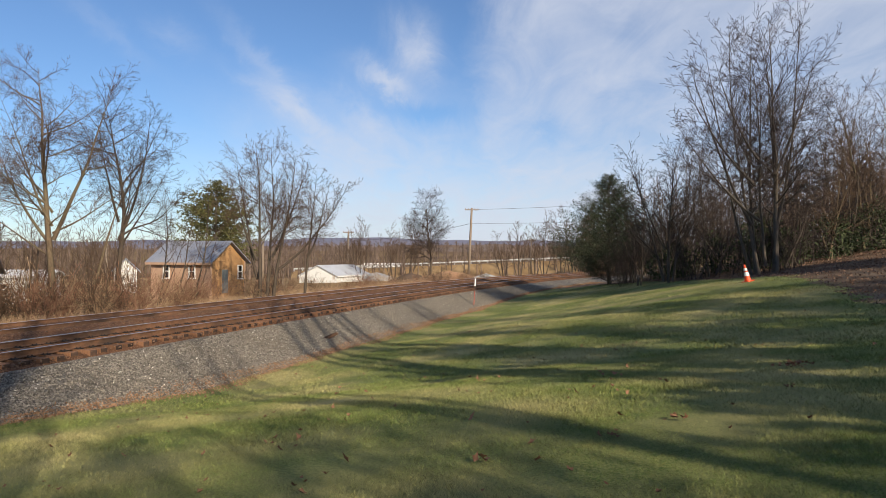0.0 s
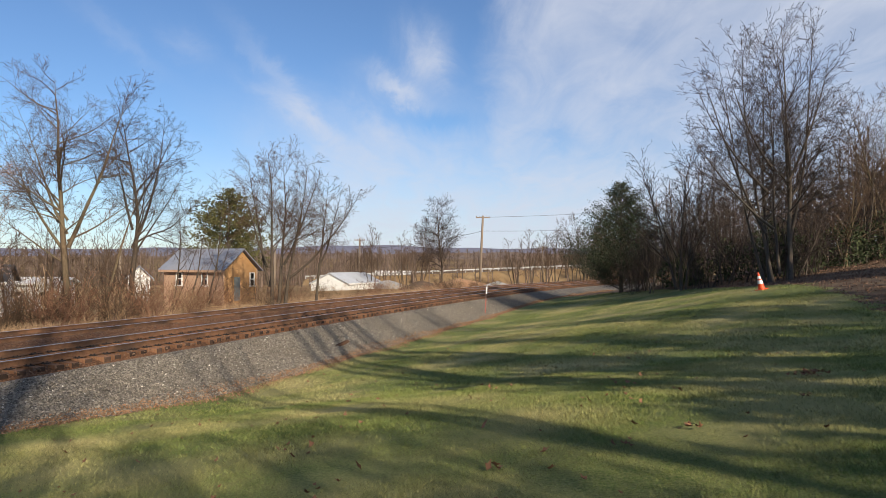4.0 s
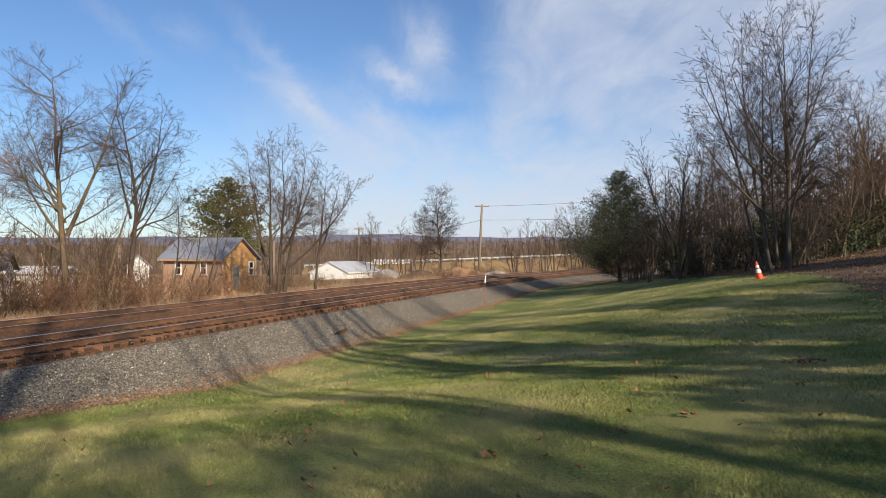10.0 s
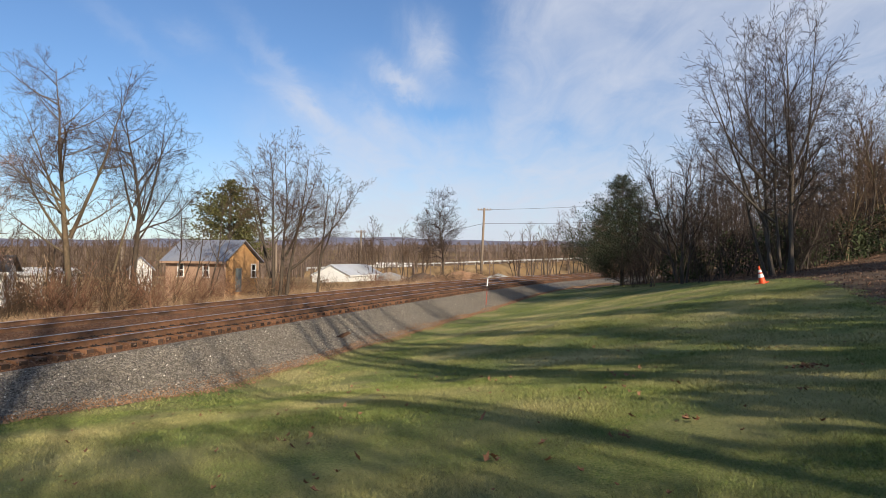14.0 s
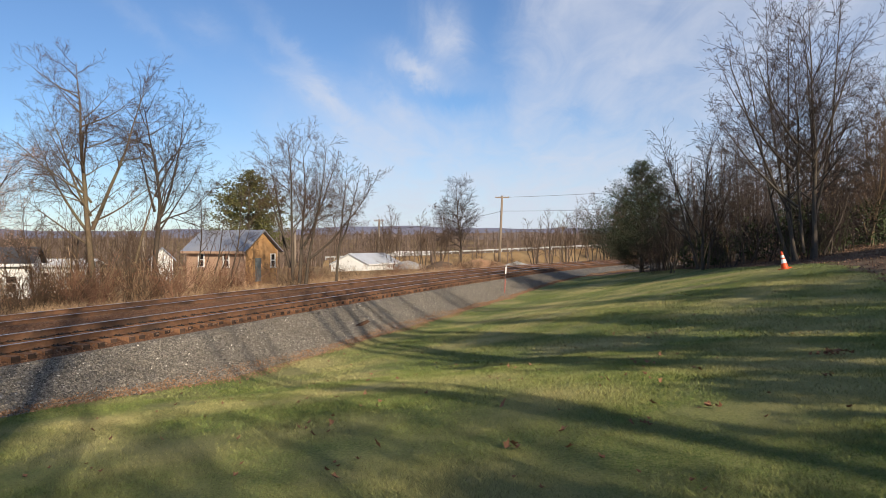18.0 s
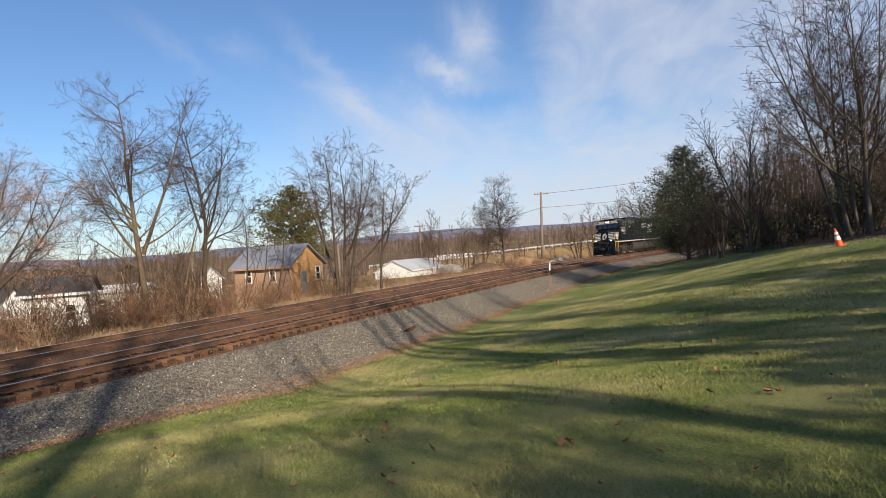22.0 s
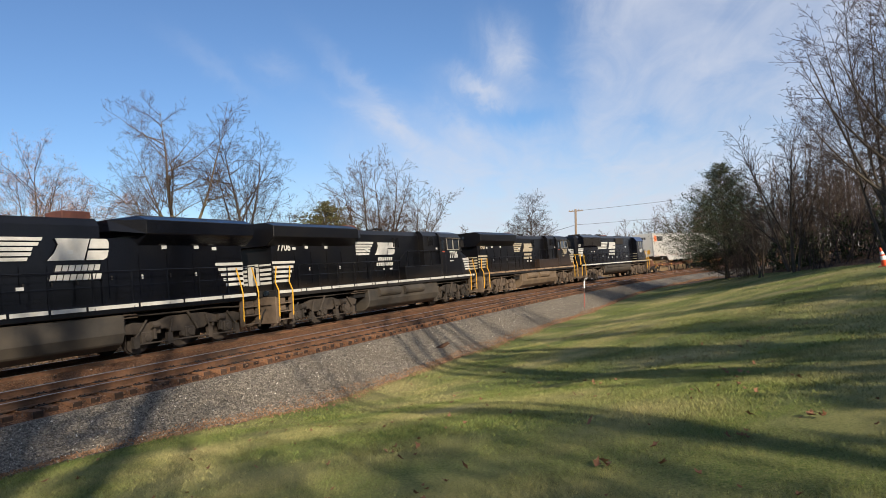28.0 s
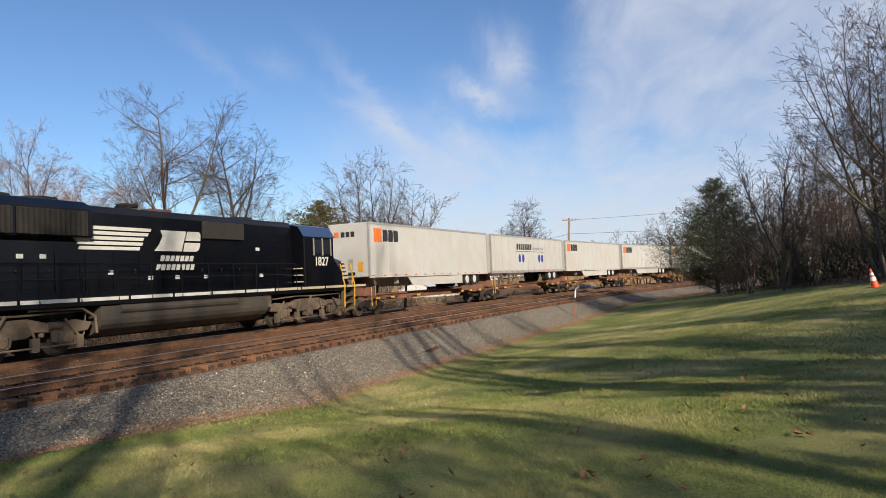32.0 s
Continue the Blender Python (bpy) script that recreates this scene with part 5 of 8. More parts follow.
def build_scrap():
    # a broken length of old tie lying on the ballast slope
    at = Matrix.Translation((-4.48, 27.22, -1.50)) @ Matrix.Rotation(radians(52), 4, "Z") @ Matrix.Rotation(radians(-16), 4, "Y")
    m = Mesh().add([(-0.42, -0.07, -0.05), (0.36, -0.09, -0.05), (0.44, 0.05, -0.05), (-0.36, 0.08, -0.05), (-0.40, -0.05, 0.05), (0.28, -0.07, 0.07), (0.38, 0.04, 0.03), (-0.30, 0.06, 0.06), (0.0, -0.02, 0.085)], [(0, 3, 2, 1), (0, 1, 5, 4), (1, 2, 6, 5), (2, 3, 7, 6), (3, 0, 4, 7), (4, 5, 8), (5, 6, 8), (6, 7, 8), (7, 4, 8)])
    thing("wood_scrap", m, TIE_END, "dark splintered piece of old tie on the ballast", "wood scrap", at=at)


build_scrap()


# ---- grass, leaves, stones, brush ----
BLADE = mat("grass_blade", (0.105, 0.168, 0.040), (0.255, 0.250, 0.082), scale=7.0, rough=0.8, bump=0, c3=(0.38, 0.335, 0.145), big=0.33, spec=0.12, island=0.55)
WEED = mat("dry_stalks", (0.46, 0.330, 0.195), (0.28, 0.185, 0.110), scale=0.5, rough=0.9, bump=0, c3=(0.36, 0.225, 0.145), big=0.12, spec=0.1, island=0.4)
REDWEED = mat("red_brown_stalks", (0.27, 0.145, 0.092), (0.15, 0.085, 0.056), scale=0.7, rough=0.9, bump=0, spec=0.1, island=0.35)
DEADLEAF = mat("dead_leaf", (0.27, 0.135, 0.075), (0.18, 0.09, 0.05), scale=9, rough=0.8, bump=0.1, spec=0.2, island=0.35)


def blades(name, x, y, z, height, width, lean, rng, material):
    n = len(x)
    a = rng.rand(n) * 6.283
    b = rng.rand(n) * 6.283
    base = np.stack([x, y, z - 0.01], 1)
    side = np.stack([np.cos(a), np.sin(a), np.zeros(n)], 1) * (width * 0.5)[:, None]
    tip = base + np.stack([np.cos(b) * lean, np.sin(b) * lean, np.ones(n)], 1) * height[:, None]
    v = np.stack([base - side, base + side, tip], 1).reshape(-1, 3)
    return fast_mesh(name, v, np.arange(3 * n).reshape(n, 3), material, 3)


def build_grass():
    rng = np.random.RandomState(2)
    sets = []
    for r0, r1, per, h, w in ((3.4, 8, 6200, 0.034, 0.0060), (8, 15, 2200, 0.038, 0.010), (15, 28, 480, 0.050, 0.022), (28, 66, 105, 0.045, 0.030)):
        n = int(per * math.radians(92) / 2 * (r1 * r1 - r0 * r0))
        r = np.sqrt(rng.uniform(r0 * r0, r1 * r1, n))
        a = np.radians(rng.uniform(-50, 42, n))
        x, y = np.sin(a) * r, np.cos(a) * r
        s, d = line_coords(x, y)
        ok = (d > 4.45 + 0.25 * np.sin(s * 1.7)) & (wood_edge(x, y) < 0.2 * rng.normal(0, 1, n))
        ok &= rng.rand(n) < 0.55 + 0.45 * (wave(x, y, 1.1, 31) > -0.35)
        x, y = x[ok], y[ok]
        m = len(x)
        tuft = 1 + 0.35 * wave(x, y, 2.1, 33)
        sets.append((x, y, h * rng.uniform(0.5, 1.3, m) * tuft, w * rng.uniform(0.6, 1.4, m)))
    x, y, h, w = (np.concatenate([q[i] for q in sets]) for i in range(4))
    me = blades("grass", x, y, ground_z(x, y), h, w, rng.uniform(0.3, 1.8, len(x)), rng, BLADE)
    tagged(new("grass", me), "short autumn lawn grass, green with straw patches", "grass", kind="stuff")


build_grass()


def curled_leaves(rng, centres, lo, hi, material):
    """Lobed leaves, cupped and tipped, six triangles each round a low middle."""
    n = len(centres)
    a = rng.rand(n, 1) * 6.283 + np.arange(8)[None] * 0.7854
    r = rng.uniform(lo, hi, (n, 1)) * np.array([[1.25, 0.55, 0.9, 0.5, 1.0, 0.5, 0.9, 0.55]]) * rng.uniform(0.8, 1.2, (n, 8))
    tip = rng.normal(0, 0.35, (n, 2))
    x, y = np.cos(a) * r, np.sin(a) * r
    z = r * rng.uniform(0.1, 0.75, (n, 8)) + x * tip[:, :1] + y * tip[:, 1:]
    rim = np.stack([x, y, z], -1) + centres[:, None]
    v = np.concatenate([centres[:, None] - np.array([0, 0, 0.006]), rim], 1).reshape(-1, 3)
    k = np.arange(8)
    f = np.stack([np.zeros(8, int), 1 + k, 1 + (k + 1) % 8], 1)[None] + (np.arange(n) * 9)[:, None, None]
    return fast_mesh("leaves", v, f.reshape(-1, 3), material, 3)


def build_fallen_leaves():
    rng = np.random.RandomState(6)
    pts = []
    for k in range(520):
        r, a = math.sqrt(rng.uniform(9, 900)), radians(rng.uniform(-46, 38))
        pts.append((math.sin(a) * r, math.cos(a) * r))
    for cx, cy, n, sp in ((5.15, 10.1, 46, 0.13), (2.35, 6.9, 7, 0.07), (1.6, 6.6, 5, 0.06), (4.1, 8.1, 4, 0.12), (-1.2, 6.1, 4, 0.12), (0.4, 6.2, 4, 0.15), (2.2, 9.5, 4, 0.15), (3.1, 11.6, 5, 0.3), (-2.0, 7.8, 4, 0.2), (1.0, 12.6, 4, 0.25), (5.6, 7.8, 5, 0.3)):
        pts += [(cx + rng.normal(0, sp), cy + rng.normal(0, sp)) for _ in range(n)]
    P = np.array(pts)
    s, d = line_coords(P[:, 0], P[:, 1])
    P = P[d > 3.6]
    z = ground_z(P[:, 0], P[:, 1]) + 0.035
    pile = np.hypot(P[:, 0] - 5.15, P[:, 1] - 10.1)
    z = z + np.where(pile < 0.5, (0.5 - pile) * 0.16 * rng.rand(len(z)), 0)
    c = np.stack([P[:, 0], P[:, 1], z], 1)
    tagged(new("fallen_leaves", curled_leaves(rng, c, 0.022, 0.046, DEADLEAF)), "scattered curled brown leaves on the lawn", "leaves", kind="stuff")
    # the fringe at the foot of the bank
    n = 34000
    s = rng.uniform(-24, 70, n)
    patchy = np.clip(0.5 + 0.9 * wave(s, s * 0.3, 0.9, 61), 0.05, 1.6)
    o = 4.30 + rng.normal(0, 0.11, n) + 0.75 * patchy ** 1.5 * (rng.rand(n) - 0.40)
    x, y, a = line_at(s, -o)
    z = np.where(o > 4.3, ground_z(x, y), bank_z(s, (o - 1.75) / 2.6)) + rng.uniform(0.02, 0.06, n)
    tagged(new("fringe_leaves", leaf_cards(rng, np.stack([x, y, z], 1), 0.010, 0.036, mat("fringe_leaf", (0.36, 0.21, 0.12), (0.24, 0.14, 0.085), scale=3, rough=0.9, bump=0, spec=0.1, island=0.4))), "drift of dead leaves along the ballast foot", "leaves", kind="stuff")
    # litter and brushwood at the mouth of the woodland track
    n = 30000
    x, y = rng.uniform(11, 36, n), rng.uniform(18, 48, n)
    ok = wood_edge(x, y) > -0.25
    x, y = x[ok], y[ok]
    tagged(new("wood_litter", leaf_cards(rng, np.stack([x, y, ground_z(x, y) + 0.03], 1), 0.02, 0.06, mat("pale_litter", (0.22, 0.13, 0.085), (0.12, 0.07, 0.048), rough=0.9, bump=0, island=0.45))), "dead leaves and chips on the wood floor", "leaves", kind="stuff")


build_fallen_leaves()


def build_stones():
    rng = np.random.RandomState(3)
    octa = np.array([(1, 0, 0), (-1, 0, 0), (0, 1, 0), (0, -1, 0), (0, 0, 1), (0, 0, -1)], float)
    tri = np.array([(0, 2, 4), (2, 1, 4), (1, 3, 4), (3, 0, 4), (2, 0, 5), (1, 2, 5), (3, 1, 5), (0, 3, 5)])

    def heap(n, s, o, z, lo, hi, name, material, label):
        x, y, a = line_at(s, -o)
        size = rng.uniform(lo, hi, (n, 1, 1)) * rng.uniform(0.6, 1.3, (n, 1, 3))
        jit = octa[None] * size + rng.normal(0, 0.25, (n, 6, 3)) * size
        ang = rng.rand(n) * 6.283
        c, sn = np.cos(ang)[:, None], np.sin(ang)[:, None]
        v = np.stack([jit[..., 0] * c - jit[..., 1] * sn, jit[..., 0] * sn + jit[..., 1] * c, jit[..., 2]], -1) + np.stack([x, y, z], 1)[:, None, :]
        f = (tri[None] + (np.arange(n) * 6)[:, None, None]).reshape(-1, 3)
        tagged(new(name, fast_mesh(name, v.reshape(-1, 3), f, material, 3)), label, "ballast stones", kind="stuff")

    n = 52000
    s = -24 + 74 * rng.rand(n) ** 1.7
    fr = rng.rand(n)
    heap(n, s, 1.75 + 2.6 * fr, bank_z(s, fr) + 0.006, 0.012, 0.033, "bank_stones", STONE, "loose grey crushed stones on the bank")
    n = 900
    s = -24 + 60 * rng.rand(n) ** 1.4
    fr = rng.rand(n)
    heap(n, s, 1.75 + 2.55 * fr, bank_z(s, fr) + 0.02, 0.012, 0.030, "pale_stones", mat("pale_stone", (0.66, 0.62, 0.55), (0.50, 0.46, 0.40), scale=9, rough=0.9, bump=0.2, island=0.3), "pale stones scattered on the bank")
    e = CANT / 1.5
    n = 15000
    s = -24 + 64 * rng.rand(n) ** 1.4
    o = -rng.uniform(-1.5, TRACK_GAP + 1.7, n)
    z = BED_Z - o * e * 0.8 + 0.0
    z = z - 0.08 * ((o < -1.7) & (o > -3.1))
    heap(n, s, o, z, 0.014, 0.034, "bed_stones", mat("stained_stone", (0.21, 0.135, 0.092), (0.12, 0.076, 0.052), scale=9, rough=0.9, bump=0.2, island=0.45), "rust-dusted stones between the ties")


build_stones()


def build_brush():
    rng = np.random.RandomState(12)
    n = 90000
    s = rng.uniform(-34, 78, n)
    o = TRACK_GAP + 5.2 + rng.exponential(3.6, n)
    x, y, a = line_at(s, o)
    patch = wave(x, y, 0.45, 41)
    ok = (rng.rand(n) < 0.45 + 0.4 * patch) & ((o > TRACK_GAP + 6.4 + 0.8 * wave(x, y, 0.6, 42)) | (rng.rand(n) < 0.25))
    ok &= (o > TRACK_GAP + 8.6 + 0.5 * wave(x, y, 0.8, 43)) | (s > -9) | (rng.rand(n) < 0.06)
    x, y, o, patch = x[ok], y[ok], o[ok], patch[ok]
    h = rng.uniform(0.25, 1.05, len(x)) * (0.6 + 0.4 * np.clip(patch, 0, 1.5)) * (0.55 + 0.45 * smoothstep(TRACK_GAP + 5, TRACK_GAP + 9, o))
    me = blades("dry_weeds", x, y, ground_z(x, y), h, rng.uniform(0.010, 0.032, len(x)), rng.uniform(0.2, 1.0, len(x)), rng, WEED)
    tagged(new("dry_weeds", me), "tan dead weeds and grass beyond the line", "weeds", kind="stuff")
    base = []
    for i in range(4):
        rr = np.random.RandomState(90 + i)
        stems = [((rr.normal(0, 0.25), rr.normal(0, 0.25), 0), (rr.normal(0, 0.6), rr.normal(0, 0.6), 1), rr.uniform(1.3, 2.5), 0.02) for _ in range(15)]
        base.append(bare_tree("shrub", (0, 0, -40 - 9 * i), stems, [(2.0, 0.45, 44, 0.2), (1.8, 0.55, 46, 0.1)], 95 + i, TWIG_TAN, (REDWEED, TWIG_TAN, WEED, REDWEED)[i], "leafless twiggy brown shrub in the brush", thin=0.019, group="shrubs beyond the line"))
    k = 0
    spots = []
    for o, s0, s1, n in ((9.5, -26, 4, 20), (13, -26, 8, 26), (10.5, 4, 26, 22)):
        spots += [(rng.uniform(s0, s1), TRACK_GAP + o + rng.uniform(-1, 1.5), rng.uniform(0.9, 1.35)) for _ in range(n)]
    spots += [(rng.uniform(9, 18), TRACK_GAP + rng.uniform(9.5, 13), rng.uniform(1.1, 1.4)) for _ in range(10)]
    while len(spots) < 222:
        s, o = rng.uniform(-32, 76), TRACK_GAP + 7.6 + rng.exponential(4.5)
        if o < TRACK_GAP + 22:
            spots.append((s, o, rng.uniform(0.6, 1.12) * (1.35 - 0.5 * float(smoothstep(12, 34, s)))))
    for s, o, sc in spots:
        x, y, a = line_at(s, o)
        m = Matrix.Translation(spot(float(x), float(y), 0.05)) @ Matrix.Rotation(rng.rand() * 6.28, 4, "Z") @ Matrix.Scale(sc, 4)
        if k < 4:
            base[k].matrix_world = m
        else:
            c = copy_thing(base[k % 4], m)
            c.scale = (sc,) * 3
        k += 1
    # dark thicket under the wood's edge
    wood = []
    for i in range(3):
        rr = np.random.RandomState(110 + i)
        stems = [((rr.normal(0, 0.5), rr.normal(0, 0.5), 0), (rr.normal(0, 0.4), rr.normal(0, 0.4), 1), rr.uniform(1.6, 3.4), 0.02) for _ in range(20)]
        wood.append(bare_tree("thicket", (0, 0, -80 - 9 * i), stems, [(2.2, 0.42, 42, 0.15), (2.8, 0.5, 42, 0.1)], 115 + i, BARK_DARK, TWIG_DARK, "dark tangled undergrowth at the wood's edge", thin=0.016, group="thickets at the wood's edge"))
    spots = [(14.6, 40.0), (16.8, 37.2), (18.2, 36.4), (16.5, 46), (14.5, 53), (17.5, 51), (20.5, 40.5), (22.5, 42.5), (24.5, 43.5), (27, 45.5), (30, 47.5), (33, 49), (19.5, 43), (22, 44), (25, 46), (28.5, 48), (17.5, 56), (20.5, 50), (23, 53), (35.5, 50), (19.6, 38.6), (13.0, 50)]
    for k, (x, y) in enumerate(spots):
        sc = rng.uniform(0.8, 1.35)
        m = Matrix.Translation(spot(x, y, 0.05)) @ Matrix.Rotation(rng.rand() * 6.28, 4, "Z") @ Matrix.Scale(sc, 4)
        if k < 3:
            wood[k].matrix_world = m
        else:
            c = copy_thing(wood[k % 3], m)
            c.scale = (sc,) * 3
    # evergreen honeysuckle and holly low in the wood
    LOWGREEN = mat("dull_evergreen", (0.040, 0.058, 0.026), (0.060, 0.068, 0.032), scale=2, rough=0.85, bump=0, spec=0.2, island=0.35)
    for i, (x, y, w, h) in enumerate([(23.6, 41.8, 4.2, 2.6), (27.6, 44.0, 5.5, 3.0), (32.0, 46.5, 5, 3.0), (18.6, 40.2, 3, 3.2), (15.6, 45.5, 2.4, 2.2), (20.4, 40.6, 3.0, 2.2), (36, 49, 5, 3.2), (15.4, 48.0, 2.6, 2.0), (17.4, 50.5, 2.8, 2.4), (17.0, 42.6, 2.6, 2.4)]):
        r2 = np.random.RandomState(300 + i)
        n = int(1500 * w * h / 9)
        u = r2.normal(0, 1, (n, 3))
        u /= np.linalg.norm(u, axis=1)[:, None]
        u *= r2.uniform(0.55, 1.05, (n, 1)) * (1 + 0.25 * np.sin(u[:, 0:1] * 5 + i) * np.cos(u[:, 1:2] * 4))
        c = u * np.array([w / 2, w / 2.6, h * 0.62]) + np.array([0, 0, h * 0.45])
        c = c[c[:, 2] > 0.02]
        b = empty("evergreen_shrub", Matrix.Translation(spot(x, y, 0.0)), label="dull green evergreen shrub in the shade", category="shrub", group="evergreen shrubs")
        part("foliage", leaf_cards(r2, c, 0.06, 0.13, LOWGREEN), None, b)
        for _ in range(6):
            v, f = tubes([(np.array([[0, 0, -0.1], [r2.normal(0, 0.2), r2.normal(0, 0.2), h * 0.5], [r2.normal(0, 0.6), r2.normal(0, 0.5), h * 0.85]]), np.array([0.03, 0.02, 0.008]))], 4)
            part("stem", fast_mesh("stem", v, f, BARK_DARK, 4), None, b)


build_brush()


# ---- the train on the far track ----
def train_pose(s, length, flip=False):
    """A vehicle whose middle is at s on the far track; +x points the way the train runs, or back if flipped."""
    x0, y0, _ = line_at(s - length * 0.3, TRACK_GAP)
    x1, y1, _ = line_at(s + length * 0.3, TRACK_GAP)
    mx, my = (x0 + x1) / 2, (y0 + y1) / 2
    m = Matrix.Translation((float(mx), float(my), RAIL_Z)) @ Matrix.Rotation(math.atan2(float(y0 - y1), float(x0 - x1)), 4, "Z") @ Matrix.Rotation(math.atan(CANT / 1.5), 4, "X")
    return m @ Matrix.Rotation(math.pi, 4, "Z") if flip else m


def front_s(t):
    """Where the leading coupler is on the line."""
    return -18.65 - 14.45 * (t - 28.0)


MOVERS = []
WHEELS = []

LOCO = mat("black_loco_paint", (0.0020, 0.0026, 0.0052), (0.0032, 0.0038, 0.0064), scale=2.5, rough=0.22, bump=0.02, c3=(0.0052, 0.0054, 0.0068), big=0.7, spec=0.32)
LOCO_DUSTY = mat("dusty_loco_paint", (0.0024, 0.0028, 0.0048), (0.0042, 0.0044, 0.0058), scale=2.5, rough=0.30, bump=0.03, c3=(0.0095, 0.0085, 0.008), big=0.5, spec=0.28, dust=(0.030, 0.022, 0.016, 1.5, 2.1))
LOCO_BROWN = mat("brown_dusted_loco_paint", (0.0024, 0.0026, 0.0042), (0.0044, 0.0044, 0.0052), scale=2.0, rough=0.36, bump=0.03, c3=(0.0060, 0.0055, 0.0055), big=0.5, spec=0.22, dust=(0.024, 0.0175, 0.013, 1.4, 2.7))
CAB_BROWN = mat("heavily_dusted_cab_paint", (0.0026, 0.0028, 0.0042), (0.0050, 0.0048, 0.0052), scale=2.0, rough=0.4, bump=0.03, c3=(0.008, 0.0068, 0.006), big=0.5, spec=0.22, dust=(0.056, 0.034, 0.022, 1.6, 2.9))
GRIME = mat("brake_dust_grime", (0.105, 0.076, 0.054), (0.042, 0.032, 0.025), scale=4, rough=0.9, bump=0.3, c3=(0.165, 0.120, 0.084), big=0.9)
GRIME_BLACK = mat("oily_truck_grime", (0.046, 0.038, 0.031), (0.018, 0.015, 0.013), scale=4, rough=0.85, bump=0.3, c3=(0.075, 0.058, 0.044), big=0.9)
GRIME_GREY = mat("grey_truck_grime", (0.110, 0.082, 0.060), (0.042, 0.033, 0.026), scale=4, rough=0.85, bump=0.3, c3=(0.17, 0.125, 0.088), big=0.9)
GRIME_DARK = mat("oily_underframe", (0.016, 0.014, 0.013), (0.009, 0.008, 0.008), scale=4, rough=0.85, bump=0.2)
TANKM = mat("dusty_fuel_tank", (0.050, 0.045, 0.038), (0.032, 0.029, 0.026), scale=2, rough=0.75, bump=0.06, c3=(0.078, 0.064, 0.048), big=0.7)
TANK_BROWN = mat("brown_dusted_fuel_tank", (0.150, 0.108, 0.070), (0.105, 0.076, 0.050), scale=2, rough=0.8, bump=0.06, c3=(0.19, 0.135, 0.085), big=0.7)
LIVERY = mat("livery_white", (0.60, 0.59, 0.55), (0.48, 0.465, 0.42), scale=3, rough=0.5, bump=0.02)
LIVERY_DIRTY = mat("soiled_livery_white", (0.47, 0.41, 0.30), (0.34, 0.28, 0.195), scale=3, rough=0.6, bump=0.02)
YELLOW = mat("handrail_yellow", (0.72, 0.40, 0.03), (0.58, 0.31, 0.03), scale=4, rough=0.5, bump=0.02)
REDLABEL = mat("red_label", (0.50, 0.09, 0.05), (0.42, 0.07, 0.04), rough=0.5, bump=0)
SILL_DUSTY = mat("dust_covered_stripe", (0.23, 0.14, 0.08), (0.11, 0.068, 0.042), scale=0.8, rough=0.8, bump=0.02, c3=(0.36, 0.27, 0.18), big=0.35)
FRAME = mat("dull_window_frame", (0.30, 0.27, 0.22), (0.22, 0.20, 0.165), rough=0.5, bump=0)
CABGLASS = mat("cab_glass", (0.018, 0.026, 0.036), (0.012, 0.018, 0.026), rough=0.08, bump=0, spec=0.7)
LAMPGLOW = mat("lit_headlight", (1.0, 0.9, 0.7), (1.0, 0.9, 0.7), rough=0.2, bump=0, glow=(1.0, 0.86, 0.6, 9.0))
STEEL = mat("worn_wheel_steel", (0.060, 0.049, 0.040), (0.034, 0.028, 0.024), scale=6, rough=0.7, bump=0.1)
GRILLE = mat("brown_grille", (0.030, 0.025, 0.021), (0.018, 0.015, 0.013), scale=5, rough=0.8, bump=0.1)
REDSTACK = mat("heat_browned_stack", (0.17, 0.065, 0.045), (0.11, 0.045, 0.035), scale=4, rough=0.8, bump=0.1)
DECALW = mat("white_lettering", (0.60, 0.60, 0.58), (0.50, 0.50, 0.48), rough=0.5, bump=0)


def slab(quad, y, out, t=0.006):
    """A thin flat plate from (x, z) corners on the side y; out is its outward sign."""
    m = Mesh()
    n = len(quad)
    v = [(x, y, z) for x, z in quad] + [(x, y + out * t, z) for x, z in quad]
    f = [tuple(range(n, 2 * n)), tuple(range(n))] + [(i, (i + 1) % n, n + (i + 1) % n, n + i) for i in range(n)]
    return m.add(v, f)


def lettering(text, size, parent, at, material, name="number"):
    cu = bpy.data.curves.new("number", "FONT")
    cu.body, cu.size, cu.align_x, cu.extrude, cu.offset = text, size, "CENTER", 0.003, 0.022 * size
    tmp = bpy.data.objects.new("number", cu)
    me = bpy.data.meshes.new_from_object(tmp)
    bpy.data.objects.remove(tmp)
    me.materials.clear()
    me.materials.append(material)
    return part(name, me, None, parent, at=at)


def side_face(x, y, z, sgn):
    """The pose of lettering that reads from outside on the side sgn."""
    return Matrix.Translation((x, y, z)) @ Matrix.Rotation(math.pi if sgn > 0 else 0, 4, "Z") @ Matrix.Rotation(math.pi / 2, 4, "X")


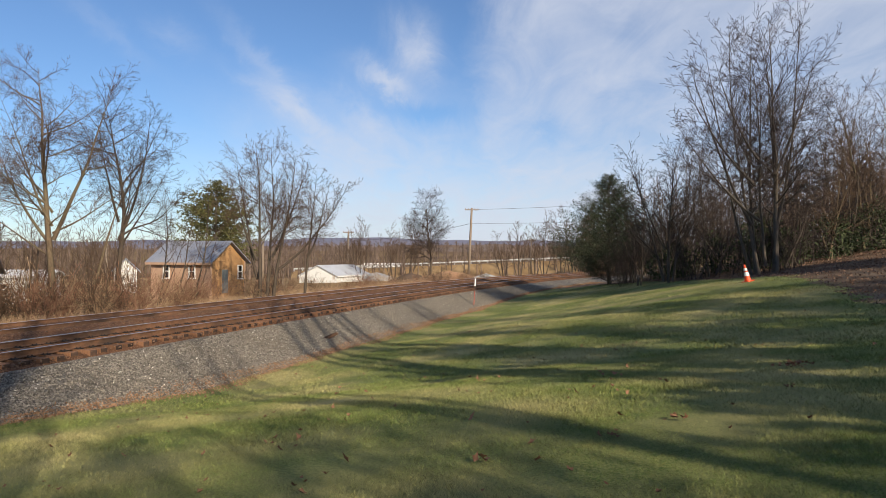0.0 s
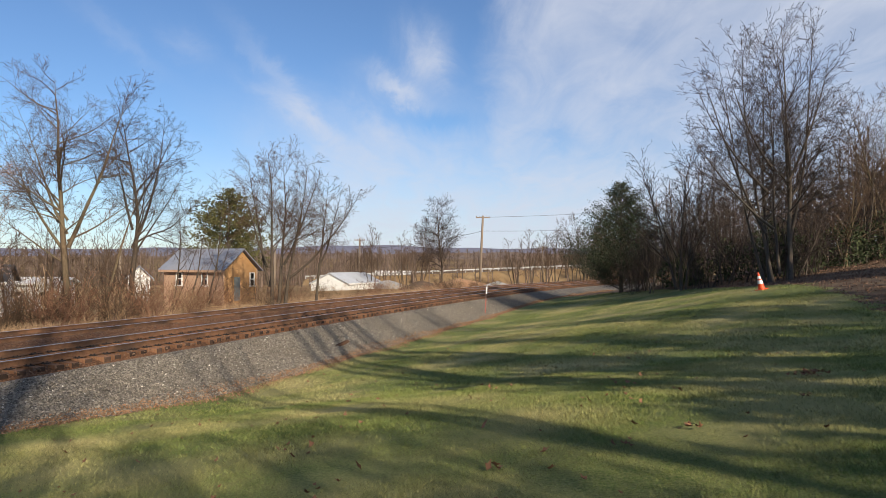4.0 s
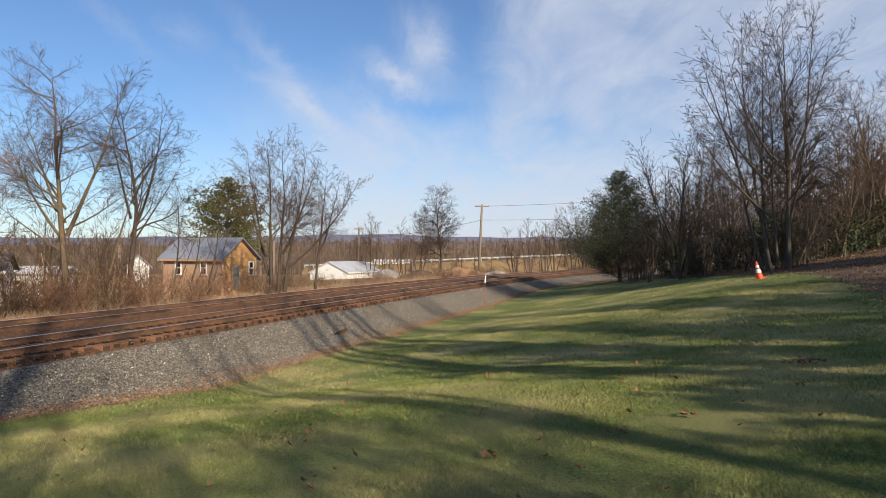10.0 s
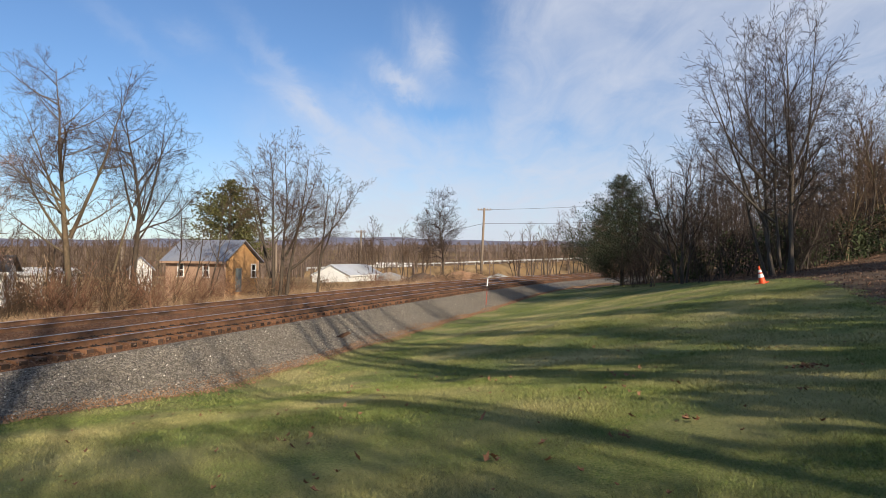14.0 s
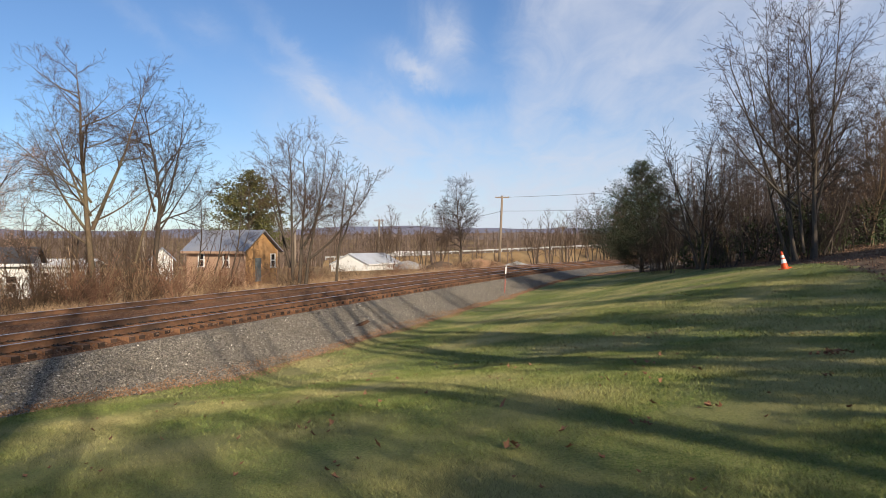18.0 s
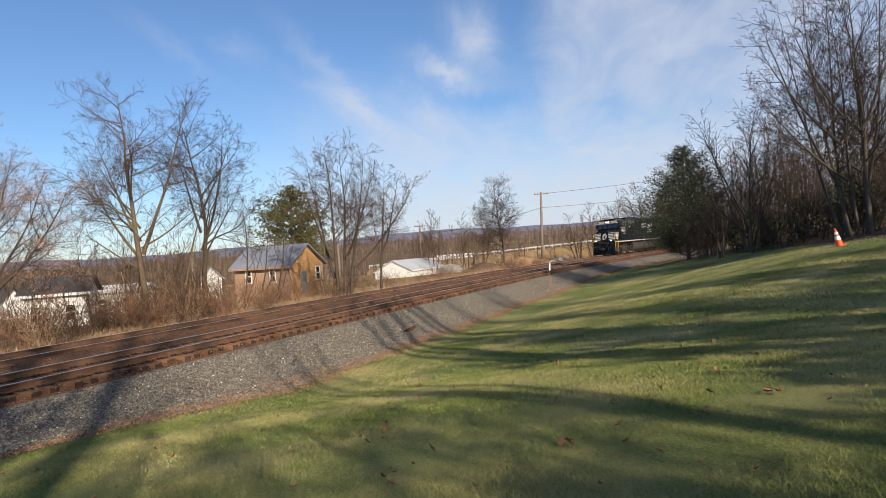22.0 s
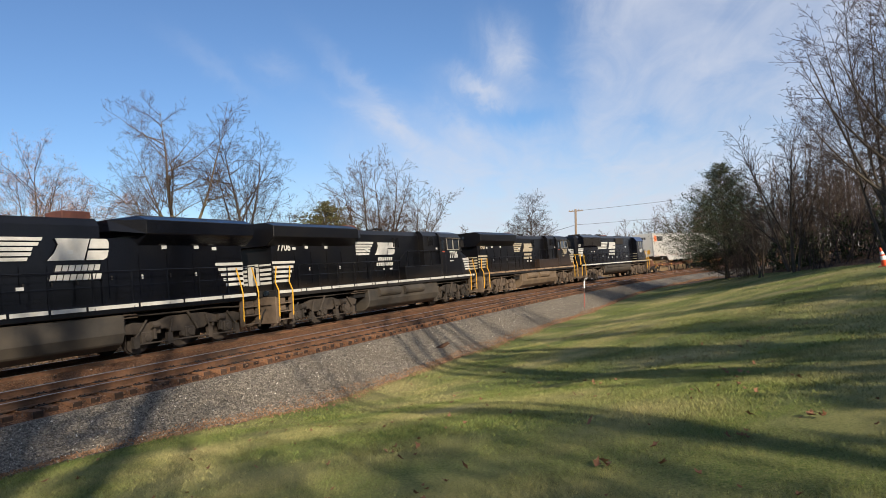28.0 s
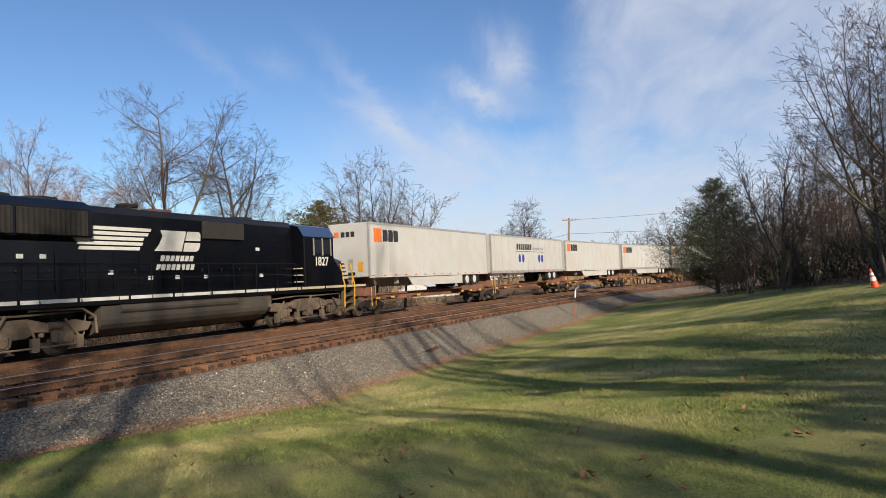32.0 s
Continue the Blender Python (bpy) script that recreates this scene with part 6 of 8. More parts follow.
def side_emblem(loco, xc, z, y, sgn, material, scale=1.0, thick=0.032, tall=1.0, bars=1.92):
    """Five bars, a slanted block mark and two rows of small slanted blocks. u runs to the reader's right."""
    d = -sgn  # reader's right in x

    def quad(u0, u1, z0, z1, slant=0.0):
        return slab([(xc + d * (u0) * scale, z + z0 * tall), (xc + d * (u1) * scale, z + z0 * tall), (xc + d * (u1 + slant) * scale, z + z1 * tall), (xc + d * (u0 + slant) * scale, z + z1 * tall)], y, sgn, thick)

    for k in range(5):
        part("livery_bar", quad(-bars - 0.02 * k, -0.42 - 0.10 * (4 - k) - 0.06 * (k == 2), k * 0.155, k * 0.155 + 0.105, 0.04), material, loco)
    def poly(pts):
        return slab([(xc + d * u * scale, z + h * tall) for u, h in pts], y, sgn, thick)

    # a slanted block with a neck-like notch, and a plain rounded one with a slit
    part("emblem_block", poly([(-0.28, 0.0), (0.72, 0.0), (0.92, 0.70), (-0.05, 0.70), (0.03, 0.50), (-0.10, 0.22)]), material, loco)
    part("emblem_block", poly([(0.80, 0.0), (1.30, 0.0), (1.42, 0.08), (1.48, 0.31), (0.87, 0.31)]), material, loco)
    part("emblem_block", poly([(0.89, 0.38), (1.48, 0.38), (1.50, 0.58), (1.44, 0.70), (0.98, 0.70)]), material, loco)
    for row, (n, u0, z0) in enumerate(((7, -0.10, -0.34), (8, -0.26, -0.64))):
        for k in range(n):
            part("lettering_block", quad(u0 + 0.185 * k, u0 + 0.185 * k + 0.14, z0, z0 + 0.19, 0.05), material, loco)


def truck3(loco, xc, grime):
    """A three-axle truck with side frames, springs, boxes and wheels."""
    tr = part("truck", Mesh().box(xc - 2.4, -0.55, 0.62, xc + 2.4, 0.55, 0.95).box(xc - 0.5, -1.05, 0.7, xc + 0.5, 1.05, 1.2), GRIME_DARK, loco)
    for sgn in (1, -1):
        y = sgn * 1.12
        prof = [(-2.7, 0.70), (-2.25, 0.66), (-2.2, 0.40), (-1.6, 0.40), (-1.55, 0.72), (-1.0, 0.76), (-0.75, 0.60), (-0.34, 0.60), (-0.3, 0.40), (0.3, 0.40), (0.34, 0.60), (0.75, 0.60), (1.0, 0.76), (1.55, 0.72), (1.6, 0.40), (2.2, 0.40), (2.25, 0.66), (2.7, 0.70), (2.85, 0.94), (2.3, 1.06), (1.5, 0.98), (0.8, 1.16), (-0.8, 1.16), (-1.5, 0.98), (-2.3, 1.06), (-2.85, 0.94)]
        part("side_frame", Mesh().prism([(xc + a, b) for a, b in prof], y - 0.09, y + 0.09, "y"), grime, tr, bevel=0.025)
        for k in (-1.9, 0.0, 1.9):
            part("axle_box", Mesh().box(xc + k - 0.2, y + sgn * 0.02 - 0.14, 0.36, xc + k + 0.2, y + sgn * 0.02 + 0.14, 0.72).disc(xc + k, y + sgn * 0.17, 0.53, 0.13, 0.08, 12), grime, tr, bevel=0.02)
        for k in (-1.25, -0.75, 0.75, 1.25):
            part("spring", Mesh().tube([(xc + k, y - sgn * 0.02, 0.62), (xc + k, y - sgn * 0.02, 1.0)], 0.085, 8), grime, tr)
        for k in (-1.55, 1.55):
            part("brake_cylinder", Mesh().disc(xc + k, y + sgn * 0.14, 0.92, 0.12, 0.34, 10, "x").box(xc + k - 0.05, y + sgn * 0.08, 0.45, xc + k + 0.05, y + sgn * 0.16, 0.9), grime, tr)
        for k in (-2.35, -0.95, 0.95, 2.35):
            part("brake_hanger", Mesh().box(xc + k - 0.11, y + sgn * 0.06, 0.22, xc + k + 0.11, y + sgn * 0.2, 0.6).tube([(xc + k, y + sgn * 0.16, 0.55), (xc + k * 0.8, y + sgn * 0.16, 1.1)], 0.04, 6), grime, tr)
        part("brake_rod", Mesh().tube([(xc - 2.4, y + sgn * 0.17, 0.3), (xc + 2.4, y + sgn * 0.17, 0.34)], 0.03, 6), grime, tr)
        part("air_pipe", Mesh().tube([(xc - 2.6, y + sgn * 0.1, 1.22), (xc - 0.9, y + sgn * 0.12, 1.3), (xc + 0.4, y + sgn * 0.12, 1.26), (xc + 2.5, y + sgn * 0.1, 1.3)], 0.035, 6), grime, tr)
        part("damper", Mesh().tube([(xc - 0.35, y + sgn * 0.16, 0.62), (xc + 0.1, y + sgn * 0.16, 1.28)], 0.05, 8), grime, tr)
        part("sand_pipe", Mesh().tube([(xc + 2.7, y, 1.25), (xc + 2.62, y, 0.6), (xc + 2.5, y - sgn * 0.2, 0.18)], 0.025, 6), grime, tr)
    for k in (-1.9, 0.0, 1.9):
        WHEELS.append((wheelset(tr, 0.53), Vector((xc + k, 0, 0.53)), 0.53))
    return tr


WHEEL_DATA = {}


def wheelset(parent, r):
    if r not in WHEEL_DATA:
        m = Mesh()
        for y in (0.75, -0.75):
            m.disc(0, y, 0, r, 0.13, 28).disc(0, y - math.copysign(0.075, y), 0, r + 0.028, 0.03, 28)
            for k in range(6):
                a = k * 1.047
                m.box(math.cos(a) * r * 0.62 - 0.045, y + math.copysign(0.05, y) - 0.02, math.sin(a) * r * 0.62 - 0.045, math.cos(a) * r * 0.62 + 0.045, y + math.copysign(0.05, y) + 0.028, math.sin(a) * r * 0.62 + 0.045)
        m.disc(0, 0, 0, 0.09, 2.0, 10)
        WHEEL_DATA[r] = m.data("wheelset", STEEL)
    return part("wheelset", WHEEL_DATA[r], None, parent)


def corner_steps(loco, x, sgn, end, mat_rail=YELLOW):
    """Side steps and their hand rails at a corner; end is +1 at the cab end."""
    y = sgn * 1.42
    for k in (0.0, 0.86):
        part("step_well", Mesh().box(min(x - end * k, x - end * (k + 0.06)), y - 0.1, 0.42, max(x - end * k, x - end * (k + 0.06)), y + 0.1, 1.5), GRIME, loco)
    for z in (0.46, 0.80, 1.14):
        part("step", Mesh().box(min(x, x - end * 0.9), y - 0.12, z, max(x, x - end * 0.9), y + 0.12, z + 0.04), GRIME, loco)
    for k in (0.02, 0.92):
        part("grab_rail", Mesh().tube([(x - end * k, y + sgn * 0.1, 0.62), (x - end * k, y + sgn * 0.14, 1.7), (x - end * (k - 0.05), y + sgn * 0.02, 2.05), (x - end * (k + 0.12), y - sgn * 0.02, 2.72)], 0.028, 6), mat_rail, loco)


def coupler(loco, end, x):
    part("coupler", Mesh().box(min(x, x + end * 0.55), -0.12, 0.72, max(x, x + end * 0.55), 0.12, 0.98).box(min(x + end * 0.45, x + end * 0.78), -0.2, 0.68, max(x + end * 0.45, x + end * 0.78), 0.2, 1.02), GRIME_DARK, loco, bevel=0.03)
    for y in (-0.9, -0.65, 0.65, 0.9):
        part("air_hose", Mesh().tube([(x, y, 0.95), (x + end * 0.16, y, 0.85), (x + end * 0.22, y * 0.93, 0.55)], 0.03, 6), GRIME_DARK, loco)


def side_rail(loco, x0, x1, sgn, n, material, base=1.75):
    y = sgn * 1.46
    part("walkway_rail", Mesh().tube([(x0, y, base + 1.02), (x1, y, base + 1.02)], 0.022, 6).tube([(x0, y, base + 0.55), (x1, y, base + 0.55)], 0.014, 5), material, loco)
    for k in range(n):
        x = x0 + (x1 - x0) * k / (n - 1)
        part("rail_post", Mesh().tube([(x, y + sgn * 0.05, 1.5), (x, y, base + 0.1), (x, y, base + 1.02)], 0.026, 6), material, loco)


def end_stripes(loco, x, end, z0, n, half, material, split=0.34):
    for k in range(n):
        z = z0 + 0.19 * k
        for s in (1, -1):
            part("livery_bar", Mesh().box(min(x, x + end * 0.012), min(s * split, s * half), z, max(x, x + end * 0.012), max(s * split, s * half), z + 0.11), material, loco)


def ge_locomotive(number, paint, white, label, lit=False, plow=False, wing_x=-3.4, emblem=-1.35, tank=(-3.2, 4.6), stack=-2.9, vents=4.0):
    """A wide-cab diesel with winged radiators; the cab is at +x."""
    cx = 0.4 if plow else 0.0
    cab_paint = CAB_BROWN if paint is LOCO_BROWN else paint
    tip = 9.55 + cx
    L = empty("locomotive", label=label, category="locomotive")
    part("underframe", Mesh().box(-10.35, -1.50, 1.42, 10.35, 1.50, 1.74).box(-9.8, -0.6, 1.0, 9.8, 0.6, 1.42), LOCO if paint is LOCO else GRIME_DARK, L, bevel=0.02)
    for s in (1, -1):
        x = -10.2
        while x < 10.0:
            w = 1.9 if int(x * 7) % 3 else 1.2
            w = min(w, 10.2 - x)
            part("sill_stripe", Mesh().box(x, s * 1.5 - 0.004, 1.58, x + w - 0.09, s * 1.5 + 0.012, 1.70), SILL_DUSTY if paint is LOCO_BROWN else white, L)
            x += w
        part("piping", Mesh().tube([(-4.5, s * 1.36, 1.34), (4.6, s * 1.36, 1.34)], 0.03, 6).tube([(-4.6, s * 1.3, 1.24), (4.4, s * 1.3, 1.24)], 0.022, 6), GRIME, L)
    # hoods
    part("engine_hood", Mesh().prism([(-1.02, 1.74), (1.02, 1.74), (1.02, 4.24), (0.86, 4.48), (-0.86, 4.48), (-1.02, 4.24)], -3.6, 4.4, "x"), paint, L)
    for y in (-1.25, 1.25):
        part("battery_box", Mesh().box(0.7, y - 0.24, 1.74, 5.2 + cx, y + 0.24, 2.45), cab_paint, L, bevel=0.03)
    part("auxiliary_cab", Mesh().prism([(-1.34, 1.74), (1.34, 1.74), (1.34, 4.40 if plow else 4.24), (1.12, 4.74 if plow else 4.52), (-1.12, 4.74 if plow else 4.52), (-1.34, 4.40 if plow else 4.24)], vents - 1.6 if plow else 3.3, 5.3 + cx, "x"), paint, L)
    part("radiator_hood", Mesh().prism([(-1.06, 1.74), (1.06, 1.74), (1.06, 3.85), (-1.06, 3.85)], -10.0, -3.55, "x"), paint, L)
    wing = part("radiator_wing", Mesh().prism([(-1.06, 3.62), (1.06, 3.62), (1.52, 3.98), (1.52, 4.45), (1.1, 4.62), (-1.1, 4.62), (-1.52, 4.45), (-1.52, 3.98)], -10.3, wing_x - 0.5, "x"), paint, L, bevel=0.02)
    part("wing_slope", Mesh().add([(wing_x - 0.5 + dx, y, z) for dx, y, z in ((0, -1.52, 3.98), (0, 1.52, 3.98), (0, 1.52, 4.45), (0, 1.1, 4.62), (0, -1.1, 4.62), (0, -1.52, 4.45), (1, -1.0, 4.1), (1, 1.0, 4.1), (1, 0.9, 4.47), (1, -0.9, 4.47))], [(3, 4, 9, 8), (0, 6, 7, 1), (1, 7, 8, 2), (2, 8, 3), (0, 5, 9, 6), (5, 4, 9), (6, 9, 8, 7)]), paint, wing)
    part("radiator_grille", Mesh().box(-9.9, -1.0, 4.62, wing_x - 0.8, 1.0, 4.66), GRILLE, wing)
    part("exhaust_stack", Mesh().box(stack - 0.5, -0.42, 4.4, stack + 0.5, 0.42, 4.78), REDSTACK, L, bevel=0.03)
    part("horn", Mesh().box(-0.15, -0.4, 4.46, 0.1, 0.4, 4.54).tube([(-0.2, -0.25, 4.63), (0.45, -0.25, 4.65)], [0.03, 0.09], 8).tube([(-0.2, 0.0, 4.68), (0.35, 0.0, 4.7)], [0.03, 0.09], 8).tube([(-0.3, 0.25, 4.63), (0.3, 0.25, 4.63)], [0.09, 0.03], 8), GRIME_DARK, L)
    for s in (1, -1):
        # doors, vents and small labels
        for k in range(9):
            x = -3.4 + k * 0.85
            part("hood_door", Mesh().box(x, min(s * 1.02, s * 1.045), 1.95, x + 0.78, max(s * 1.02, s * 1.045), 3.0), paint, L)
            part("door_latch", Mesh().box(x + 0.66, min(s * 1.045, s * 1.065), 2.4, x + 0.72, max(s * 1.045, s * 1.065), 2.52), GRIME_DARK, L)
        for k in range(5):
            x = -9.7 + k * 1.2
            part("hood_door", Mesh().box(x, min(s * 1.06, s * 1.085), 1.9, x + 1.1, max(s * 1.06, s * 1.085), 3.35), paint, L)
            part("door_latch", Mesh().box(x + 0.98, min(s * 1.085, s * 1.105), 2.5, x + 1.04, max(s * 1.085, s * 1.105), 2.64), LIVERY if k % 2 else GRIME_DARK, L)
        for k in range(3 if plow else 2):
            x, y, z = (vents + k * 0.86, 1.34, 3.78) if plow else ((3.85, 1.34, 3.62), (0.2, 1.02, 3.55))[k]
            v = part("intake_vent", Mesh().box(x, min(s * y, s * (y + 0.02)), z, x + 0.72, max(s * y, s * (y + 0.02)), z + 0.56), GRIME_DARK, L)
            for j in range(5):
                if plow:
                    part("slat", Mesh().box(x + 0.02, min(s * (y + 0.02), s * (y + 0.04)), z + 0.04 + j * 0.11, x + 0.58, max(s * (y + 0.02), s * (y + 0.04)), z + 0.075 + j * 0.11), FRAME, v)
                else:
                    part("slat", Mesh().box(x + 0.04 + j * 0.14, min(s * (y + 0.02), s * (y + 0.06)), z + 0.02, x + 0.10 + j * 0.14, max(s * (y + 0.02), s * (y + 0.06)), z + 0.54), paint, v)
        for k, (x, z) in enumerate(((-8.6, 3.45), (-7.7, 3.5), (-6.2, 3.5), (-2.6, 3.35), (-1.0, 2.3), (-0.3, 2.3), (4.9, 3.4))):
            part("small_label", Mesh().box(x, min(s * 1.03, s * (1.345 if x > 4 else 1.095)), z, x + 0.2, max(s * 1.03, s * (1.345 if x > 4 else 1.095)), z + 0.12), DECALW, L)
        side_emblem(L, emblem, 3.16, s * (1.06 if plow else 1.02), s, white, 1.18, tall=0.95)
        # cab side
        side_rail(L, -8.7, 0.0, s, 7, paint)
        part("walkway_rail", Mesh().tube([(0.0, s * 1.46, 2.77), (0.15, s * 1.46, 2.79), (0.95, s * 1.46, 3.30), (5.3 + cx, s * 1.46, 3.30)], 0.026, 6), paint, L)
        for x in (1.1, 2.5, 4.0):
            part("rail_post", Mesh().tube([(x, s * 1.46, 2.44), (x, s * 1.46, 3.30)], 0.032, 6), paint, L)
        corner_steps(L, 10.3, s, 1)
        corner_steps(L, -10.3, s, -1)
        for x, w in ((6.2, 0.76), (7.08, 0.80)):
            part("side_window", Mesh().box(x + cx, min(s * 1.5, s * 1.515), 3.40, x + w + cx, max(s * 1.5, s * 1.515), 4.03), CABGLASS, L)
            part("window_frame", Mesh().box(x + cx - 0.05, min(s * 1.5, s * 1.53), 3.34, x + cx, max(s * 1.5, s * 1.53), 4.08).box(x + w + cx, min(s * 1.5, s * 1.53), 3.34, x + w + cx + 0.05, max(s * 1.5, s * 1.53), 4.08).box(x + cx, min(s * 1.5, s * 1.53), 3.34, x + w + cx, max(s * 1.5, s * 1.53), 3.40), FRAME, L)
        part("sun_visor", Mesh().box(6.1 + cx, min(s * 1.5, s * 1.66), 4.08, 7.95 + cx, max(s * 1.5, s * 1.66), 4.11), FRAME, L)
        part("door_window", Mesh().box(5.42 + cx, min(s * 1.5, s * 1.512), 3.42, 5.72 + cx, max(s * 1.5, s * 1.512), 3.92), CABGLASS, L)
        part("cab_door", Mesh().add([(5.34 + cx, s * 1.503, 1.8), (5.36 + cx, s * 1.503, 1.8), (5.36 + cx, s * 1.503, 4.1), (5.34 + cx, s * 1.503, 4.1), (5.34 + cx, s * 1.512, 1.8), (5.36 + cx, s * 1.512, 1.8), (5.36 + cx, s * 1.512, 4.1), (5.34 + cx, s * 1.512, 4.1)], [(0, 3, 2, 1), (4, 5, 6, 7), (0, 1, 5, 4), (1, 2, 6, 5), (2, 3, 7, 6), (3, 0, 4, 7)]).box(5.8 + cx, min(s * 1.5, s * 1.512), 1.8, 5.83 + cx, max(s * 1.5, s * 1.512), 4.1), GRIME_DARK, L)
        part("warning_label", Mesh().box(5.45 + cx, min(s * 1.5, s * 1.512), 3.22, 5.75 + cx, max(s * 1.5, s * 1.512), 3.28), REDLABEL, L)
        part("warning_label", Mesh().box(8.9 + cx, min(s * 1.4, s * 1.462), 2.74, 9.2 + cx, max(s * 1.4, s * 1.462), 2.80), REDLABEL, L)
        lettering(number, 0.60, L, side_face(7.05 + cx, s * 1.515, 2.84, s), white)
        for u in range(5):
            part("small_lettering", Mesh().box(6.45 + cx + 0.11 * u, min(s * 1.5, s * 1.508), 2.62, 6.52 + cx + 0.11 * u, max(s * 1.5, s * 1.508), 2.69), white, L)
        if not plow:
            lettering(number, 0.46, L, side_face(-9.2, s * 1.09, 3.42, s), white)
        part("mirror", Mesh().box(8.12 + cx, min(s * 1.5, s * 1.75), 3.5, 8.16 + cx, max(s * 1.5, s * 1.75), 3.95), GRIME_DARK, L)
        for k in range(5):
            part("livery_bar", Mesh().box(-10.0, min(s * 1.06, s * 1.093), 2.05 + k * 0.2, -9.0 + 0.12 * k, max(s * 1.06, s * 1.093), 2.16 + k * 0.2), white, L)
            part("livery_bar", slab([(8.78 + cx - 0.07 * k, 2.02 + 0.165 * k), (9.5 + cx - 0.02 * k, 2.02 + 0.165 * k), (9.49 + cx - 0.02 * k, 2.125 + 0.165 * k), (8.74 + cx - 0.07 * k, 2.125 + 0.165 * k)], s * 1.43, s, 0.034), white, L)
    # cab and nose
    f0, f1 = 8.2 + cx, 8.52 + cx
    part("cab", Mesh().prism([(-1.5, 1.74), (1.5, 1.74), (1.5, 4.16), (1.34, 4.42), (0.72, 4.58), (-0.72, 4.58), (-1.34, 4.42), (-1.5, 4.16)], 5.25 + cx, f0, "x"), cab_paint, L, bevel=0.04)
    part("cab_front", Mesh().add([(f0, -1.5, 3.3), (f0, 1.5, 3.3), (f0, 1.5, 4.16), (f0, 1.34, 4.42), (f0, 0.72, 4.58), (f0, -0.72, 4.58), (f0, -1.34, 4.42), (f0, -1.5, 4.16), (f1, -1.42, 3.3), (f1, 1.42, 3.3), (f1 - 0.2, 1.42, 4.08), (f1 - 0.22, 0.6, 4.38), (f1 - 0.22, -0.6, 4.38), (f1 - 0.2, -1.42, 4.08)], [(8, 9, 10, 11, 12, 13), (0, 8, 13, 7), (1, 2, 10, 9), (2, 3, 11, 10), (3, 4, 11), (4, 5, 12, 11), (5, 6, 12), (6, 7, 13, 12), (0, 1, 9, 8)]), paint, L)
    for y0, y1 in ((-1.36, -0.74), (-0.68, -0.05), (0.05, 0.68), (0.74, 1.36)):
        part("windshield", Mesh().add([(f1 + 0.015, y0, 3.4), (f1 + 0.015, y1, 3.4), (f1 - 0.165, y1, 4.04), (f1 - 0.165, y0, 4.04), (f1 - 0.03, y0, 3.4), (f1 - 0.03, y1, 3.4), (f1 - 0.21, y1, 4.04), (f1 - 0.21, y0, 4.04)], [(0, 1, 2, 3), (4, 7, 6, 5), (0, 4, 5, 1), (1, 5, 6, 2), (2, 6, 7, 3), (3, 7, 4, 0)]), CABGLASS, L)
    for y in (-0.85, 0.85):
        part("number_board", Mesh().box(f1 - 0.24, y - 0.35, 4.1, f1 - 0.12, y + 0.35, 4.32), LIVERY_DIRTY if lit else GRIME_DARK, L)
    if lit:
        part("windshield_surround", Mesh().box(f1 - 0.2, -1.42, 4.05, f1 - 0.15, 1.42, 4.1).box(f1 - 0.22, -1.3, 4.32, f1 - 0.16, 1.3, 4.37), LIVERY, L)
    nose = [(-1.46, 1.74), (1.46, 1.74), (1.46, 3.10), (1.2, 3.46), (-1.2, 3.46), (-1.46, 3.10)]
    v = [(f0 + 0.05, a, b) for a, b in nose] + [(tip, a * 0.98, b if b < 2 else b - 0.48) for a, b in nose]
    part("nose", Mesh().add(v, [(0, 1, 2, 3, 4, 5)[::-1], (6, 7, 8, 9, 10, 11)] + [(i, (i + 1) % 6, 6 + (i + 1) % 6, 6 + i) for i in range(6)]), cab_paint, L, bevel=0.03)
    end_stripes(L, tip + 0.005, 1, 1.98, 5, 1.36, white, 0.52)
    part("nose_emblem", Mesh().add([(tip + 0.012, y, z) for y, z in ((-0.3, 2.06), (-0.1, 2.02), (0.14, 2.2), (0.32, 2.3), (0.30, 2.56), (0.12, 2.76), (-0.14, 2.72), (-0.3, 2.46))], [(0, 1, 2, 3, 4, 5, 6, 7)]), white, L)
    part("nose_emblem_figure", Mesh().add([(tip + 0.02, y, z) for y, z in ((-0.14, 2.1), (-0.03, 2.1), (0.1, 2.42), (0.20, 2.62), (-0.02, 2.52), (-0.18, 2.32))], [(0, 1, 2, 3, 4, 5)]), LOCO, L)
    end_stripes(L, -10.005, -1, 2.0, 5, 1.0, white, 0.36)
    part("end_emblem", Mesh().box(-10.014, -0.3, 1.98, -10.0, 0.3, 2.9), white, L)
    for y in (-0.15, 0.15):
        part("headlight", Mesh().disc(f1 - 0.14, y, 4.21, 0.06, 0.09, 14, "x"), LAMPGLOW if lit else CABGLASS, L)
        part("headlight", Mesh().disc(-10.28, y * 0.9, 4.3, 0.1, 0.06, 14, "x"), CABGLASS, L)
    for y in (-1.0, 1.0):
        part("ditch_light", Mesh().disc(10.42, y, 1.84, 0.055, 0.1, 14, "x"), LAMPGLOW if lit else CABGLASS, L)
        part("ditch_light", Mesh().disc(-10.42, y, 1.62, 0.12, 0.1, 14, "x"), CABGLASS, L)
    part("underbody", Mesh().box(-9.6, -0.6, 0.36, 9.6, 0.6, 1.42).box(-4.2, -1.2, 1.0, 4.6, 1.2, 1.44), GRIME_DARK, L)
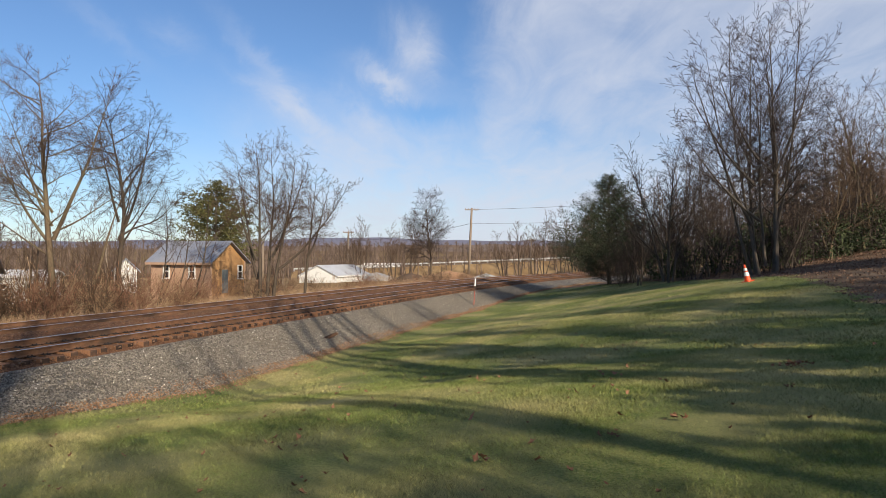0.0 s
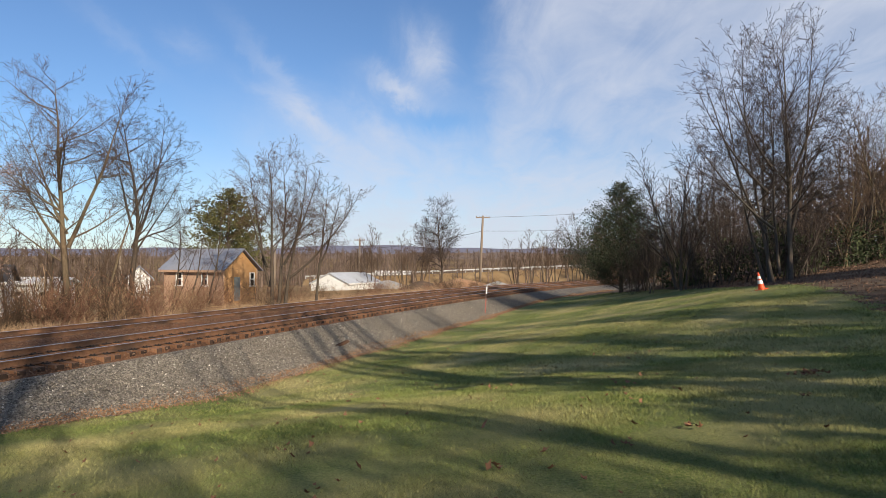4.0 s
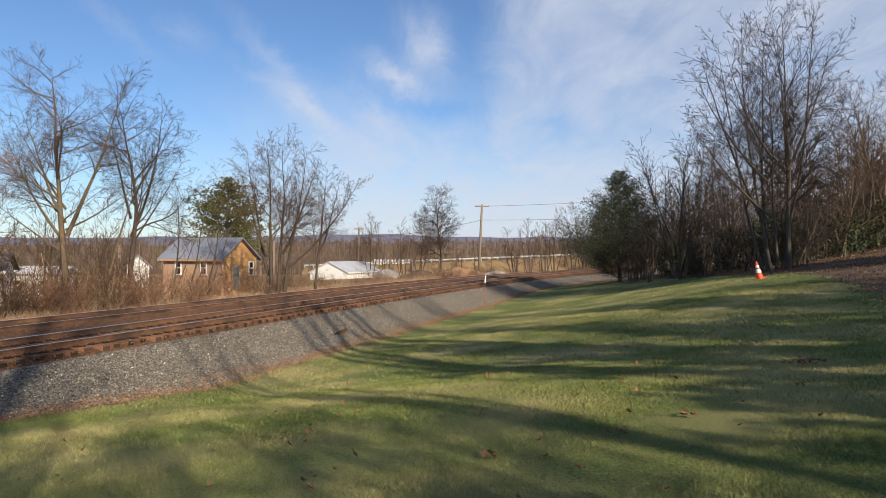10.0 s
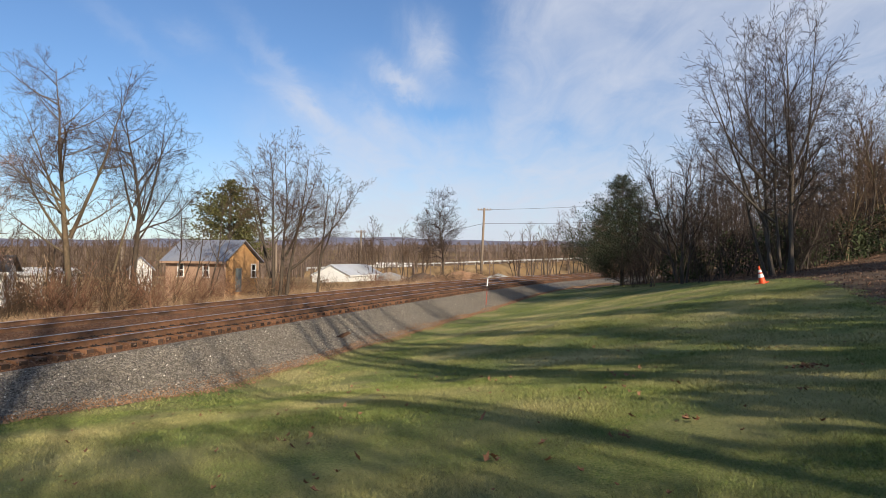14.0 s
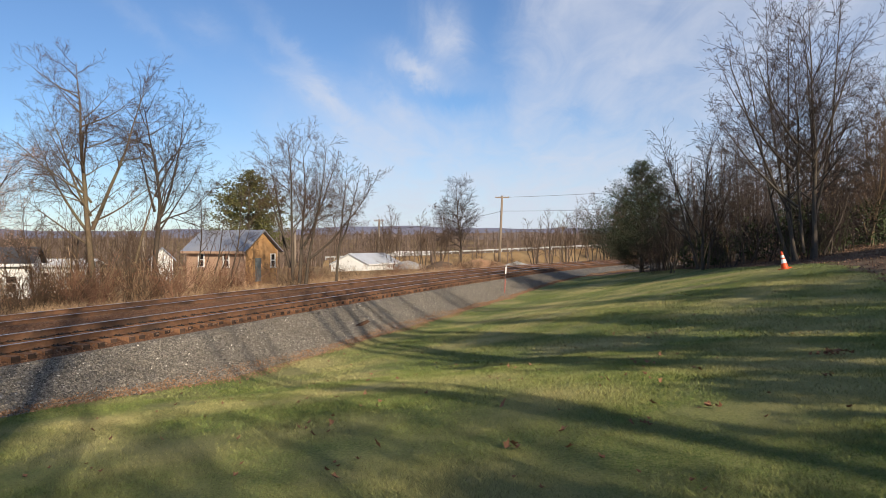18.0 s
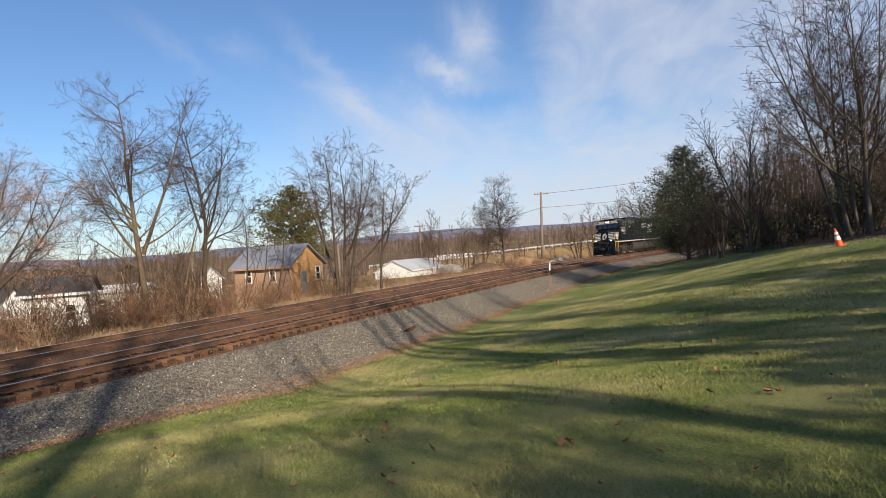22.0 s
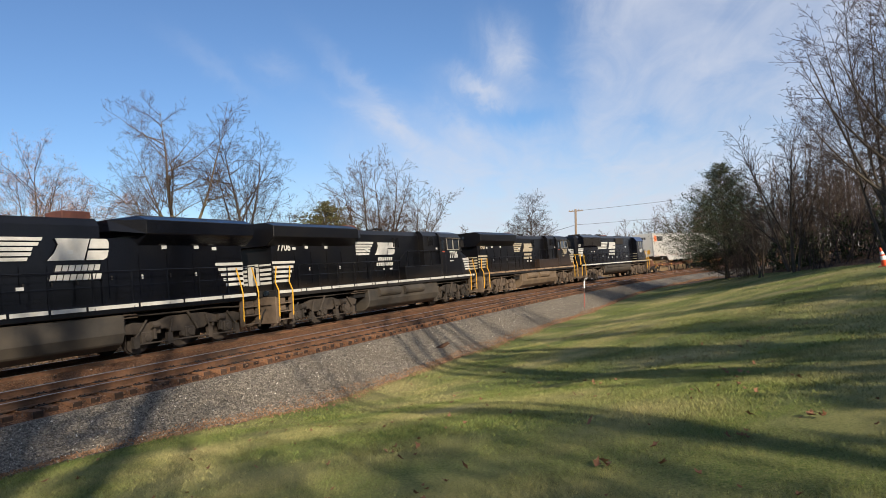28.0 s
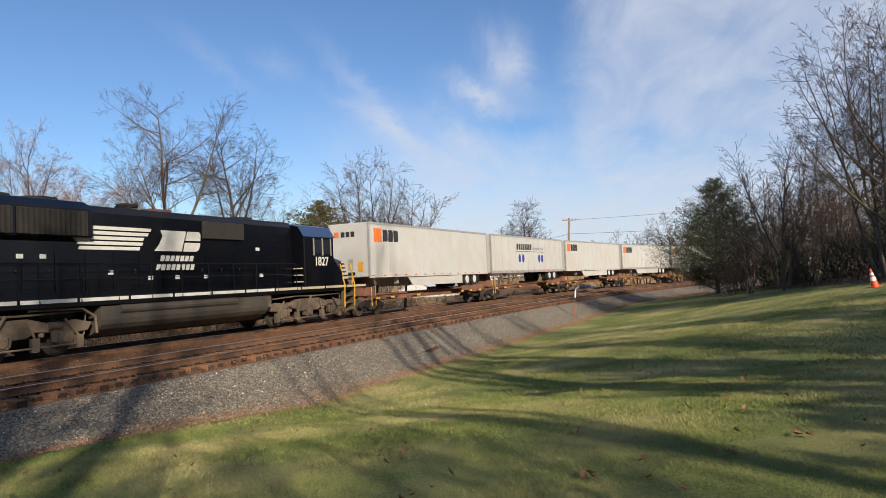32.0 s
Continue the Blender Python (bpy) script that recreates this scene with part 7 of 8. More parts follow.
    # end platforms
    for e in (1, -1):
        for y in (-0.55, -0.35, 0.35, 0.55):
            part("jumper_hose", Mesh().tube([(e * 10.42, y, 1.5), (e * 10.56, y, 1.3), (e * 10.52, y * 1.1, 1.0), (e * 10.44, y, 0.9)], 0.028, 6), GRIME_DARK, L)
        part("anticlimber", Mesh().box(min(e * 10.35, e * 10.62), -0.75, 1.46, max(e * 10.35, e * 10.62), 0.75, 1.72), GRIME_DARK, L, bevel=0.03)
        part("uncoupling_lever", Mesh().tube([(e * 10.5, -1.3, 1.15), (e * 10.5, -0.3, 1.15), (e * 10.6, -0.2, 0.98)], 0.02, 5), GRIME, L)
        part("pilot", Mesh().box(min(e * 10.3, e * 10.42), -1.46, 0.34, max(e * 10.3, e * 10.42), 1.46, 1.46), GRIME if e < 0 or not plow else LOCO, L, bevel=0.02)
        for y in (-0.9, 0.9):
            part("end_rail", Mesh().tube([(e * 10.36, y - 0.5, 2.76), (e * 10.36, y + 0.5, 2.76)], 0.022, 6), paint, L)
        for y in (-1.4, -0.4, 0.4, 1.4):
            part("rail_post", Mesh().tube([(e * 10.36, y, 1.7), (e * 10.36, y, 2.76)], 0.024, 6), paint, L)
        coupler(L, e, e * 10.4)
    if plow:
        part("snow_plow", Mesh().add([(10.42, -1.5, 0.15), (10.42, 1.5, 0.15), (10.42, 1.5, 0.75), (10.42, -1.5, 0.75), (10.75, -1.35, 0.12), (10.95, 0, 0.12), (10.75, 1.35, 0.12), (10.5, 1.35, 0.72), (10.6, 0, 0.72), (10.5, -1.35, 0.72)], [(4, 5, 8, 9), (5, 6, 7, 8), (0, 4, 9, 3), (6, 1, 2, 7), (3, 9, 8, 7, 2), (0, 1, 6, 5, 4)]), LOCO, L)
    # tank and running gear
    part("fuel_tank", Mesh().prism([(-1.45, 0.78), (-1.42, 1.36), (1.42, 1.36), (1.45, 0.78), (1.32, 0.46), (1.0, 0.26), (-1.0, 0.26), (-1.32, 0.46)], tank[0], tank[1], "x"), TANK_BROWN if paint is LOCO_BROWN else TANKM, L, bevel=0.04)
    for s in (1, -1) if not plow else ():
        part("air_reservoir", Mesh().disc(tank[0] + 2.0, s * 1.36, 1.16, 0.25, 2.2, 16, "x"), TANK_BROWN if paint is LOCO_BROWN else TANKM, L)
        part("air_reservoir", Mesh().disc(tank[0] + 4.7, s * 1.36, 1.16, 0.25, 2.2, 16, "x"), TANK_BROWN if paint is LOCO_BROWN else TANKM, L)
    for xc in (6.85, -6.85):
        truck3(L, xc, GRIME if paint is LOCO_BROWN else GRIME_BLACK)
        for s in (1, -1):
            part("equipment_box", Mesh().box(xc - 3.3, min(s * 1.0, s * 1.4), 0.85, xc - 2.85, max(s * 1.0, s * 1.4), 1.42), GRIME, L, bevel=0.03)
    return L


def emd_locomotive(number, label):
    """A wide-nosed diesel with a full-length hood and roof fans; the cab is at +x."""
    paint, white = LOCO, LIVERY
    L = empty("locomotive", label=label, category="locomotive")
    part("underframe", Mesh().box(-11.0, -1.50, 1.44, 10.0, 1.50, 1.72).box(-10.6, -0.6, 1.0, 9.6, 0.6, 1.44), LOCO, L, bevel=0.02)
    part("long_hood", Mesh().prism([(-1.0, 1.72), (1.0, 1.72), (1.0, 4.38), (0.82, 4.62), (-0.82, 4.62), (-1.0, 4.38)], -10.3, 5.6, "x"), paint, L)
    v = [(-10.3, y, z) for y, z in ((-1.0, 1.72), (1.0, 1.72), (1.0, 4.38), (0.82, 4.62), (-0.82, 4.62), (-1.0, 4.38))] + [(-10.5, y, z) for y, z in ((-0.76, 1.72), (0.76, 1.72), (0.76, 4.34), (0.62, 4.52), (-0.62, 4.52), (-0.76, 4.34))]
    part("hood_end", Mesh().add(v, [(6, 7, 8, 9, 10, 11)[::-1]] + [(i, 6 + i, 6 + (i + 1) % 6, (i + 1) % 6) for i in range(6)]), paint, L)
    rad = part("radiator_cowl", Mesh().prism([(-1.0, 3.42), (1.0, 3.42), (1.28, 3.58), (1.28, 4.44), (0.9, 4.70), (-0.9, 4.70), (-1.28, 4.44), (-1.28, 3.58)], -9.5, -4.7, "x"), paint, L, bevel=0.02)
    for s in (1, -1):
        for x0, x1 in ((-9.35, -7.3), (-7.15, -4.9)):
            part("radiator_grille", Mesh().box(x0, min(s * 1.28, s * 1.295), 3.6, x1, max(s * 1.28, s * 1.295), 4.36), GRILLE, rad)
        for k in range(27):
            x = -9.3 + k * 0.165
            part("slat", Mesh().box(x, min(s * 1.295, s * 1.318), 3.62, x + 0.06, max(s * 1.295, s * 1.318), 4.34), GRIME_DARK, rad)
        part("brake_grille", Mesh().box(0.15, min(s * 1.0, s * 1.12), 3.7, 2.4, max(s * 1.0, s * 1.12), 4.36), GRILLE, L, bevel=0.02)
        for k in range(13):
            x = -9.9 + k * 1.02
            part("hood_door", Mesh().box(x, min(s * 1.0, s * 1.025), 1.9, x + 0.93, max(s * 1.0, s * 1.025), 3.1), paint, L)
            part("door_latch", Mesh().box(x + 0.8, min(s * 1.025, s * 1.045), 2.45, x + 0.86, max(s * 1.025, s * 1.045), 2.58), GRIME_DARK, L)
        for x, z in ((-7.0, 2.9), (-6.3, 2.9), (-2.4, 2.2), (-1.2, 2.2), (0.2, 2.2), (3.4, 2.2), (-4.0, 2.4), (3.2, 3.3)):
            part("small_label", Mesh().box(x, min(s * 1.0, s * 1.035), z, x + 0.2, max(s * 1.0, s * 1.035), z + 0.13), DECALW, L)
        side_emblem(L, -1.75, 3.2, s * 1.0, s, white, 1.22, tall=1.05, bars=2.7)
        side_rail(L, -9.3, 5.3, s, 12, paint, 1.72)
        x = -10.9
        while x < 9.7:
            part("sill_stripe", Mesh().box(x, s * 1.5 - 0.004, 1.58, x + 1.75, s * 1.5 + 0.012, 1.69), white if x < 3 else LIVERY_DIRTY, L)
            x += 1.84
        corner_steps(L, 9.95, s, 1)
        corner_steps(L, -10.95, s, -1)
        part("cab_steps", Mesh().box(5.7, min(s * 1.02, s * 1.4), 1.9, 6.2, max(s * 1.02, s * 1.4), 1.95).box(5.7, min(s * 1.02, s * 1.4), 2.2, 6.2, max(s * 1.02, s * 1.4), 2.25).box(5.7, min(s * 1.02, s * 1.4), 2.5, 6.2, max(s * 1.02, s * 1.4), 2.55), LIVERY_DIRTY, L)
        part("side_window", Mesh().box(6.65, min(s * 1.5, s * 1.515), 3.2, 7.25, max(s * 1.5, s * 1.515), 3.85).box(7.35, min(s * 1.5, s * 1.515), 3.2, 7.95, max(s * 1.5, s * 1.515), 3.85), CABGLASS, L)
        part("window_frame", Mesh().box(6.58, min(s * 1.5, s * 1.53), 3.12, 6.65, max(s * 1.5, s * 1.53), 3.92).box(7.25, min(s * 1.5, s * 1.53), 3.12, 7.35, max(s * 1.5, s * 1.53), 3.92).box(7.95, min(s * 1.5, s * 1.53), 3.12, 8.02, max(s * 1.5, s * 1.53), 3.92), FRAME, L)
        lettering(number, 0.56, L, side_face(7.2, s * 1.515, 2.66, s), white)
        lettering(number, 0.33, L, side_face(-9.93, s * 1.012, 3.52, s), white)
        for k in range(5):
            part("livery_bar", Mesh().box(-10.28, min(s * 1.0, s * 1.03), 2.56 + k * 0.165, -9.35 + 0.08 * k, max(s * 1.0, s * 1.03), 2.67 + k * 0.165), white, L)
            part("livery_bar", slab([(9.0 - 0.02 * k, 2.0 + 0.19 * k), (9.58 - 0.07 * k, 2.0 + 0.19 * k), (9.56 - 0.07 * k, 2.11 + 0.19 * k), (9.04 - 0.02 * k, 2.11 + 0.19 * k)], s * 1.45, s, 0.012), LIVERY_DIRTY, L)
        part("equipment_duct", Mesh().disc(-1.2, s * 1.34, 1.28, 0.17, 5.4, 12, "x"), TANKM, L)
        part("pipe_bend", Mesh().tube([(-6.9, s * 1.35, 1.4), (-5.2, s * 1.35, 1.38), (-4.75, s * 1.35, 1.1), (-4.7, s * 1.35, 0.6)], 0.045, 8), GRIME, L)
    for x in (-8.7, -7.2, -5.7):
        part("roof_fan", Mesh().disc(x, 0, 4.74, 0.62, 0.16, 22, "z"), GRIME_DARK, L)
    part("roof_fan", Mesh().disc(3.3, 0, 4.67, 0.6, 0.14, 22, "z"), GRIME_DARK, L)
    part("exhaust_stack", Mesh().box(-1.6, -0.3, 4.58, -0.6, 0.3, 4.78), REDSTACK, L)
    part("horn", Mesh().tube([(-2.7, -0.2, 4.82), (-2.1, -0.2, 4.84)], [0.03, 0.09], 8).tube([(-2.7, 0.1, 4.86), (-2.2, 0.1, 4.88)], [0.03, 0.09], 8).box(-2.6, -0.3, 4.6, -2.4, 0.3, 4.84), GRIME_DARK, L)
    part("cab", Mesh().prism([(-1.5, 1.72), (1.5, 1.72), (1.5, 3.95), (1.2, 4.4), (0.6, 4.52), (-0.6, 4.52), (-1.2, 4.4), (-1.5, 3.95)], 5.9, 8.25, "x"), paint, L, bevel=0.03)
    # the sky's blue reflection on the black roof is put into this shell's colour
    part("cab_roof", Mesh().prism([(1.5, 3.97), (1.2, 4.42), (0.6, 4.54), (-0.6, 4.54), (-1.2, 4.42), (-1.5, 3.97), (-1.5, 4.0), (-1.2, 4.47), (-0.6, 4.59), (0.6, 4.59), (1.2, 4.47), (1.5, 4.0)], 5.85, 8.35, "x"), mat("painted_sky_sheen", (0.02, 0.05, 0.14), (0.02, 0.04, 0.10), rough=0.3, bump=0), L)
    v = [(8.2, -1.47, 1.72), (8.2, 1.47, 1.72), (8.2, 1.47, 3.05), (8.2, -1.47, 3.05), (9.65, -1.44, 1.72), (9.65, 1.44, 1.72), (9.5, 1.25, 2.85), (9.5, -1.25, 2.85)]
    part("nose", Mesh().add(v, [(0, 3, 2, 1), (4, 5, 6, 7), (0, 1, 5, 4), (1, 2, 6, 5), (2, 3, 7, 6), (3, 0, 4, 7)]), paint, L, bevel=0.05)
    for y0, y1 in ((-1.3, -0.1), (0.1, 1.3)):
        part("windshield", Mesh().box(8.25, y0, 3.25, 8.29, y1, 3.95), CABGLASS, L)
    for k in range(5):
        for y0, y1 in ((-0.58, -0.34), (0.34, 0.58)):
            part("livery_bar", Mesh().box(-10.515, y0, 2.56 + 0.165 * k, -10.5, y1, 2.67 + 0.165 * k), white, L)
    part("end_emblem", Mesh().box(-10.516, -0.3, 2.54, -10.5, 0.3, 3.36), white, L)
    for y in (-0.15, 0.15):
        part("headlight", Mesh().disc(-10.52, y, 4.05, 0.11, 0.07, 14, "x"), CABGLASS, L)
    for e, z in ((1, 10.0), (-1, 11.0)):
        part("pilot", Mesh().box(min(e * (z - 0.1), e * (z + 0.02)), -1.46, 0.36, max(e * (z - 0.1), e * (z + 0.02)), 1.46, 1.46), GRIME, L, bevel=0.02)
        for y in (-0.9, 0.9):
            part("end_rail", Mesh().tube([(e * (z - 0.04), y - 0.5, 2.74), (e * (z - 0.04), y + 0.5, 2.74)], 0.022, 6), YELLOW, L)
        for y in (-1.4, -0.4, 0.4, 1.4):
            part("rail_post", Mesh().tube([(e * (z - 0.04), y, 1.7), (e * (z - 0.04), y, 2.74)], 0.024, 6), YELLOW, L)
        coupler(L, e, e * z)
    part("underbody", Mesh().box(-10.3, -0.6, 0.38, 9.2, 0.6, 1.44), GRIME_DARK, L)
    n = 12
    prof = [(1.42 * math.cos(a), 0.98 + 0.62 * math.sin(a)) for a in [math.pi + k * math.pi / n for k in range(n + 1)]] + [(1.42, 1.4), (-1.42, 1.4)]
    part("fuel_tank", Mesh().prism(prof, -4.6, 3.4, "x"), TANKM, L)
    for xc in (6.5, -7.6):
        truck3(L, xc, GRIME_GREY)
        for s in (1, -1):
            part("equipment_box", Mesh().box(xc - 3.3, min(s * 1.0, s * 1.4), 0.9, xc - 2.85, max(s * 1.0, s * 1.4), 1.42), GRIME, L, bevel=0.03)
    return L


def build_train():
    a = ge_locomotive("4564", LOCO, LIVERY, "clean black diesel locomotive leading with lit headlights", lit=True, plow=True, wing_x=-4.5, emblem=-2.1, tank=(-4.0, 4.4), stack=-3.3, vents=3.3)
    MOVERS.append((a, 11.7, 15.0, False))
    b = ge_locomotive("7706", LOCO_DUSTY, LIVERY, "dusty black diesel locomotive running backwards with yellow grab rails")
    MOVERS.append((b, 33.5, 15.0, True))
    c = ge_locomotive("7507", LOCO_BROWN, LIVERY_DIRTY, "brown-stained black diesel locomotive running backwards")
    MOVERS.append((c, 55.25, 15.0, True))
    d = emd_locomotive("1827", "glossy black diesel locomotive with roof fans and long hood leading")
    MOVERS.append((d, 66.9 + 10.75, 14.0, True))


build_train()

# ---- trailers on spine cars ----
TRAILER = mat("white_trailer_panel", (0.52, 0.52, 0.50), (0.46, 0.455, 0.43), scale=1.2, rough=0.5, bump=0.02, c3=(0.47, 0.45, 0.41), big=0.5)
TRIMGREY = mat("trailer_rail", (0.42, 0.42, 0.41), (0.34, 0.34, 0.33), rough=0.5, bump=0.03, metal=0.3)
RUBBER = mat("tyre_rubber", (0.018, 0.018, 0.018), (0.028, 0.027, 0.026), rough=0.85, bump=0.1)
SPINE = mat("rusty_spine_car", (0.17, 0.075, 0.045), (0.10, 0.05, 0.035), scale=3, rough=0.85, bump=0.15, c3=(0.23, 0.11, 0.065), big=0.7)
SPINE_YELLOW = mat("spine_yellow", (0.68, 0.36, 0.04), (0.52, 0.27, 0.04), rough=0.6, bump=0.03)
REDTAPE = mat("red_tape", (0.55, 0.05, 0.04), (0.45, 0.04, 0.03), rough=0.4, bump=0)
DECALK = mat("dark_decal", (0.03, 0.03, 0.034), (0.025, 0.025, 0.028), rough=0.5, bump=0)
DECALO = mat("orange_decal", (0.75, 0.17, 0.03), (0.62, 0.14, 0.03), rough=0.5, bump=0)
DECALB = mat("blue_decal", (0.03, 0.045, 0.30), (0.025, 0.04, 0.24), rough=0.5, bump=0)


def trailer(kind, label):
    """A road trailer, 16.15 m long, its front towards +x; z from the rail."""
    T = empty("trailer", label=label, category="trailer", group="trailers on the train")
    z0, z1 = 1.22, 4.16
    part("body", Mesh().box(-8.05, -1.28, z0, 8.05, 1.28, z1), TRAILER, T, bevel=0.03)
    part("roof_rail", Mesh().box(-8.07, -1.30, z1 - 0.10, 8.07, -1.26, z1 + 0.012).box(-8.07, 1.26, z1 - 0.10, 8.07, 1.30, z1 + 0.012), TRIMGREY, T)
    part("bottom_rail", Mesh().box(-8.07, -1.305, z0 - 0.05, 8.07, -1.26, z0 + 0.16).box(-8.07, 1.26, z0 - 0.05, 8.07, 1.305, z0 + 0.16), TRIMGREY if kind % 2 else TRAILER, T)
    for s in (1, -1):
        for x in (-8.0, 8.0):
            part("corner_post", Mesh().box(x - 0.07, min(s * 1.2, s * 1.306), z0, x + 0.07, max(s * 1.2, s * 1.306), z1), TRIMGREY, T)
        for k in range(12):
            x = -7.3 + k * 1.33
            part("panel_seam", Mesh().box(x - 0.012, min(s * 1.28, s * 1.287), z0 + 0.16, x + 0.012, max(s * 1.28, s * 1.287), z1 - 0.1), TRIMGREY if kind % 2 else TRAILER, T)
        for k in range(14):
            x = -7.7 + k * 1.18
            part("marker_tape", Mesh().box(x, min(s * 1.305, s * 1.312), z0 + 0.03, x + 0.22, max(s * 1.305, s * 1.312), z0 + 0.09), REDTAPE, T)
        d = -s
        if kind in (0, 2, 3, 5):
            part("orange_mark", slab([(7.55, 3.1), (6.75, 3.1), (6.75, 3.85), (7.55, 3.85)], s * 1.281, s), DECALO, T)
            for k in range(3):
                x = 6.62 - k * 0.58
                part("dark_mark", slab([(x, 3.14), (x - 0.46, 3.14), (x - 0.52, 3.3), (x - 0.52, 3.62), (x - 0.46, 3.8), (x, 3.8)], s * 1.281, s), DECALK, T)
        else:
            for k in range(8):
                x = 3.1 - k * 0.42
                part("dark_mark", slab([(x, 3.05), (x - 0.3, 3.05), (x - 0.36, 3.55), (x - 0.06, 3.55)], s * 1.281, s), DECALK, T)
            part("dark_mark", slab([(3.3, 2.9), (-3.0, 2.9), (-3.0, 2.94), (3.3, 2.94)], s * 1.281, s), DECALK, T)
            for k in range(9):
                x = -0.4 - k * 0.28
                part("dark_mark", slab([(x, 3.08), (x - 0.2, 3.08), (x - 0.2, 3.3), (x, 3.3)], s * 1.281, s), mat("grey_decal", (0.3, 0.3, 0.32), rough=0.5, bump=0), T)
            for x in (2.5, 1.75, -1.9, -2.6):
                part("blue_mark", slab([(x + 0.26 * math.cos(a * 0.6283), 2.35 + 0.36 * math.sin(a * 0.6283)) for a in range(10)], s * 1.281, s), DECALB, T)
        # landing gear, skirt, tandem
        part("landing_leg", Mesh().box(4.5, min(s * 0.75, s * 0.95), 0.78, 4.68, max(s * 0.75, s * 0.95), z0), TRIMGREY, T)
        part("landing_foot", Mesh().box(4.42, min(s * 0.7, s * 1.0), 0.72, 4.76, max(s * 0.7, s * 1.0), 0.79), GRIME_DARK, T)
        if kind != 1 and kind != 4:
            part("side_skirt", Mesh().add([(3.9, s * 1.2, z0), (-3.6, s * 1.26, z0), (-3.6, s * 1.26, 0.62), (3.2, s * 1.2, 0.62), (3.9, s * 1.16, z0), (-3.6, s * 1.22, z0), (-3.6, s * 1.22, 0.62), (3.2, s * 1.16, 0.62)], [(0, 1, 2, 3), (4, 7, 6, 5), (0, 4, 5, 1), (1, 5, 6, 2), (2, 6, 7, 3), (3, 7, 4, 0)]), TRAILER, T)
        for x in (-4.6, -5.85):
            for y in (1.02, 0.68):
                w = part("tyre", Mesh().disc(x, s * y, 0.86, 0.5, 0.26, 24), RUBBER, T)
                part("rim", Mesh().disc(x, s * (y + 0.10), 0.86, 0.27, 0.10, 16).disc(x, s * (y + 0.14), 0.86, 0.10, 0.06, 10), DECALW if y > 0.9 else GRIME_DARK, w)
        part("mudflap", Mesh().box(-6.55, min(s * 0.7, s * 1.2), 0.55, -6.52, max(s * 0.7, s * 1.2), 1.2), RUBBER, T)
    part("slider_frame", Mesh().box(-6.6, -0.55, 0.95, -3.8, -0.4, z0).box(-6.6, 0.4, 0.95, -3.8, 0.55, z0), GRIME_DARK, T)
    part("front_label", Mesh().box(8.05, 0.55, 1.5, 8.066, 0.85, 2.05), SPINE_YELLOW, T)
    part("front_label", Mesh().box(8.05, -0.1, 1.6, 8.064, 0.25, 2.2), TRIMGREY, T)
    if kind in (0, 2, 3, 5):
        part("orange_mark", Mesh().box(8.05, -0.95, 3.42, 8.064, -0.65, 3.72), DECALO, T)
        for k in range(3):
            part("dark_mark", Mesh().box(8.05, -0.5 + k * 0.32, 3.42, 8.064, -0.26 + k * 0.32, 3.70), DECALK, T)
    part("air_couplings", Mesh().box(8.05, -0.35, 1.35, 8.12, 0.35, 1.5), GRIME_DARK, T)
    for c in T.children:
        c.location.z = 0.83
    return T


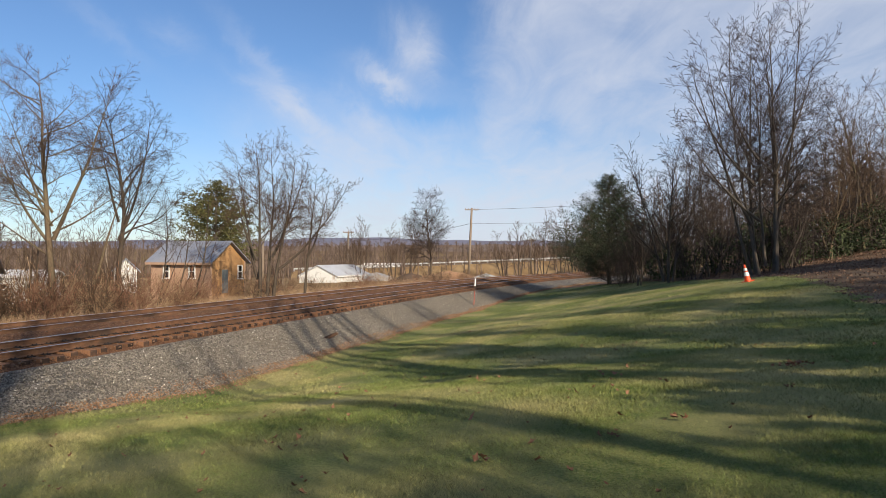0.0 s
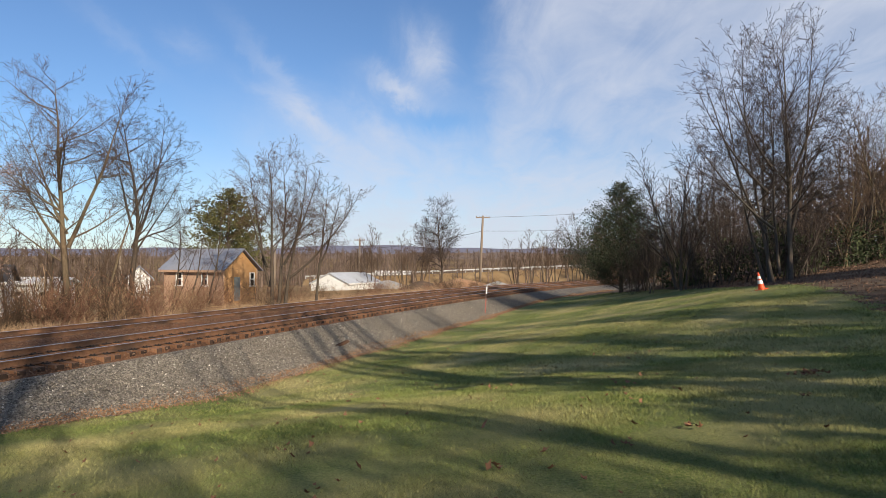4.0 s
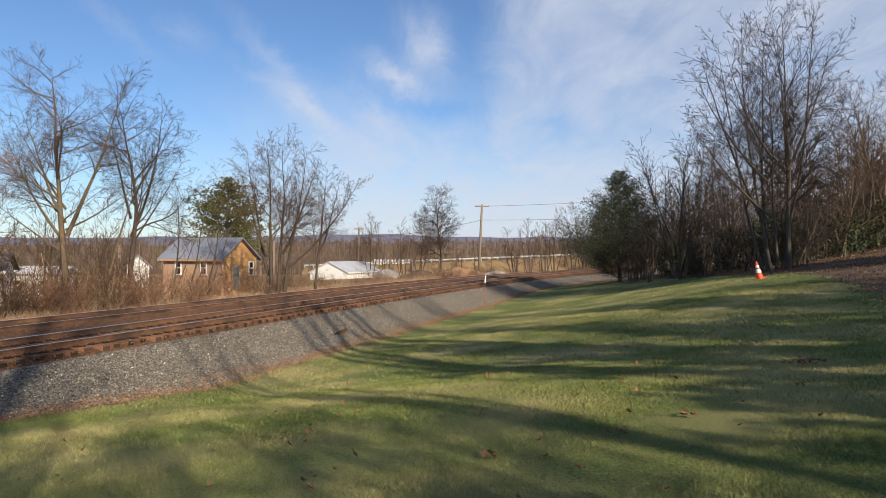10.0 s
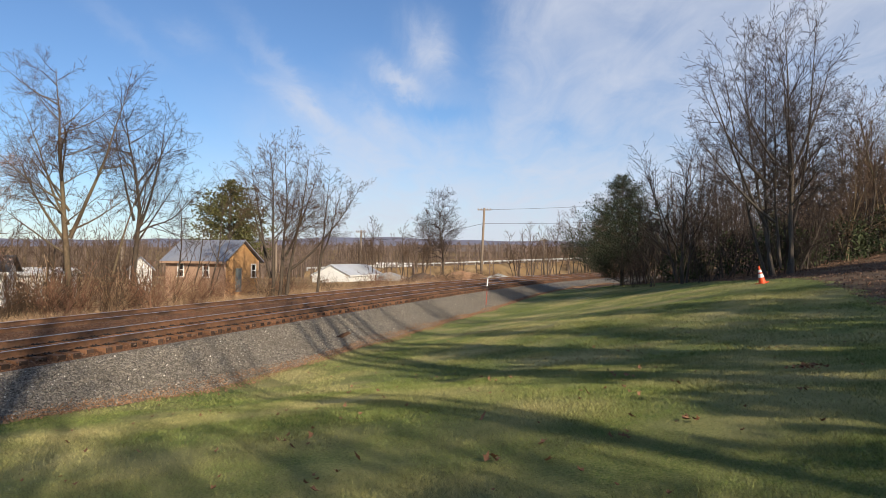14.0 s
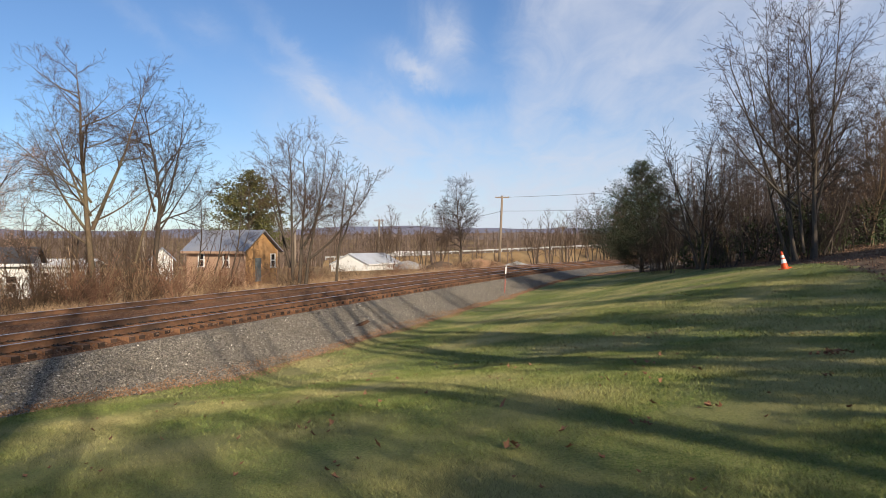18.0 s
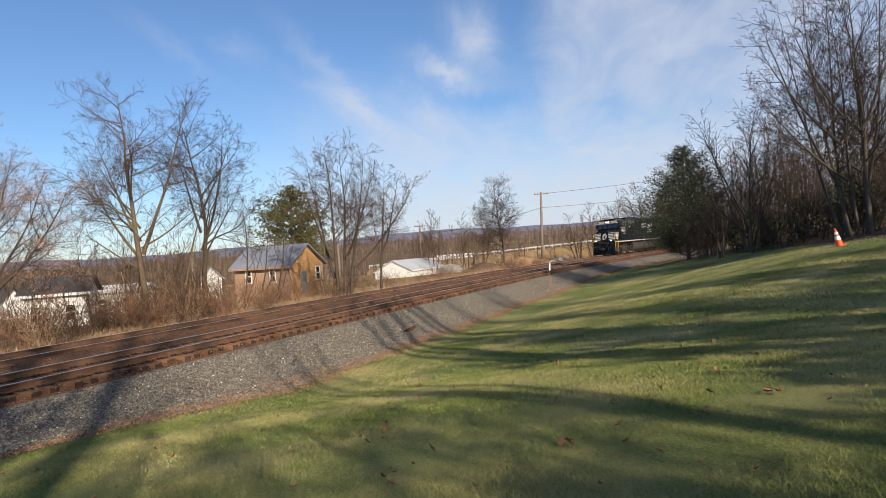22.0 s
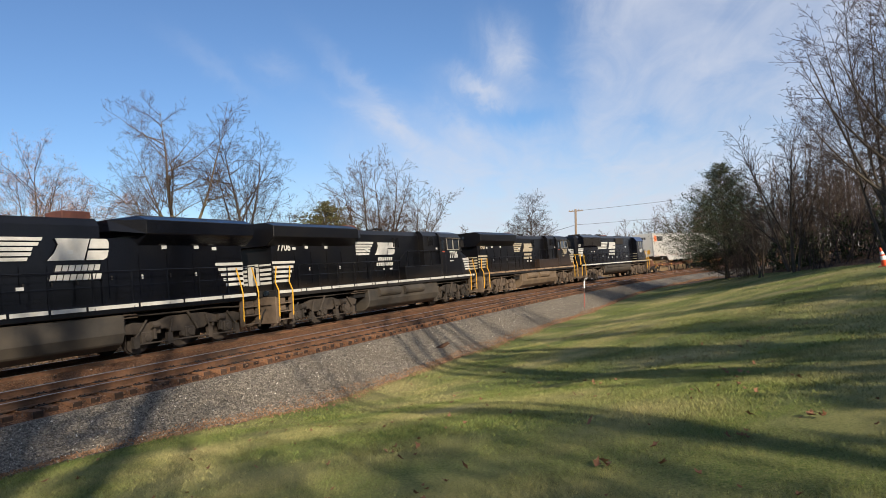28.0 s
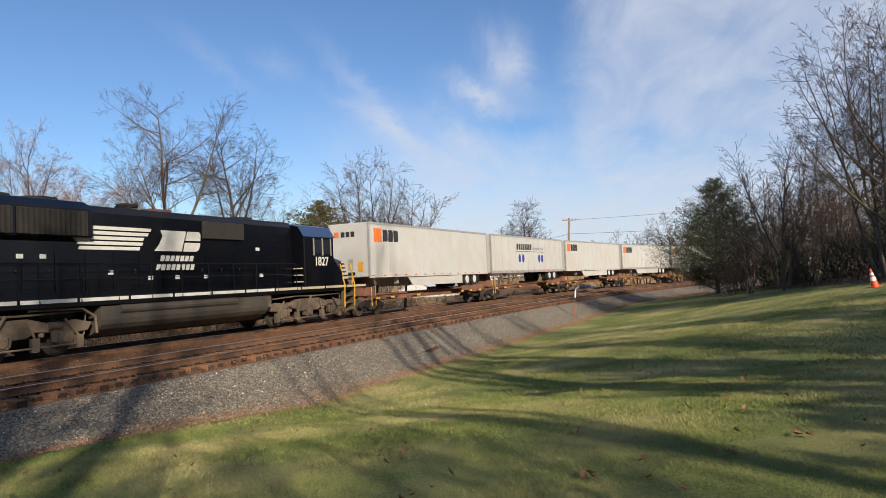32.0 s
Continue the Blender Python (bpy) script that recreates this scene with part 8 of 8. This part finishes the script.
def spine_car():
    """One platform of a spine car; its truck is at the leading end."""
    S = empty("spine_car", label="rusty brown spine car carrying a trailer", category="rail car", group="spine cars")
    part("centre_sill", Mesh().box(-8.1, -0.32, 0.72, 8.1, 0.32, 1.08).box(-8.1, -0.42, 1.02, 8.1, 0.42, 1.10), SPINE, S, bevel=0.015)
    part("hitch", Mesh().add([(7.3, -0.5, 1.0), (7.3, 0.5, 1.0), (6.3, 0.5, 1.0), (6.3, -0.5, 1.0), (6.9, -0.35, 2.04), (6.9, 0.35, 2.04), (6.5, 0.35, 2.04), (6.5, -0.35, 2.04)], [(0, 3, 2, 1), (4, 5, 6, 7), (0, 1, 5, 4), (1, 2, 6, 5), (2, 3, 7, 6), (3, 0, 4, 7)]), SPINE, S)
    for s in (1, -1):
        part("wheel_well", Mesh().box(-6.9, min(s * 0.4, s * 1.35), 1.07, -3.4, max(s * 0.4, s * 1.35), 1.17).box(-6.9, min(s * 1.3, s * 1.36), 0.92, -3.4, max(s * 1.3, s * 1.36), 1.26), SPINE, S)
        part("outrigger", Mesh().box(2.2, min(s * 0.3, s * 1.3), 0.78, 2.45, max(s * 0.3, s * 1.3), 0.95).box(5.2, min(s * 0.3, s * 1.3), 0.78, 5.45, max(s * 0.3, s * 1.3), 0.95), SPINE, S)
        part("side_walk", Mesh().box(2.2, min(s * 1.0, s * 1.36), 0.90, 7.9, max(s * 1.0, s * 1.36), 1.0), SPINE, S)
        for x in (2.6, 5.6, 7.2, -3.6, -5.0, -6.6):
            part("yellow_marker", Mesh().box(x, min(s * 1.355, s * 1.375), 0.84, x + 0.4, max(s * 1.355, s * 1.375), 0.95), SPINE_YELLOW, S)
        part("grab_iron", Mesh().tube([(7.9, s * 1.3, 0.5), (7.9, s * 1.3, 1.5), (7.5, s * 1.3, 1.5), (7.5, s * 1.3, 0.5)], 0.02, 5), SPINE_YELLOW, S)
    tr = part("truck", Mesh().box(7.2, -1.0, 0.45, 7.9, 1.0, 0.72), GRIME_DARK, S)
    for s in (1, -1):
        y = s * 1.05
        part("side_frame", Mesh().prism([(7.55 + a, b) for a, b in ((-1.2, 0.42), (-0.75, 0.5), (-0.35, 0.28), (0.35, 0.28), (0.75, 0.5), (1.2, 0.42), (1.2, 0.6), (0.5, 0.82), (-0.5, 0.82), (-1.2, 0.6))], y - 0.08, y + 0.08, "y"), GRIME_DARK, tr, bevel=0.02)
        for k in (-0.2, 0.0, 0.2):
            part("spring", Mesh().tube([(7.55 + k, y + s * 0.02, 0.34), (7.55 + k, y + s * 0.02, 0.66)], 0.08, 8), GRIME, tr)
    for k in (-0.88, 0.88):
        WHEELS.append((wheelset(tr, 0.42), Vector((7.55 + k, 0, 0.42)), 0.42))
    return S


def build_cars():
    kinds = [0, 1, 2, 3, 5, 4, 0]
    start = 66.9 + 21.3 + 1.0
    for k, kind in enumerate(kinds):
        mid = start + 8.2 + 16.75 * k
        lab = "long white road trailer with orange and dark marks" if kind in (0, 2, 3, 5) else "long white road trailer with dark and blue marks"
        MOVERS.append((trailer(kind, lab), mid + 0.1, 13.0, False))
        MOVERS.append((spine_car(), mid, 14.0, False))


build_cars()


def motions():
    times = [float(t) for t in range(0, 33)]
    for ob, back, length, flip in MOVERS:
        walk(ob, [(t, train_pose(front_s(t) + back, length, flip)) for t in times])
    # wheels roll while the train is near
    for ob, place, r in WHEELS:
        top = ob.parent.parent
        way = -1 if any(m[0] is top and m[3] for m in MOVERS) else 1
        rows = [(0.0, Matrix.Translation(place))]
        rows += [(k / 30, Matrix.Translation(place) @ Matrix.Rotation(way * 14.45 / r * (k / 30 - 20.5), 4, "Y")) for k in range(615, 961)]
        walk(ob, rows)

motions()
